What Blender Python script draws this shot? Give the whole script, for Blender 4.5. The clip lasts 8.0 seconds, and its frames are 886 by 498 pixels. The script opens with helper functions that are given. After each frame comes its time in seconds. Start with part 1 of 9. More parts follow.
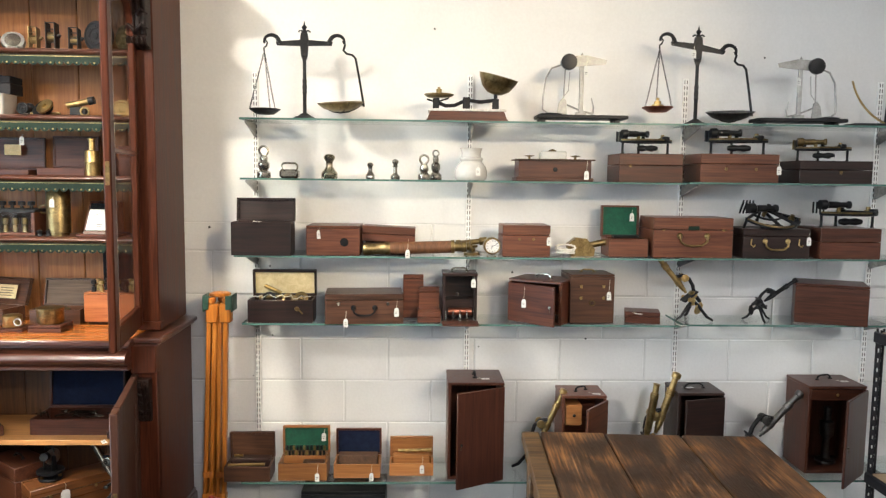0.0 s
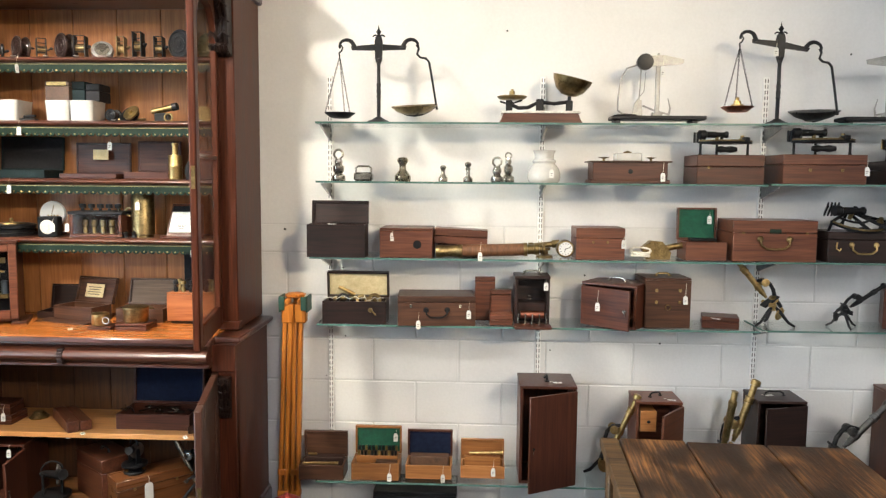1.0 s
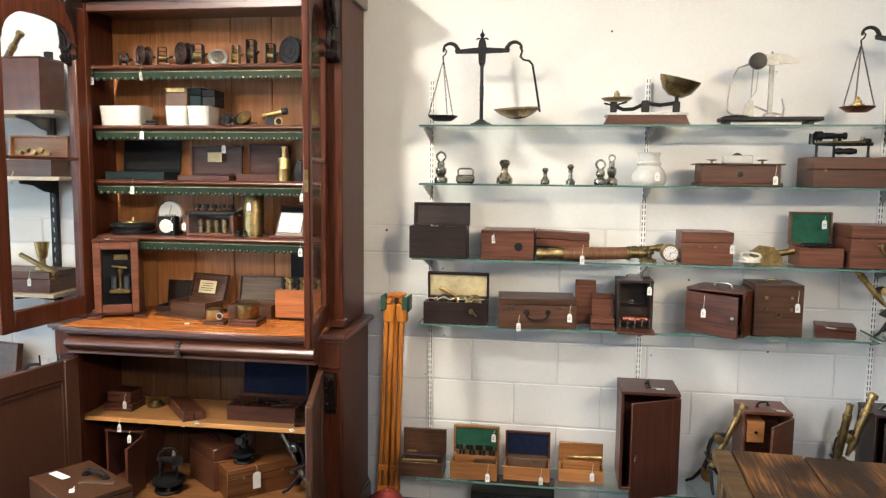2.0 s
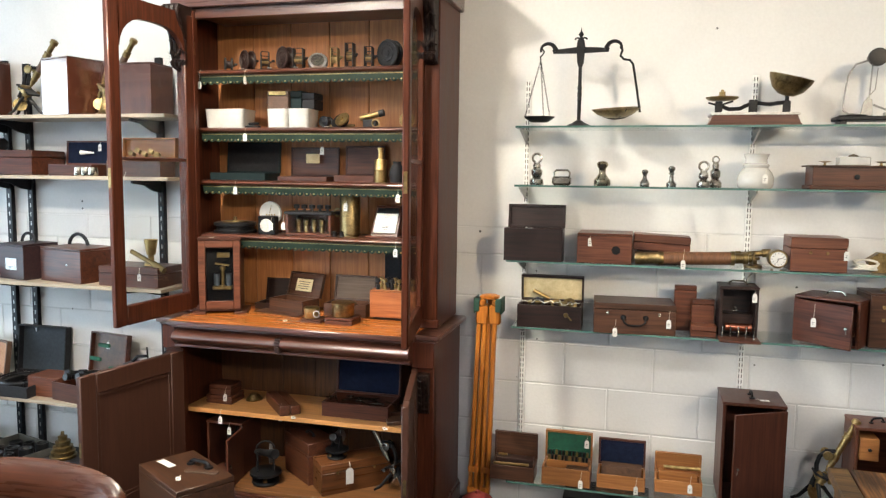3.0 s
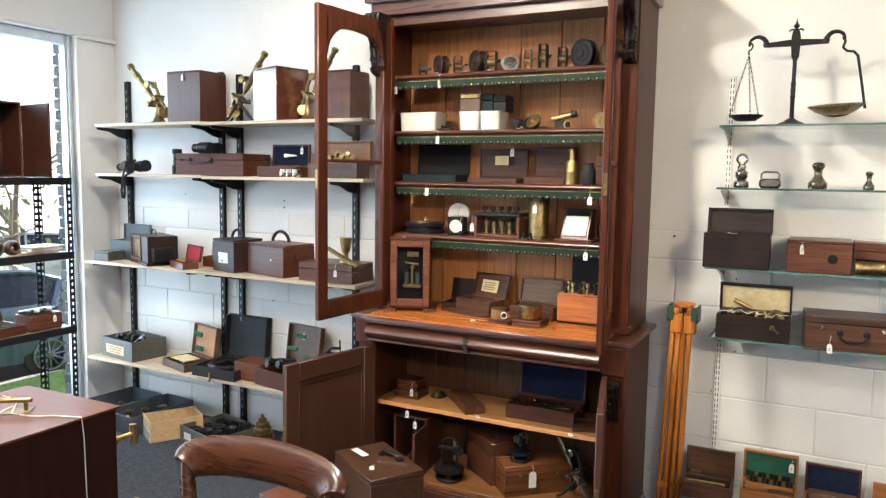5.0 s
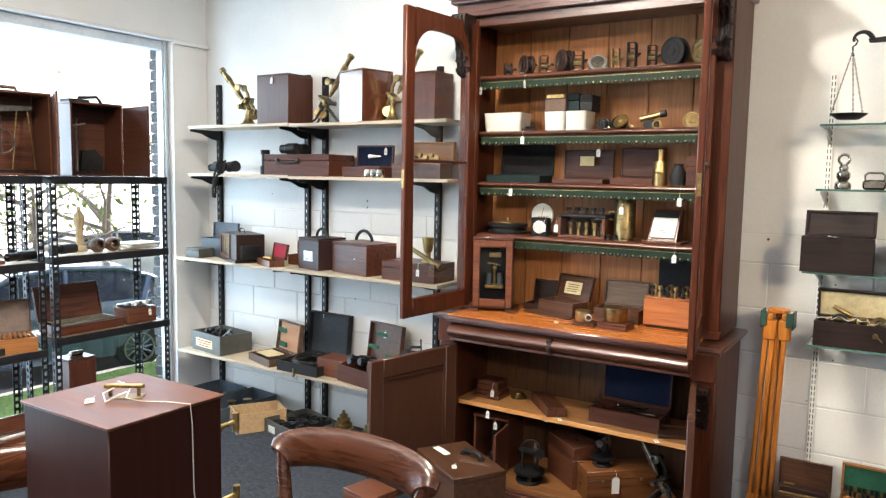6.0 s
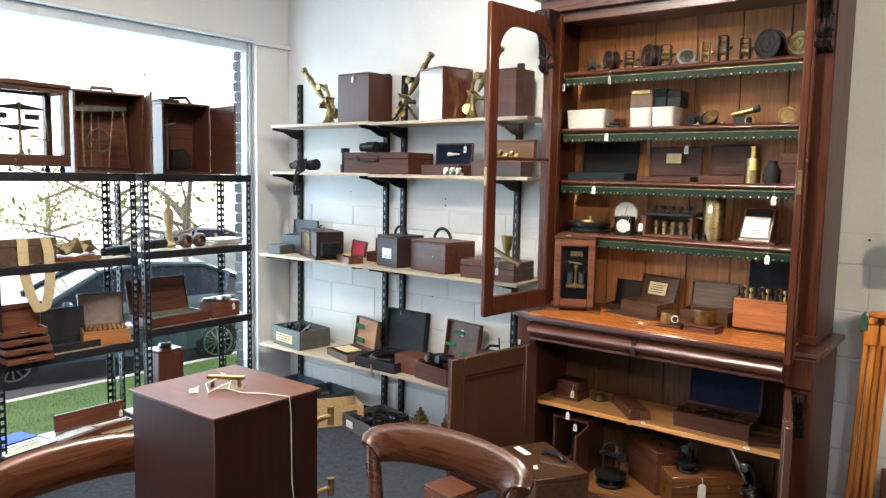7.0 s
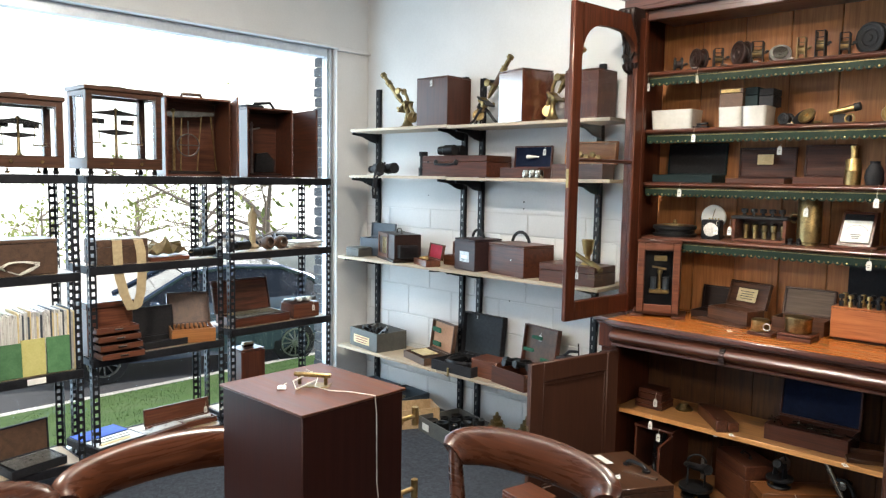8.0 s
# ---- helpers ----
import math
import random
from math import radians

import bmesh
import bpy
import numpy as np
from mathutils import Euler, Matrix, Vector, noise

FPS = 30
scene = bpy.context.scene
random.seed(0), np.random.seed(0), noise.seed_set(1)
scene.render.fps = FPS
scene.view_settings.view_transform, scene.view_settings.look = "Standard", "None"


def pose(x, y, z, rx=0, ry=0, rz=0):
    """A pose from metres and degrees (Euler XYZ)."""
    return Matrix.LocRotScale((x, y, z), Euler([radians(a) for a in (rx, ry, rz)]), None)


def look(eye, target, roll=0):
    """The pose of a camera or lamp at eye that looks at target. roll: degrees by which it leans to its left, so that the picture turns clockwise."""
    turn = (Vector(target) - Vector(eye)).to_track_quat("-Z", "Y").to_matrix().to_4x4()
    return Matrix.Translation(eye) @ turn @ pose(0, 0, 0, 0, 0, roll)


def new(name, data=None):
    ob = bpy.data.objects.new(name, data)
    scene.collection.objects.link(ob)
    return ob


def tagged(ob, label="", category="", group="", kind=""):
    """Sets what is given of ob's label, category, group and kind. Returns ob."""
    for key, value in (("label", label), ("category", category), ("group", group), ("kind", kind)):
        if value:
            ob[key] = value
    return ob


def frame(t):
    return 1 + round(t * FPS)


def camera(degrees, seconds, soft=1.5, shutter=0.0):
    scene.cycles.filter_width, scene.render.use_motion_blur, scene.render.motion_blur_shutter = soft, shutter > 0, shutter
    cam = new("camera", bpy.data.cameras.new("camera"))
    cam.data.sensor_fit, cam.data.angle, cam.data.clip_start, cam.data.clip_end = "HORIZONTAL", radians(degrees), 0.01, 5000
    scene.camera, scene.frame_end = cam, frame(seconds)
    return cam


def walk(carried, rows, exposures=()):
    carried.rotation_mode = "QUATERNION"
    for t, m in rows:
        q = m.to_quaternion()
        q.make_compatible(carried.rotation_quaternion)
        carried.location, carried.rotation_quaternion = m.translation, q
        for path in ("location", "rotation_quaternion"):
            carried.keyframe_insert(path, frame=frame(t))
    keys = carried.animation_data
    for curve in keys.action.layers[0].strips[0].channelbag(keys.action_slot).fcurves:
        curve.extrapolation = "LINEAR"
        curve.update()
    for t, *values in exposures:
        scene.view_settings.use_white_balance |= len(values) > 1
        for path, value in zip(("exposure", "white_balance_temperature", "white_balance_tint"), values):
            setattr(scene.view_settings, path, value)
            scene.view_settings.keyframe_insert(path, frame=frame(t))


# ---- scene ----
cam = camera(61.9, 8.0, soft=1.3)
PATH = [
    (0, (0.332, 0.472, 1.535), (0.401, 2.462, 1.346), 0.7),
    (0.5, (0.302, 0.476, 1.54), (0.296, 2.467, 1.346), 0.5),
    (1, (0.269, 0.472, 1.541), (0.182, 2.461, 1.353), 0.5),
    (1.5, (0.223, 0.451, 1.555), (0.03, 2.433, 1.361), 0.5),
    (3, (0.111, 0.447, 1.575), (-0.399, 2.37, 1.371), 0.7),
    (3.5, (0.083, 0.453, 1.565), (-0.531, 2.345, 1.366), 0.7),
    (4, (0.039, 0.444, 1.568), (-0.675, 2.301, 1.367), 0.9),
    (4.5, (0.002, 0.43, 1.577), (-0.81, 2.246, 1.371), 0.7),
    (5, (-0.021, 0.417, 1.567), (-0.93, 2.187, 1.366), 0.8),
    (6.5, (-0.101, 0.368, 1.552), (-1.249, 1.994, 1.353), 1.0),
    (7, (-0.134, 0.355, 1.547), (-1.354, 1.926, 1.345), 1.0),
    (7.5, (-0.158, 0.345, 1.54), (-1.456, 1.853, 1.34), 1.0),
    (8, (-0.174, 0.35, 1.531), (-1.543, 1.796, 1.341), 0.9),
]
walk(cam, [(t, look(eye, target, roll)) for t, eye, target, roll in PATH],
     [(0, 0.78), (1.5, 0.72), (3.5, 0.58), (5, 0.6), (6.5, 0.68), (7.2, 0.42), (8, 0.3)])

# ---- light ----
world = bpy.data.worlds.new("sky")
world.use_nodes = True
scene.world = world
wn = world.node_tree
sky = wn.nodes.new("ShaderNodeTexSky")
sky.sky_type = "NISHITA"
sky.sun_disc = False
sky.sun_elevation, sky.sun_rotation = radians(45), radians(22)
wn.nodes["Background"].inputs[1].default_value = 0.15
wn.links.new(sky.outputs[0], wn.nodes["Background"].inputs[0])

sun = new("sun", bpy.data.lights.new("sun", "SUN"))
sun.data.energy, sun.data.angle, sun.data.color = 5.0, radians(3), (1.0, 0.95, 0.88)
sun.matrix_world = look((4, 10, 11), (0, 0, 0))

# daylight that comes in through the shop window
day = new("window_daylight", bpy.data.lights.new("window_daylight", "AREA"))
day.data.shape, day.data.size, day.data.size_y = "RECTANGLE", 5.4, 2.1
day.data.energy, day.data.color = 190, (0.54, 0.77, 1.0)
day.matrix_world = look((-4.42, 0.9, 1.25), (0, 0.9, 1.0))

# unseen ceiling lamps; the three COOL ones are added as fill
WARM, COOL = (1.0, 0.91, 0.775), (0.985, 0.97, 0.975)
SPOTS = [(-1.5, 2.2, 3.12, 72, WARM), (1.4, -2.0, 3.12, 96, COOL), (-2.1, 0.8, 3.12, 84, WARM), (-0.6, -2.2, 3.12, 20, COOL), (3.0, 0.4, 3.12, 46, COOL)]
for x, y, z, watt, tint in SPOTS:
    lamp = new("downlight_beam", bpy.data.lights.new("downlight_beam", "AREA"))
    lamp.data.shape, lamp.data.size = "DISK", 0.16
    lamp.data.energy, lamp.data.color = watt, tint
    lamp.matrix_world = look((x, y, z), (x, y + 0.01, 0))

# ceiling spotlight turned towards the scales on the wall
SPOTLIGHT = (2.9, -1.3, 3.02)
spot = new("spotlight_beam", bpy.data.lights.new("spotlight_beam", "SPOT"))
spot.data.energy, spot.data.color, spot.data.shadow_soft_size = 455, (1.0, 0.8, 0.52), 0.03
spot.data.spot_size, spot.data.spot_blend = radians(44), 1.0
spot.matrix_world = look(SPOTLIGHT, (-0.2, 3.84, 2.1))


# ---- materials ----
def node_mat(name, rough=0.5, metal=0.0, spec=0.5):
    m = bpy.data.materials.new(name)
    m.use_nodes = True
    p = m.node_tree.nodes["Principled BSDF"]
    p.inputs["Roughness"].default_value = rough
    p.inputs["Metallic"].default_value = metal
    p.inputs["Specular IOR Level"].default_value = spec
    return m, m.node_tree, p


def surface(name, dark, light, scale=(8, 8, 8), rough=0.5, metal=0.0, bump=0.1, spec=0.5, spread=0.12, fine=6.0, rough_var=0.12, coat=0.0):
    """Two-scale mottled surface between two colours, each object a little different."""
    m, t, p = node_mat(name, rough, metal, spec)
    n, l = t.nodes, t.links
    co = n.new("ShaderNodeTexCoord")
    info = n.new("ShaderNodeObjectInfo")
    shift = n.new("ShaderNodeVectorMath")
    shift.operation = "MULTIPLY_ADD"
    shift.inputs[1].default_value = (7, 5, 3)
    l.new(info.outputs["Random"], shift.inputs[0])
    l.new(co.outputs["Object"], shift.inputs[2])
    mp = n.new("ShaderNodeMapping")
    mp.inputs["Scale"].default_value = scale
    l.new(shift.outputs[0], mp.inputs[0])
    a = n.new("ShaderNodeTexNoise")
    a.inputs["Scale"].default_value, a.inputs["Detail"].default_value, a.inputs["Distortion"].default_value = 1.0, 5.0, 0.6
    l.new(mp.outputs[0], a.inputs["Vector"])
    b = n.new("ShaderNodeTexNoise")
    b.inputs["Scale"].default_value, b.inputs["Detail"].default_value = fine, 4.0
    l.new(mp.outputs[0], b.inputs["Vector"])
    mix = n.new("ShaderNodeMix")
    mix.inputs[0].default_value = 0.4
    l.new(a.outputs["Fac"], mix.inputs[2])
    l.new(b.outputs["Fac"], mix.inputs[3])
    ramp = n.new("ShaderNodeValToRGB")
    ramp.color_ramp.elements[0].position, ramp.color_ramp.elements[1].position = 0.36, 0.66
    ramp.color_ramp.elements[0].color, ramp.color_ramp.elements[1].color = (*dark, 1), (*light, 1)
    l.new(mix.outputs[0], ramp.inputs[0])
    hsv = n.new("ShaderNodeHueSaturation")
    val = n.new("ShaderNodeMapRange")
    val.inputs[3].default_value, val.inputs[4].default_value = 1 - spread, 1 + spread
    l.new(info.outputs["Random"], val.inputs[0])
    l.new(val.outputs[0], hsv.inputs["Value"])
    l.new(ramp.outputs[0], hsv.inputs["Color"])
    l.new(hsv.outputs[0], p.inputs["Base Color"])
    rr = n.new("ShaderNodeMapRange")
    rr.inputs[3].default_value, rr.inputs[4].default_value = max(0.02, rough - rough_var), min(1, rough + rough_var)
    l.new(a.outputs["Fac"], rr.inputs[0])
    l.new(rr.outputs[0], p.inputs["Roughness"])
    if bump:
        bp = n.new("ShaderNodeBump")
        bp.inputs["Strength"].default_value, bp.inputs["Distance"].default_value = bump, 0.002
        l.new(b.outputs["Fac"], bp.inputs["Height"])
        l.new(bp.outputs[0], p.inputs["Normal"])
    p.inputs["Coat Weight"].default_value = coat
    p.inputs["Coat Roughness"].default_value = 0.15
    return m


def wood(name, dark, light, axis="x", rough=0.38, coat=0.1, bump=0.08, spread=0.22, grain=1.0, spec=0.34):
    long, across = 3.2 * grain, 62 * grain
    s = {"x": (long, across, across), "y": (across, long, across), "z": (across, across, long)}[axis]
    return surface(name, dark, light, s, rough, 0.0, bump, spec, spread, 3.0, 0.1, coat)


MAHO = wood("mahogany", (0.032, 0.0105, 0.006), (0.098, 0.031, 0.016))
MAHO_Z = wood("mahogany_upright", (0.04, 0.0128, 0.0076), (0.078, 0.025, 0.0138), "z")
DARKW = wood("dark_stained_wood", (0.010, 0.006, 0.005), (0.03, 0.0125, 0.0095), rough=0.42)
REDW = wood("red_mahogany", (0.058, 0.019, 0.0105), (0.142, 0.05, 0.026))
BROWNW = wood("brown_walnut", (0.032, 0.0145, 0.0085), (0.084, 0.036, 0.0195))
OAK = wood("golden_oak", (0.22, 0.085, 0.026), (0.35, 0.15, 0.05))
PINE = wood("varnished_pine", (0.33, 0.15, 0.05), (0.5, 0.25, 0.09), rough=0.35, coat=0.3)
BACKW = wood("pine_back_board", (0.3, 0.118, 0.042), (0.5, 0.215, 0.078), "z", rough=0.5, spread=0.14)
CAB = wood("cabinet_mahogany", (0.035, 0.0105, 0.006), (0.105, 0.031, 0.015), "x", rough=0.3, coat=0.9, spread=0.06, spec=0.5)
CAB_Z = wood("cabinet_mahogany_upright", (0.038, 0.0105, 0.0055), (0.098, 0.027, 0.0125), "z", rough=0.34, coat=0.06, spread=0.06, spec=0.18)
CAB.node_tree.nodes["Principled BSDF"].inputs["Coat Roughness"].default_value = 0.32
COUNTER = wood("worn_counter_mahogany", (0.3, 0.088, 0.017), (0.47, 0.15, 0.03), "x", rough=0.25, coat=0.3, bump=0.02)
CHAIRW = wood("polished_chair_mahogany", (0.028, 0.0085, 0.0038), (0.076, 0.0235, 0.0095), "x", rough=0.28, coat=0.15)
TABLEW = wood("worn_table_oak", (0.018, 0.01, 0.006), (0.15, 0.085, 0.036), "x", rough=0.5, coat=0.0, bump=0.3, spread=0.08, grain=0.55)
BOARDW = wood("greyed_shelf_laminate", (0.37, 0.295, 0.21), (0.46, 0.375, 0.275), "x", rough=0.5, coat=0.0, bump=0.02)
# darker than PINE: the shade on the cupboard floor is put into the colour
LOWPINE = wood("shaded_pine_board", (0.085, 0.037, 0.014), (0.19, 0.083, 0.03))
SHELFW = wood("pale_laminate", (0.33, 0.225, 0.135), (0.45, 0.32, 0.2), "x", rough=0.45, coat=0.0, bump=0.02)
BRASS = surface("brass", (0.28, 0.19, 0.075), (0.62, 0.44, 0.19), (30, 30, 30), 0.36, 1.0, 0.05)
OLDBRASS = surface("tarnished_brass", (0.13, 0.09, 0.04), (0.36, 0.26, 0.12), (40, 40, 40), 0.38, 1.0, 0.1)
STEEL = surface("worn_steel", (0.2, 0.195, 0.185), (0.42, 0.41, 0.39), (40, 40, 40), 0.32, 1.0, 0.08)
NICKEL = surface("nickel_plate", (0.26, 0.235, 0.2), (0.52, 0.48, 0.41), (40, 40, 40), 0.22, 1.0, 0.04)
IRON = surface("black_iron", (0.007, 0.007, 0.0075), (0.02, 0.019, 0.02), (40, 40, 40), 0.45, 0.0, 0.2, 0.2)
BLACK = surface("black_enamel", (0.005, 0.005, 0.0055), (0.013, 0.013, 0.014), (20, 20, 20), 0.36, 0.0, 0.1, 0.22)
BLACKCARD = surface("black_leatherette", (0.012, 0.012, 0.014), (0.024, 0.023, 0.025), (90, 90, 90), 0.6, 0.0, 0.4, 0.15)
RACK = surface("rack_black_steel", (0.008, 0.008, 0.01), (0.018, 0.018, 0.021), (12, 12, 12), 0.45, 0.0, 0.05, 0.2)
WHITEMETAL = surface("white_powder_coat", (0.7, 0.69, 0.66), (0.8, 0.79, 0.76), (10, 10, 10), 0.4, 0.0, 0.02)
CERAMIC = surface("glazed_ceramic", (0.43, 0.42, 0.39), (0.52, 0.51, 0.475), (9, 9, 9), 0.12, 0.0, 0.02, coat=0.5)
PAPER = surface("paper", (0.58, 0.57, 0.53), (0.68, 0.67, 0.63), (30, 30, 30), 0.8, 0.0, 0.05, spread=0.05)
OLDPAPER = surface("aged_paper", (0.55, 0.43, 0.22), (0.72, 0.6, 0.36), (30, 30, 30), 0.8, 0.0, 0.05)
INK = surface("ink", (0.03, 0.03, 0.03), (0.05, 0.05, 0.05), (30, 30, 30), 0.8)
CORD = surface("cotton_string", (0.55, 0.52, 0.43), (0.72, 0.69, 0.6), (80, 80, 80), 0.9)
GREENV = surface("green_velvet", (0.004, 0.05, 0.028), (0.01, 0.095, 0.05), (40, 40, 40), 0.9, 0.0, 0.3)
BLUEV = surface("navy_velvet", (0.006, 0.009, 0.022), (0.012, 0.018, 0.04), (40, 40, 40), 0.95, 0.0, 0.3, 0.1)
BLUESILK = surface("bright_blue_velvet", (0.02, 0.06, 0.3), (0.04, 0.1, 0.45), (40, 40, 40), 0.8, 0.0, 0.3)
REDV = surface("red_velvet", (0.3, 0.012, 0.03), (0.48, 0.03, 0.06), (40, 40, 40), 0.85, 0.0, 0.3)
TRIMG = surface("green_leather_trim", (0.004, 0.0125, 0.007), (0.01, 0.024, 0.0145), (20, 20, 20), 0.6, 0.0, 0.2, 0.2)
DKGREEN = surface("dark_green_paint", (0.012, 0.04, 0.028), (0.022, 0.07, 0.048), (25, 25, 25), 0.5)
TEAL = surface("dark_teal_leather", (0.005, 0.012, 0.013), (0.011, 0.022, 0.024), (60, 60, 60), 0.55, 0.0, 0.3, 0.18)
CARVED = surface("carved_dark_mahogany", (0.005, 0.0022, 0.0016), (0.02, 0.0085, 0.006), (40, 40, 40), 0.42, 0.0, 0.3, 0.25)
# back boards of the lower cupboard: its shade is put into a darker colour
LOWBACK = wood("shaded_lower_back_board", (0.055, 0.024, 0.0105), (0.12, 0.052, 0.021), "z", rough=0.55, spread=0.14)
SCALESTEEL = surface("brushed_scale_steel", (0.24, 0.235, 0.22), (0.42, 0.41, 0.385), (30, 30, 30), 0.5, 0.55, 0.1)
DULLSTEEL = surface("dull_grey_steel", (0.07, 0.07, 0.07), (0.16, 0.158, 0.15), (40, 40, 40), 0.4, 1.0, 0.08)
ORANGE = wood("orange_painted_wood", (0.26, 0.075, 0.011), (0.56, 0.2, 0.03), "z", rough=0.35, coat=0.2)
REDPAINT = surface("worn_red_paint", (0.2, 0.025, 0.02), (0.34, 0.05, 0.04), (14, 14, 14), 0.5)
CANVAS = surface("canvas_webbing", (0.33, 0.25, 0.14), (0.46, 0.36, 0.21), (60, 60, 60), 0.9, 0.0, 0.4)
LEATHER = surface("brown_leather", (0.05, 0.026, 0.016), (0.11, 0.06, 0.035), (30, 30, 30), 0.5, 0.0, 0.3)
SLATELINING = surface("dark_slate_cloth", (0.018, 0.022, 0.027), (0.032, 0.038, 0.045), (60, 60, 60), 0.7, 0.0, 0.3, 0.2)
PALEBOX = wood("pale_box_wood", (0.3, 0.195, 0.1), (0.44, 0.3, 0.165), rough=0.6, coat=0.0)
GREYBOX = surface("olive_grey_paint", (0.05, 0.05, 0.045), (0.09, 0.088, 0.078), (18, 18, 18), 0.55)
SLATE = surface("slate_blue_crate", (0.035, 0.045, 0.058), (0.06, 0.075, 0.092), (14, 14, 14), 0.5)
MARBLE = surface("grey_marble", (0.4, 0.38, 0.35), (0.66, 0.63, 0.58), (22, 22, 22), 0.3)
COPPER = surface("copper", (0.3, 0.1, 0.06), (0.5, 0.19, 0.12), (40, 40, 40), 0.35, 1.0)
ALU = surface("aluminium_frame", (0.5, 0.53, 0.56), (0.62, 0.65, 0.68), (10, 10, 10), 0.4, 0.6)
WALLP = surface("white_wall_paint", (0.64, 0.63, 0.615), (0.7, 0.69, 0.675), (3, 3, 3), 0.55, 0.0, 0.25, 0.3, 0.012, 30.0)
# unseen south and east walls, darkened to dim their reflection on the furniture
ROOMP = surface("unseen_wall_grey", (0.32, 0.29, 0.26), (0.42, 0.385, 0.345), (3, 3, 3), 0.7, 0.0, 0.2, 0.2, 0.02, 20.0)
MORTAR = surface("painted_mortar", (0.58, 0.572, 0.558), (0.64, 0.632, 0.618), (9, 9, 9), 0.7, 0.0, 0.3, 0.2, 0.01, 20.0)
CEILP = surface("ceiling_paint", (0.72, 0.71, 0.69), (0.78, 0.77, 0.75), (2, 2, 2), 0.8, 0.0, 0.05)
CARPET = surface("charcoal_carpet", (0.022, 0.025, 0.031), (0.06, 0.066, 0.078), (55, 55, 55), 0.95, 0.0, 0.9, 0.1, 0.05, 8.0)
GRASS = surface("lawn", (0.042, 0.092, 0.017), (0.085, 0.165, 0.034), (6, 6, 6), 0.9, 0.0, 0.4)
ASPHALT = surface("asphalt", (0.035, 0.036, 0.04), (0.07, 0.072, 0.078), (9, 9, 9), 0.85, 0.0, 0.6)
CARBLUE = surface("car_blue_paint", (0.095, 0.13, 0.19), (0.125, 0.165, 0.235), (1, 1, 1), 0.18, 0.5, 0.0, coat=0.8)
RUBBER = surface("tyre_rubber", (0.012, 0.012, 0.012), (0.025, 0.025, 0.026), (30, 30, 30), 0.8)
CARGLASS = surface("dark_car_glass", (0.01, 0.012, 0.014), (0.018, 0.02, 0.024), (3, 3, 3), 0.06, 0.0, 0.0, 0.6)
LEAF = surface("leaf_green", (0.3, 0.38, 0.09), (0.52, 0.56, 0.2), (5, 5, 5), 0.7, 0.0, 0.1, spread=0.3)
BARK = surface("bark", (0.2, 0.16, 0.13), (0.36, 0.3, 0.25), (14, 14, 14), 0.9, 0.0, 0.8)
BLUEBRICK = surface("blue_grey_brick", (0.13, 0.15, 0.185), (0.25, 0.275, 0.32), (20, 20, 20), 0.8, 0.0, 0.4, spread=0.25)
TERRA = surface("red_tile_roof", (0.25, 0.08, 0.05), (0.38, 0.14, 0.09), (10, 10, 10), 0.8)
YELLOWP = surface("yellow_card", (0.45, 0.41, 0.13), (0.55, 0.5, 0.19), (20, 20, 20), 0.7)
GREENP = surface("green_card", (0.05, 0.14, 0.055), (0.085, 0.2, 0.085), (20, 20, 20), 0.7)
PLASTIC = surface("white_plastic", (0.66, 0.64, 0.6), (0.74, 0.72, 0.68), (12, 12, 12), 0.4)


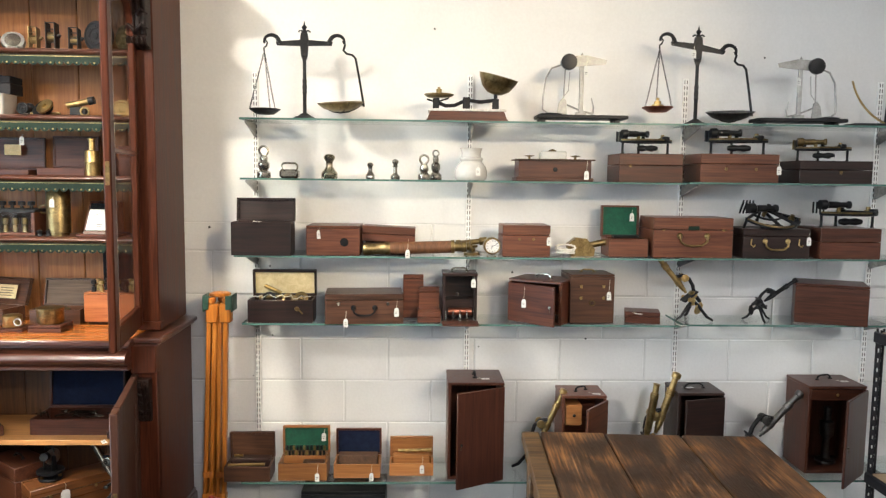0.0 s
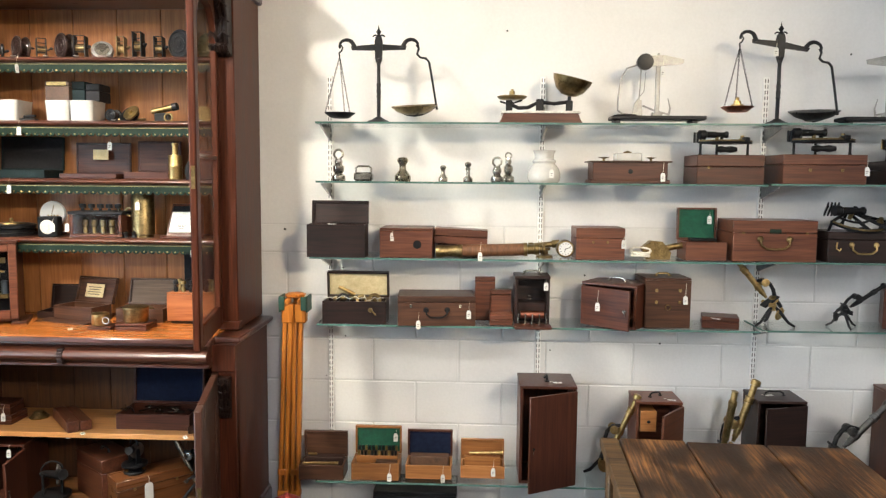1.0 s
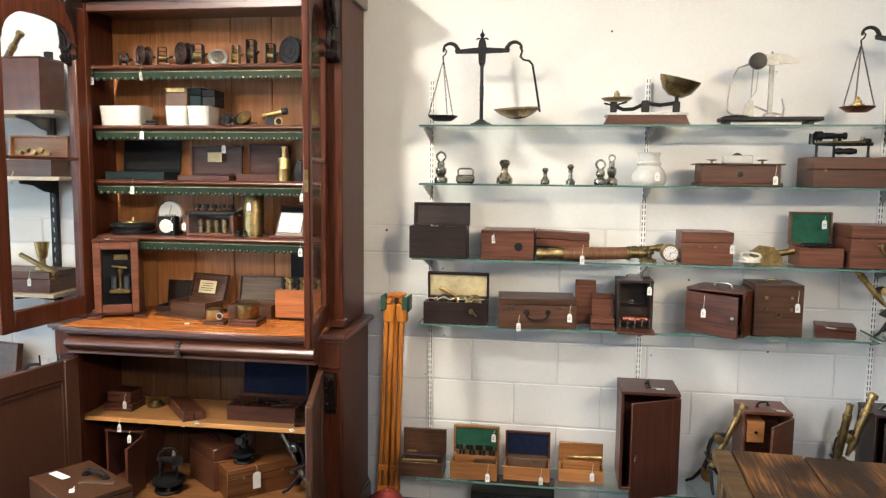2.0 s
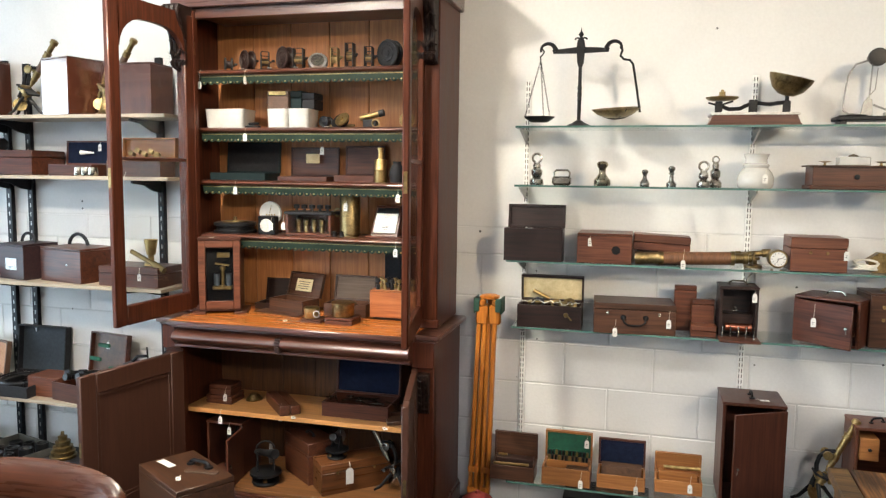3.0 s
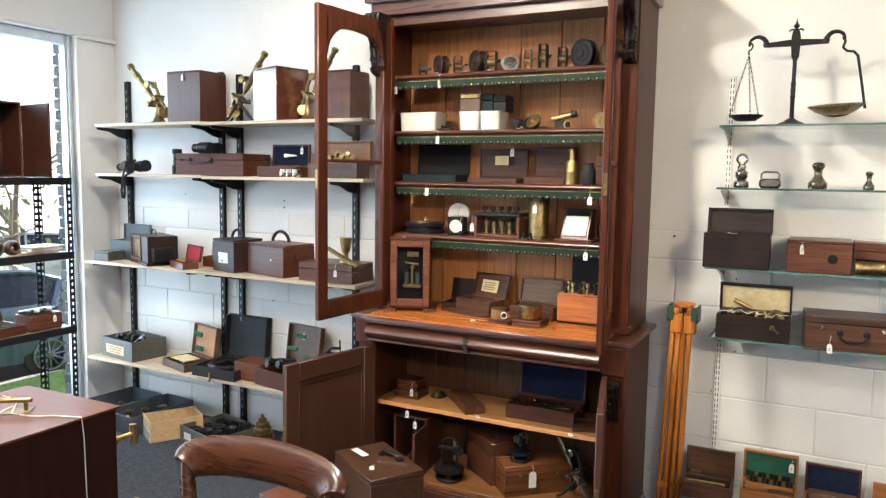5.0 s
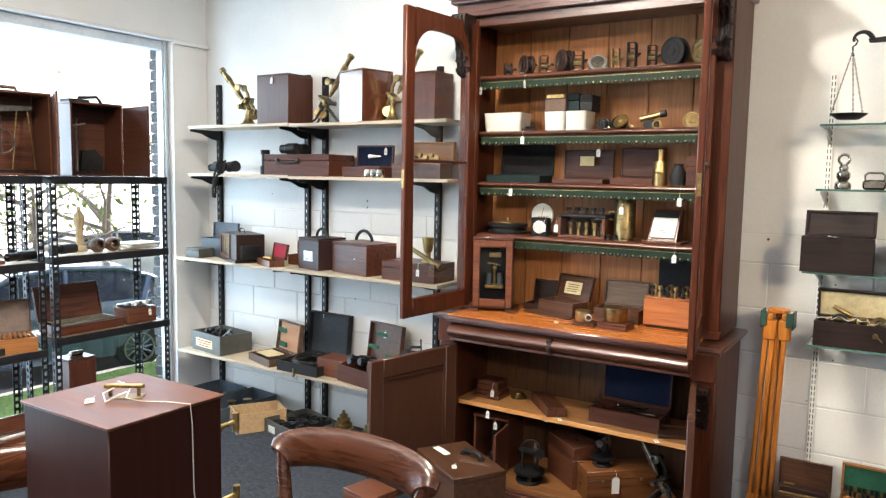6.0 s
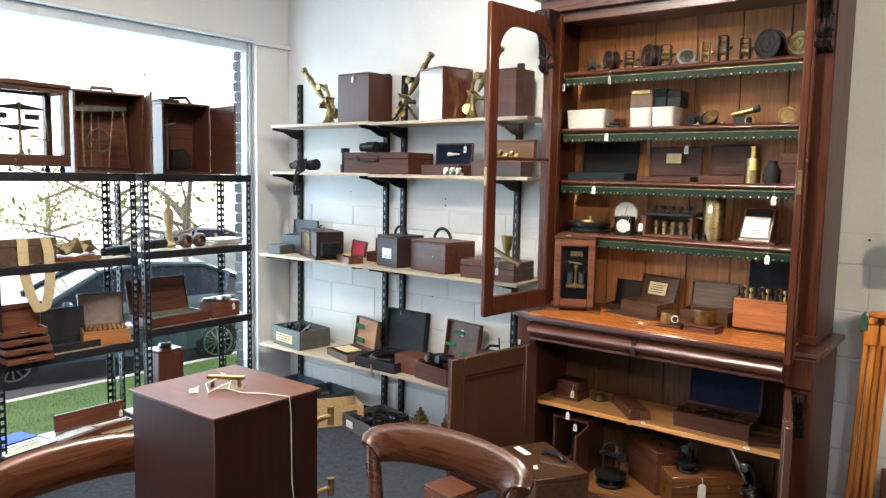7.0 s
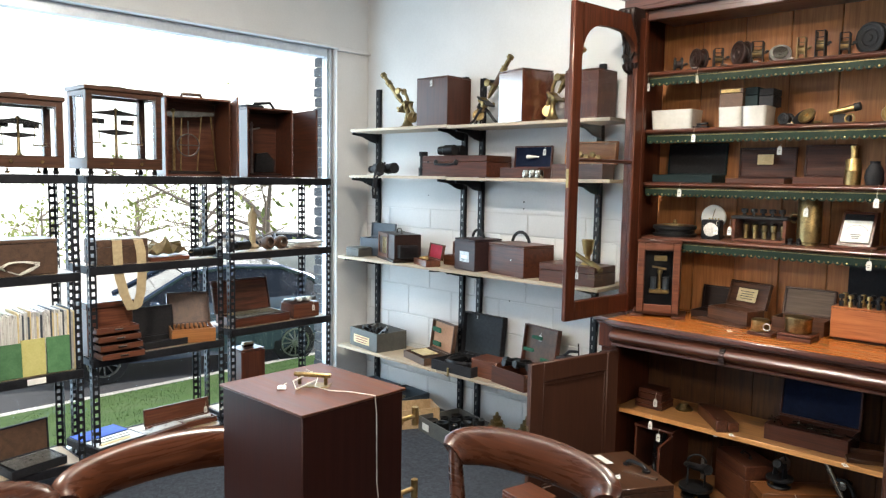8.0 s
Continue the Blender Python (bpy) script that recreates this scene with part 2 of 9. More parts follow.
def plank_mat(name):
    """Old oak boards: fine streaks along y over broad dark stains, worn to bare orange wood in patches."""
    m, t, p = node_mat(name, 0.45, 0.0, 0.35)
    n, l = t.nodes, t.links
    co, info, sh = n.new("ShaderNodeTexCoord"), n.new("ShaderNodeObjectInfo"), n.new("ShaderNodeVectorMath")
    sh.operation = "MULTIPLY_ADD"
    sh.inputs[1].default_value = (5, 9, 3)
    l.new(info.outputs["Random"], sh.inputs[0])
    l.new(co.outputs["Object"], sh.inputs[2])
    def noise(scale, detail, dist):
        mp, z = n.new("ShaderNodeMapping"), n.new("ShaderNodeTexNoise")
        mp.inputs["Scale"].default_value = scale
        z.inputs["Scale"].default_value, z.inputs["Detail"].default_value, z.inputs["Distortion"].default_value = 1.0, detail, dist
        l.new(sh.outputs[0], mp.inputs[0])
        l.new(mp.outputs[0], z.inputs["Vector"])
        return z.outputs["Fac"]
    streak, stain, speck = noise((170, 7, 170), 6, 0.3), noise((11, 5, 11), 9, 0.6), noise((160, 40, 160), 3, 0.0)
    add = n.new("ShaderNodeMath")
    add.operation = "MULTIPLY_ADD"
    add.inputs[1].default_value = 0.42
    l.new(streak, add.inputs[0])
    half = n.new("ShaderNodeMath")
    half.operation = "MULTIPLY"
    half.inputs[1].default_value = 0.58
    l.new(stain, half.inputs[0])
    l.new(half.outputs[0], add.inputs[2])
    ramp = n.new("ShaderNodeValToRGB")
    cr = ramp.color_ramp
    cr.elements[0].position, cr.elements[0].color = 0.38, (0.02, 0.0105, 0.006, 1)
    cr.elements[1].position, cr.elements[1].color = 0.66, (0.24, 0.11, 0.038, 1)
    for at, c in ((0.47, (0.032, 0.0155, 0.0075, 1)), (0.54, (0.082, 0.037, 0.015, 1))):
        cr.elements.new(at).color = c
    l.new(add.outputs[0], ramp.inputs[0])
    l.new(ramp.outputs[0], p.inputs["Base Color"])
    rr = n.new("ShaderNodeMapRange")
    rr.inputs[3].default_value, rr.inputs[4].default_value = 0.28, 0.62
    l.new(stain, rr.inputs[0])
    l.new(rr.outputs[0], p.inputs["Roughness"])
    bp = n.new("ShaderNodeBump")
    bp.inputs["Strength"].default_value, bp.inputs["Distance"].default_value = 0.5, 0.002
    hm = n.new("ShaderNodeMath")
    hm.operation = "ADD"
    l.new(streak, hm.inputs[0])
    l.new(speck, hm.inputs[1])
    l.new(hm.outputs[0], bp.inputs["Height"])
    l.new(bp.outputs[0], p.inputs["Normal"])
    return m


PLANKW = plank_mat("worn_table_plank")


def glass_mat(name, tint=(1, 1, 1), rough=0.0):
    """Thin clear sheet: mostly passes light straight through, with a mirror share that grows at grazing angles."""
    m = bpy.data.materials.new(name)
    m.use_nodes = True
    t = m.node_tree
    n, l = t.nodes, t.links
    n.remove(n["Principled BSDF"])
    tr, gl, mx, fr = n.new("ShaderNodeBsdfTransparent"), n.new("ShaderNodeBsdfGlossy"), n.new("ShaderNodeMixShader"), n.new("ShaderNodeLayerWeight")
    tr.inputs[0].default_value = (*tint, 1)
    gl.inputs["Roughness"].default_value = rough
    pw, mr = n.new("ShaderNodeMath"), n.new("ShaderNodeMapRange")
    pw.operation = "POWER"
    pw.inputs[1].default_value = 4.0
    mr.inputs[3].default_value, mr.inputs[4].default_value = 0.025, 0.7
    l.new(fr.outputs["Facing"], pw.inputs[0])
    l.new(pw.outputs[0], mr.inputs[0])
    l.new(mr.outputs[0], mx.inputs[0])
    l.new(tr.outputs[0], mx.inputs[1])
    l.new(gl.outputs[0], mx.inputs[2])
    l.new(mx.outputs[0], n["Material Output"].inputs[0])
    return m


GLASS = glass_mat("clear_glass", (0.97, 0.98, 0.975))
SHELFGLASS = glass_mat("green_tinted_glass", (0.96, 0.985, 0.975), 0.02)
GEDGE = surface("green_glass_edge", (0.05, 0.12, 0.1), (0.11, 0.2, 0.17), (30, 30, 30), 0.2, 0.0, 0.0, 0.6)
MIRROR = surface("silvered_mirror", (0.75, 0.76, 0.77), (0.8, 0.81, 0.82), (5, 5, 5), 0.04, 1.0, 0.0)
lampglow = bpy.data.materials.new("lamp_glow")
lampglow.use_nodes = True
lampglow.node_tree.nodes["Principled BSDF"].inputs["Emission Color"].default_value = (1, 0.88, 0.7, 1)
lampglow.node_tree.nodes["Principled BSDF"].inputs["Emission Strength"].default_value = 6


# ---- building tools ----
I4 = Matrix.Identity(4)


def T(x=0, y=0, z=0, rx=0, ry=0, rz=0):
    return pose(x, y, z, rx, ry, rz)


def box(bm, x0, x1, y0, y1, z0, z1, c=0.0015, m=None):
    """A block with chamfered edges."""
    if x0 > x1: x0, x1 = x1, x0
    if y0 > y1: y0, y1 = y1, y0
    if z0 > z1: z0, z1 = z1, z0
    ce = Vector(((x0 + x1) / 2, (y0 + y1) / 2, (z0 + z1) / 2))
    h = ((x1 - x0) / 2, (y1 - y0) / 2, (z1 - z0) / 2)
    c = min(c, min(h) * 0.45)
    vs = {}
    for sx in (-1, 1):
        for sy in (-1, 1):
            for sz in (-1, 1):
                s = (sx, sy, sz)
                for a in range(3):
                    p = ce + Vector([s[i] * (h[i] if i == a else h[i] - c) for i in range(3)])
                    vs[sx, sy, sz, a] = (bm.verts.new(m @ p if m else p), p)
    def face(keys):
        ps = [vs[k][1] for k in keys]
        nrm = (ps[1] - ps[0]).cross(ps[2] - ps[1])
        mid = sum(ps, Vector()) / len(ps)
        if nrm.dot(mid - ce) < 0:
            keys = keys[::-1]
        bm.faces.new([vs[k][0] for k in keys])
    for a in range(3):
        b, d = (a + 1) % 3, (a + 2) % 3
        for s in (-1, 1):
            q = []
            for u, v in ((-1, -1), (1, -1), (1, 1), (-1, 1)):
                k = [0, 0, 0]
                k[a], k[b], k[d] = s, u, v
                q.append((*k, a))
            face(q)
        for u in (-1, 1):
            for v in (-1, 1):
                k0, k1 = [0, 0, 0], [0, 0, 0]
                k0[a], k0[b], k0[d] = -1, u, v
                k1[a], k1[b], k1[d] = 1, u, v
                face([(*k0, b), (*k1, b), (*k1, d), (*k0, d)])
    for sx in (-1, 1):
        for sy in (-1, 1):
            for sz in (-1, 1):
                face([(sx, sy, sz, 0), (sx, sy, sz, 1), (sx, sy, sz, 2)])
    return bm


def lathe(bm, prof, seg=20, m=None):
    """Turned shape round z from (radius, height) pairs."""
    m = m or I4
    rings = []
    for r, z in prof:
        if r < 1e-5:
            rings.append([bm.verts.new(m @ Vector((0, 0, z)))])
        else:
            rings.append([bm.verts.new(m @ Vector((r * math.cos(2 * math.pi * i / seg), r * math.sin(2 * math.pi * i / seg), z))) for i in range(seg)])
    for a, b in zip(rings, rings[1:]):
        for i in range(seg):
            j = (i + 1) % seg
            q = [a[i % len(a)], a[j % len(a)], b[j % len(b)], b[i % len(b)]]
            q = list(dict.fromkeys(q))
            if len(q) > 2:
                bm.faces.new(q).smooth = True
    return bm


def tube(bm, pts, r, seg=7, m=None, r2=None, flat=1.0):
    """Round bar along a line of points; r2: radius at the far end; flat squeezes it."""
    m = m or I4
    pts = [Vector(p) for p in pts]
    rings, side = [], None
    for i, p in enumerate(pts):
        d = (pts[min(i + 1, len(pts) - 1)] - pts[max(i - 1, 0)]).normalized()
        if side is None:
            side = d.orthogonal().normalized()
        side = (side - d * side.dot(d)).normalized()
        up = d.cross(side)
        k = r if r2 is None else r + (r2 - r) * i / (len(pts) - 1)
        rings.append([bm.verts.new(m @ (p + side * (k * math.cos(2 * math.pi * j / seg)) + up * (k * flat * math.sin(2 * math.pi * j / seg)))) for j in range(seg)])
    for a, b in zip(rings, rings[1:]):
        for j in range(seg):
            bm.faces.new([a[j], a[(j + 1) % seg], b[(j + 1) % seg], b[j]]).smooth = True
    bm.faces.new(rings[0][::-1])
    bm.faces.new(rings[-1])
    return bm


def arc(cx, cy, r, a0, a1, n=10, plane="xz", w=0.0):
    """Points on a circle's arc, degrees."""
    out = []
    for i in range(n + 1):
        a = radians(a0 + (a1 - a0) * i / n)
        u, v = cx + r * math.cos(a), cy + r * math.sin(a)
        out.append({"xz": (u, w, v), "yz": (w, u, v), "xy": (u, v, w)}[plane])
    return out


def plate(bm, outline, y0, y1, m=None):
    """Solid from an outline in x and z, between two depths."""
    m = m or I4
    f = [bm.verts.new(m @ Vector((x, y0, z))) for x, z in outline]
    b = [bm.verts.new(m @ Vector((x, y1, z))) for x, z in outline]
    n = len(f)
    bm.faces.new(f)
    bm.faces.new(b[::-1])
    for i in range(n):
        bm.faces.new([f[(i + 1) % n], f[i], b[i], b[(i + 1) % n]])
    bmesh.ops.recalc_face_normals(bm, faces=bm.faces[-(n + 2):])
    return bm


def tray(bm, w, d, h, t=0.008, m=None, z0=0.0):
    """Open box: floor and four sides."""
    box(bm, -w / 2, w / 2, -d / 2, -d / 2 + t, z0, z0 + h, 0.001, m)
    box(bm, -w / 2, w / 2, d / 2 - t, d / 2, z0, z0 + h, 0.001, m)
    box(bm, -w / 2, -w / 2 + t, -d / 2 + t, d / 2 - t, z0, z0 + h, 0.001, m)
    box(bm, w / 2 - t, w / 2, -d / 2 + t, d / 2 - t, z0, z0 + h, 0.001, m)
    box(bm, -w / 2 + t, w / 2 - t, -d / 2 + t, d / 2 - t, z0, z0 + t, 0.001, m)
    return bm


def part(name, bm, material, parent, label="", m=None):
    me = bpy.data.meshes.new(name)
    bm.to_mesh(me)
    bm.free()
    me.materials.append(material)
    me.set_sharp_from_angle(angle=radians(38))
    ob = new(name, me)
    ob.parent = parent
    if m is not None:
        ob.matrix_basis = m
    if label:
        ob["label"] = label
    return ob


def B():
    return bmesh.new()


def thing(name, label, category, x, y, z, rz=0.0, group="", kind=""):
    ob = new(name)
    ob.empty_display_size = 0.05
    ob.matrix_basis = pose(x, y, z, 0, 0, rz)
    return tagged(ob, label, category, group, kind)


def single(name, bm, material, label, category, x=0, y=0, z=0, rz=0.0, group="", kind=""):
    ob = part(name, bm, material, None)
    ob.matrix_basis = pose(x, y, z, 0, 0, rz)
    return tagged(ob, label, category, group, kind)


def disc(bm, r, t, m, seg=24):
    return lathe(bm, [(0, 0), (r, 0), (r, t), (0, t)], seg, m)


def bar(bm, p0, p1, r, r2=None, seg=10, m=None):
    return tube(bm, [p0, p1], r, seg, m, r2)


# ---- room ----
WY, WX = 3.843, -4.24        # north wall face, window pier face
FLOOR_S, FLOOR_E, CEIL = -3.6, 4.6, 3.15

b = B()
box(b, WX - 0.2, FLOOR_E + 0.2, FLOOR_S - 0.2, WY + 0.25, -0.12, 0.0, 0.0)
floor = single("floor", b, CARPET, "dark charcoal cut-pile carpet floor", "floor", kind="structure")

b = B()
box(b, WX - 0.1, FLOOR_E + 0.2, FLOOR_S - 0.2, WY + 0.25, CEIL, CEIL + 0.15, 0.0)
single("ceiling", b, CEILP, "plain white painted ceiling", "ceiling", kind="structure")

wall_north = thing("wall_north", "white painted concrete block wall", "wall", 0, 0, 0, kind="structure")
b = B()
box(b, WX - 0.35, FLOOR_E + 0.2, WY + 0.004, WY + 0.25, 0, CEIL, 0.0)
part("backing", b, MORTAR, wall_north)

wall_south = B()
box(wall_south, WX - 0.2, FLOOR_E + 0.2, FLOOR_S - 0.2, FLOOR_S, 0, CEIL, 0.0)
single("wall_south", wall_south, ROOMP, "plain unseen shop wall, warm grey to dim reflections", "wall", kind="structure")
b = B()
box(b, FLOOR_E, FLOOR_E + 0.2, FLOOR_S, WY, 0, CEIL, 0.0)
single("wall_east", b, ROOMP, "plain unseen shop wall, warm grey to dim reflections", "wall", kind="structure")

# window side: pier in the corner, beam over the glazing, low upstand
wall_west = thing("wall_west", "white plastered pier and deep beam round the shop window", "wall", 0, 0, 0, kind="structure")
b = B()
box(b, WX - 0.16, WX, 3.565, WY + 0.003, 0, 2.40, 0.004)
part("pier", b, WALLP, wall_west)
b = B()
box(b, WX - 0.16, WX, FLOOR_S, -2.2, 0, 2.40, 0.004)
part("pier", b, WALLP, wall_west)
b = B()
box(b, WX - 0.16, WX + 0.0, FLOOR_S, WY + 0.003, 2.415, CEIL, 0.004)
part("beam", b, WALLP, wall_west)
b = B()
box(b, WX - 0.16, WX + 0.012, FLOOR_S, WY + 0.003, 2.40, 2.415, 0.002)
box(b, WX - 0.16, WX + 0.03, 3.56, WY + 0.003, 2.385, 2.40, 0.002)
part("ledge", b, WALLP, wall_west)
b = B()
box(b, WX - 0.16, WX - 0.03, -2.2, 3.565, 0, 0.02, 0.004)
part("upstand", b, WALLP, wall_west)

window_1 = thing("window_1", "large shop window in a pale aluminium frame", "window", 0, 0, 0, kind="structure")
fx0, fx1 = WX - 0.11, WX - 0.05
for name, y0, y1, z0, z1 in (("frame_jamb", 3.52, 3.563, 0.02, 2.40), ("frame_jamb", -2.2, -2.15, 0.02, 2.40), ("frame_jamb", 0.48, 0.53, 0.02, 2.34),
                             ("frame_head", -2.15, 3.52, 2.34, 2.40), ("frame_sill", -2.15, 3.52, 0.02, 0.045)):
    b = B()
    box(b, fx0, fx1, y0, y1, z0, z1, 0.003)
    if name == "frame_jamb":
        box(b, fx1, fx1 + 0.012, y0 + 0.012, y1 - 0.012, z0, z1, 0.002)
    part(name, b, ALU, window_1)
for y0, y1 in ((-2.15, 0.48), (0.53, 3.52)):
    b = B()
    box(b, WX - 0.083, WX - 0.077, y0, y1, 0.045, 2.34, 0.0)
    pane = part("pane", b, GLASS, window_1)
    pane.visible_shadow = False

d = thing("spotlight", "small white adjustable ceiling spotlight, switched on", "lamp", 0, 0, 0)
sv = Vector(SPOTLIGHT)
b = B()
tube(b, [(sv.x, sv.y, CEIL), (sv.x, sv.y, sv.z + 0.045)], 0.008, 10)
lathe(b, [(0, 0), (0.045, 0), (0.045, -0.015), (0, -0.015)], 20, T(sv.x, sv.y, CEIL))
part("stem", b, WHITEMETAL, d)
b = B()
aim = (Vector((-0.2, 3.84, 2.1)) - sv).normalized()
lathe(b, [(0.0, -0.1), (0.035, -0.1), (0.05, -0.06), (0.05, -0.005), (0.047, -0.005), (0.044, -0.06), (0, -0.06)], 24, Matrix.Translation(sv) @ aim.to_track_quat("Z", "Y").to_matrix().to_4x4())
part("lamp_head", b, WHITEMETAL, d)

# unseen recessed ceiling lights, those of the added fill lamps too
for x, y, z, watt, tint in SPOTS:
    d = thing("unseen_ceiling_light", "small round white ceiling light added out of view, switched on", "lamp", x, y, CEIL, group="ceiling lights")
    b = B()
    lathe(b, [(0.085, 0.0), (0.11, -0.004), (0.115, -0.012), (0.1, -0.018), (0.088, -0.012), (0.085, 0)], 28)
    part("bezel", b, WHITEMETAL, d)
    b = B()
    lathe(b, [(0, -0.004), (0.084, -0.004), (0.084, -0.001), (0, -0.001)], 24)
    part("diffuser", b, lampglow, d)


# ---- outside ----
GZ = -1.2
b = B()
ys = [-60, -20, -6, 0, 6, 14, 30, 80]
xs = [-4.46, -5.4, -7.0, -9.05, -9.3, -30, -90, -400]
zs = [-0.35, -0.5, -0.85, -1.18, GZ, GZ, GZ + 0.4, GZ + 2]
grid = [[b.verts.new((x, y, z)) for y in ys] for x, z in zip(xs, zs)]
for i in range(len(xs) - 1):
    for j in range(len(ys) - 1):
        b.faces.new([grid[i][j], grid[i][j + 1], grid[i + 1][j + 1], grid[i + 1][j]])
single("ground", b, ASPHALT, "asphalt road and parking outside the window", "ground", kind="structure")
b = B()
rows_ = []
for i, (x, z) in enumerate(((-4.5, -0.345), (-5.4, -0.49), (-7.0, -0.835), (-9.0, -1.13))):
    rows_.append([b.verts.new((x, y, z + 0.012)) for y in np.linspace(-12, 22, 35)])
for a, c in zip(rows_, rows_[1:]):
    for j in range(34):
        b.faces.new([a[j], a[j + 1], c[j + 1], c[j]])
single("lawn", b, GRASS, "short green lawn sloping down to the road", "grass", kind="structure")
rnd = random.Random(4)
vs, fs = [], []
for i in range(30000):
    x = rnd.uniform(-9.0, -4.6)
    y = rnd.uniform(1.2, 8.0)
    z = np.interp(-x, (4.5, 5.4, 7.0, 9.0), (-0.345, -0.49, -0.835, -1.13)) + 0.008
    a, h, w = rnd.uniform(0, 6.28), rnd.uniform(0.01, 0.026), rnd.uniform(0.0025, 0.005)
    lx, ly = rnd.uniform(-0.02, 0.02), rnd.uniform(-0.02, 0.02)
    k = len(vs)
    vs += [(x - w * math.cos(a), y - w * math.sin(a), z), (x + w * math.cos(a), y + w * math.sin(a), z), (x + lx, y + ly, z + h)]
    fs.append((k, k + 1, k + 2))
me = bpy.data.meshes.new("grass_blades")
me.from_pydata(vs, [], fs)
me.materials.append(GRASS)
tagged(new("grass_blades", me), "blades of short green grass on the bank", "grass", kind="stuff")
b = B()
box(b, -9.14, -9.0, -14, 24, GZ - 0.05, -1.12, 0.02)
single("kerb", b, MARBLE, "pale concrete kerb beside the lawn", "kerb", kind="structure")


def car(x, y, rz, paint, label):
    """Small hatchback, length along local x, nose at -x."""
    th = thing("car", label, "car", x, y, GZ, rz)
    secs = [(-2.05, 0.42, 0.62, 0.62), (-1.95, 0.3, 0.7, 0.74), (-1.3, 0.24, 0.9, 0.83), (-0.75, 0.24, 0.97, 0.86), (0.3, 0.24, 0.98, 0.87), (1.2, 0.24, 1.0, 0.86), (1.75, 0.28, 0.98, 0.8), (1.98, 0.4, 0.86, 0.7)]
    b = B()
    rings = []
    for sx, z0, z1, hw in secs:
        rings.append([b.verts.new(v) for v in ((sx, -hw * 0.93, z0), (sx, -hw, (z0 + z1) / 2), (sx, -hw * 0.94, z1), (sx, hw * 0.94, z1), (sx, hw, (z0 + z1) / 2), (sx, hw * 0.93, z0))])
    for p, q in zip(rings, rings[1:]):
        for j in range(6):
            b.faces.new([p[j], q[j], q[(j + 1) % 6], p[(j + 1) % 6]]).smooth = True
    b.faces.new(rings[0])
    b.faces.new(rings[-1][::-1])
    bmesh.ops.recalc_face_normals(b, faces=b.faces[:])
    part("body", b, paint, th)
    cab = [(-0.95, 0.96, 0.8), (-0.2, 1.36, 0.62), (0.4, 1.44, 0.6), (1.15, 1.4, 0.6), (1.6, 1.24, 0.6), (1.9, 0.98, 0.66)]
    b = B()
    rings = []
    for sx, z1, hw in cab:
        rings.append([b.verts.new(v) for v in ((sx, -0.8, 0.95), (sx, -hw, z1), (sx, hw, z1), (sx, 0.8, 0.95))])
    for p, q in zip(rings, rings[1:]):
        for j in range(4):
            b.faces.new([p[j], q[j], q[(j + 1) % 4], p[(j + 1) % 4]]).smooth = j == 1
    b.faces.new(rings[0])
    b.faces.new(rings[-1][::-1])
    bmesh.ops.recalc_face_normals(b, faces=b.faces[:])
    part("cabin_glass", b, CARGLASS, th, "dark tinted glasshouse")
    b = B()
    for s in (-1, 1):
        tube(b, [(-0.98, s * 0.79, 0.95), (-0.22, s * 0.625, 1.365), (0.4, s * 0.605, 1.445), (1.15, s * 0.605, 1.405), (1.6, s * 0.62, 1.24), (1.9, s * 0.7, 0.98)], 0.035, 6)
        tube(b, [(0.35, s * 0.81, 0.95), (0.42, s * 0.61, 1.44)], 0.03, 6)
        tube(b, [(1.35, s * 0.81, 0.95), (1.5, s * 0.63, 1.28)], 0.05, 6)
    v = [b.verts.new(p) for p in ((-0.2, -0.6, 1.375), (0.4, -0.58, 1.46), (1.2, -0.58, 1.42), (1.2, 0.58, 1.42), (0.4, 0.58, 1.46), (-0.2, 0.6, 1.375))]
    b.faces.new([v[0], v[1], v[4], v[5]])
    b.faces.new([v[1], v[2], v[3], v[4]])
    part("roof", b, paint, th)
    for s in (-1, 1):
        for wx in (-1.28, 1.28):
            m = T(wx, s * 0.86, 0.31, 90 if s > 0 else 90)
            b = B()
            lathe(b, [(0.2, 0.02), (0.3, 0.02), (0.315, 0.0), (0.315, -0.14), (0.3, -0.16), (0.2, -0.16)] if s < 0 else [(0.2, -0.02), (0.3, -0.02), (0.315, 0.0), (0.315, 0.14), (0.3, 0.16), (0.2, 0.16)], 30, T(0, 0, 0, 90))
            wheel = part("wheel", b, RUBBER, th, "black rubber tyre", T(wx, s * 0.8, 0.315))
            b = B()
            k = -0.05 * s
            for a in range(12):
                aa = 2 * math.pi * a / 12
                tube(b, [(0.03 * math.cos(aa), s * 0.04, 0.03 * math.sin(aa)), (0.205 * math.cos(aa + 0.06), s * 0.02, 0.205 * math.sin(aa + 0.06))], 0.012, 5)
            lathe(b, [(0.19, 0.0), (0.21, 0.0), (0.21, 0.03), (0.19, 0.03), (0.19, 0.0)], 30, T(0, s * 0.03, 0, 90))
            lathe(b, [(0, -0.02), (0.035, -0.02), (0.035, 0.02), (0, 0.02)], 14, T(0, s * 0.04, 0, 90))
            part("rim", b, STEEL, wheel, "silver spoked alloy rim")
            b = B()
            disc(b, 0.2, 0.01, T(0, -s * 0.03, 0, 90))
            part("brake_disc", b, BLACK, wheel, "dark brake disc")
    for s in (-1, 1):
        b = B()
        box(b, 1.78, 1.93, s * 0.62, s * 0.8, 0.72, 0.9, 0.03)
        part("tail_lamp", b, REDPAINT, th)
        b = B()
        box(b, -1.98, -1.75, s * 0.5, s * 0.76, 0.58, 0.7, 0.03)
        part("headlight", b, PLASTIC, th)
        b = B()
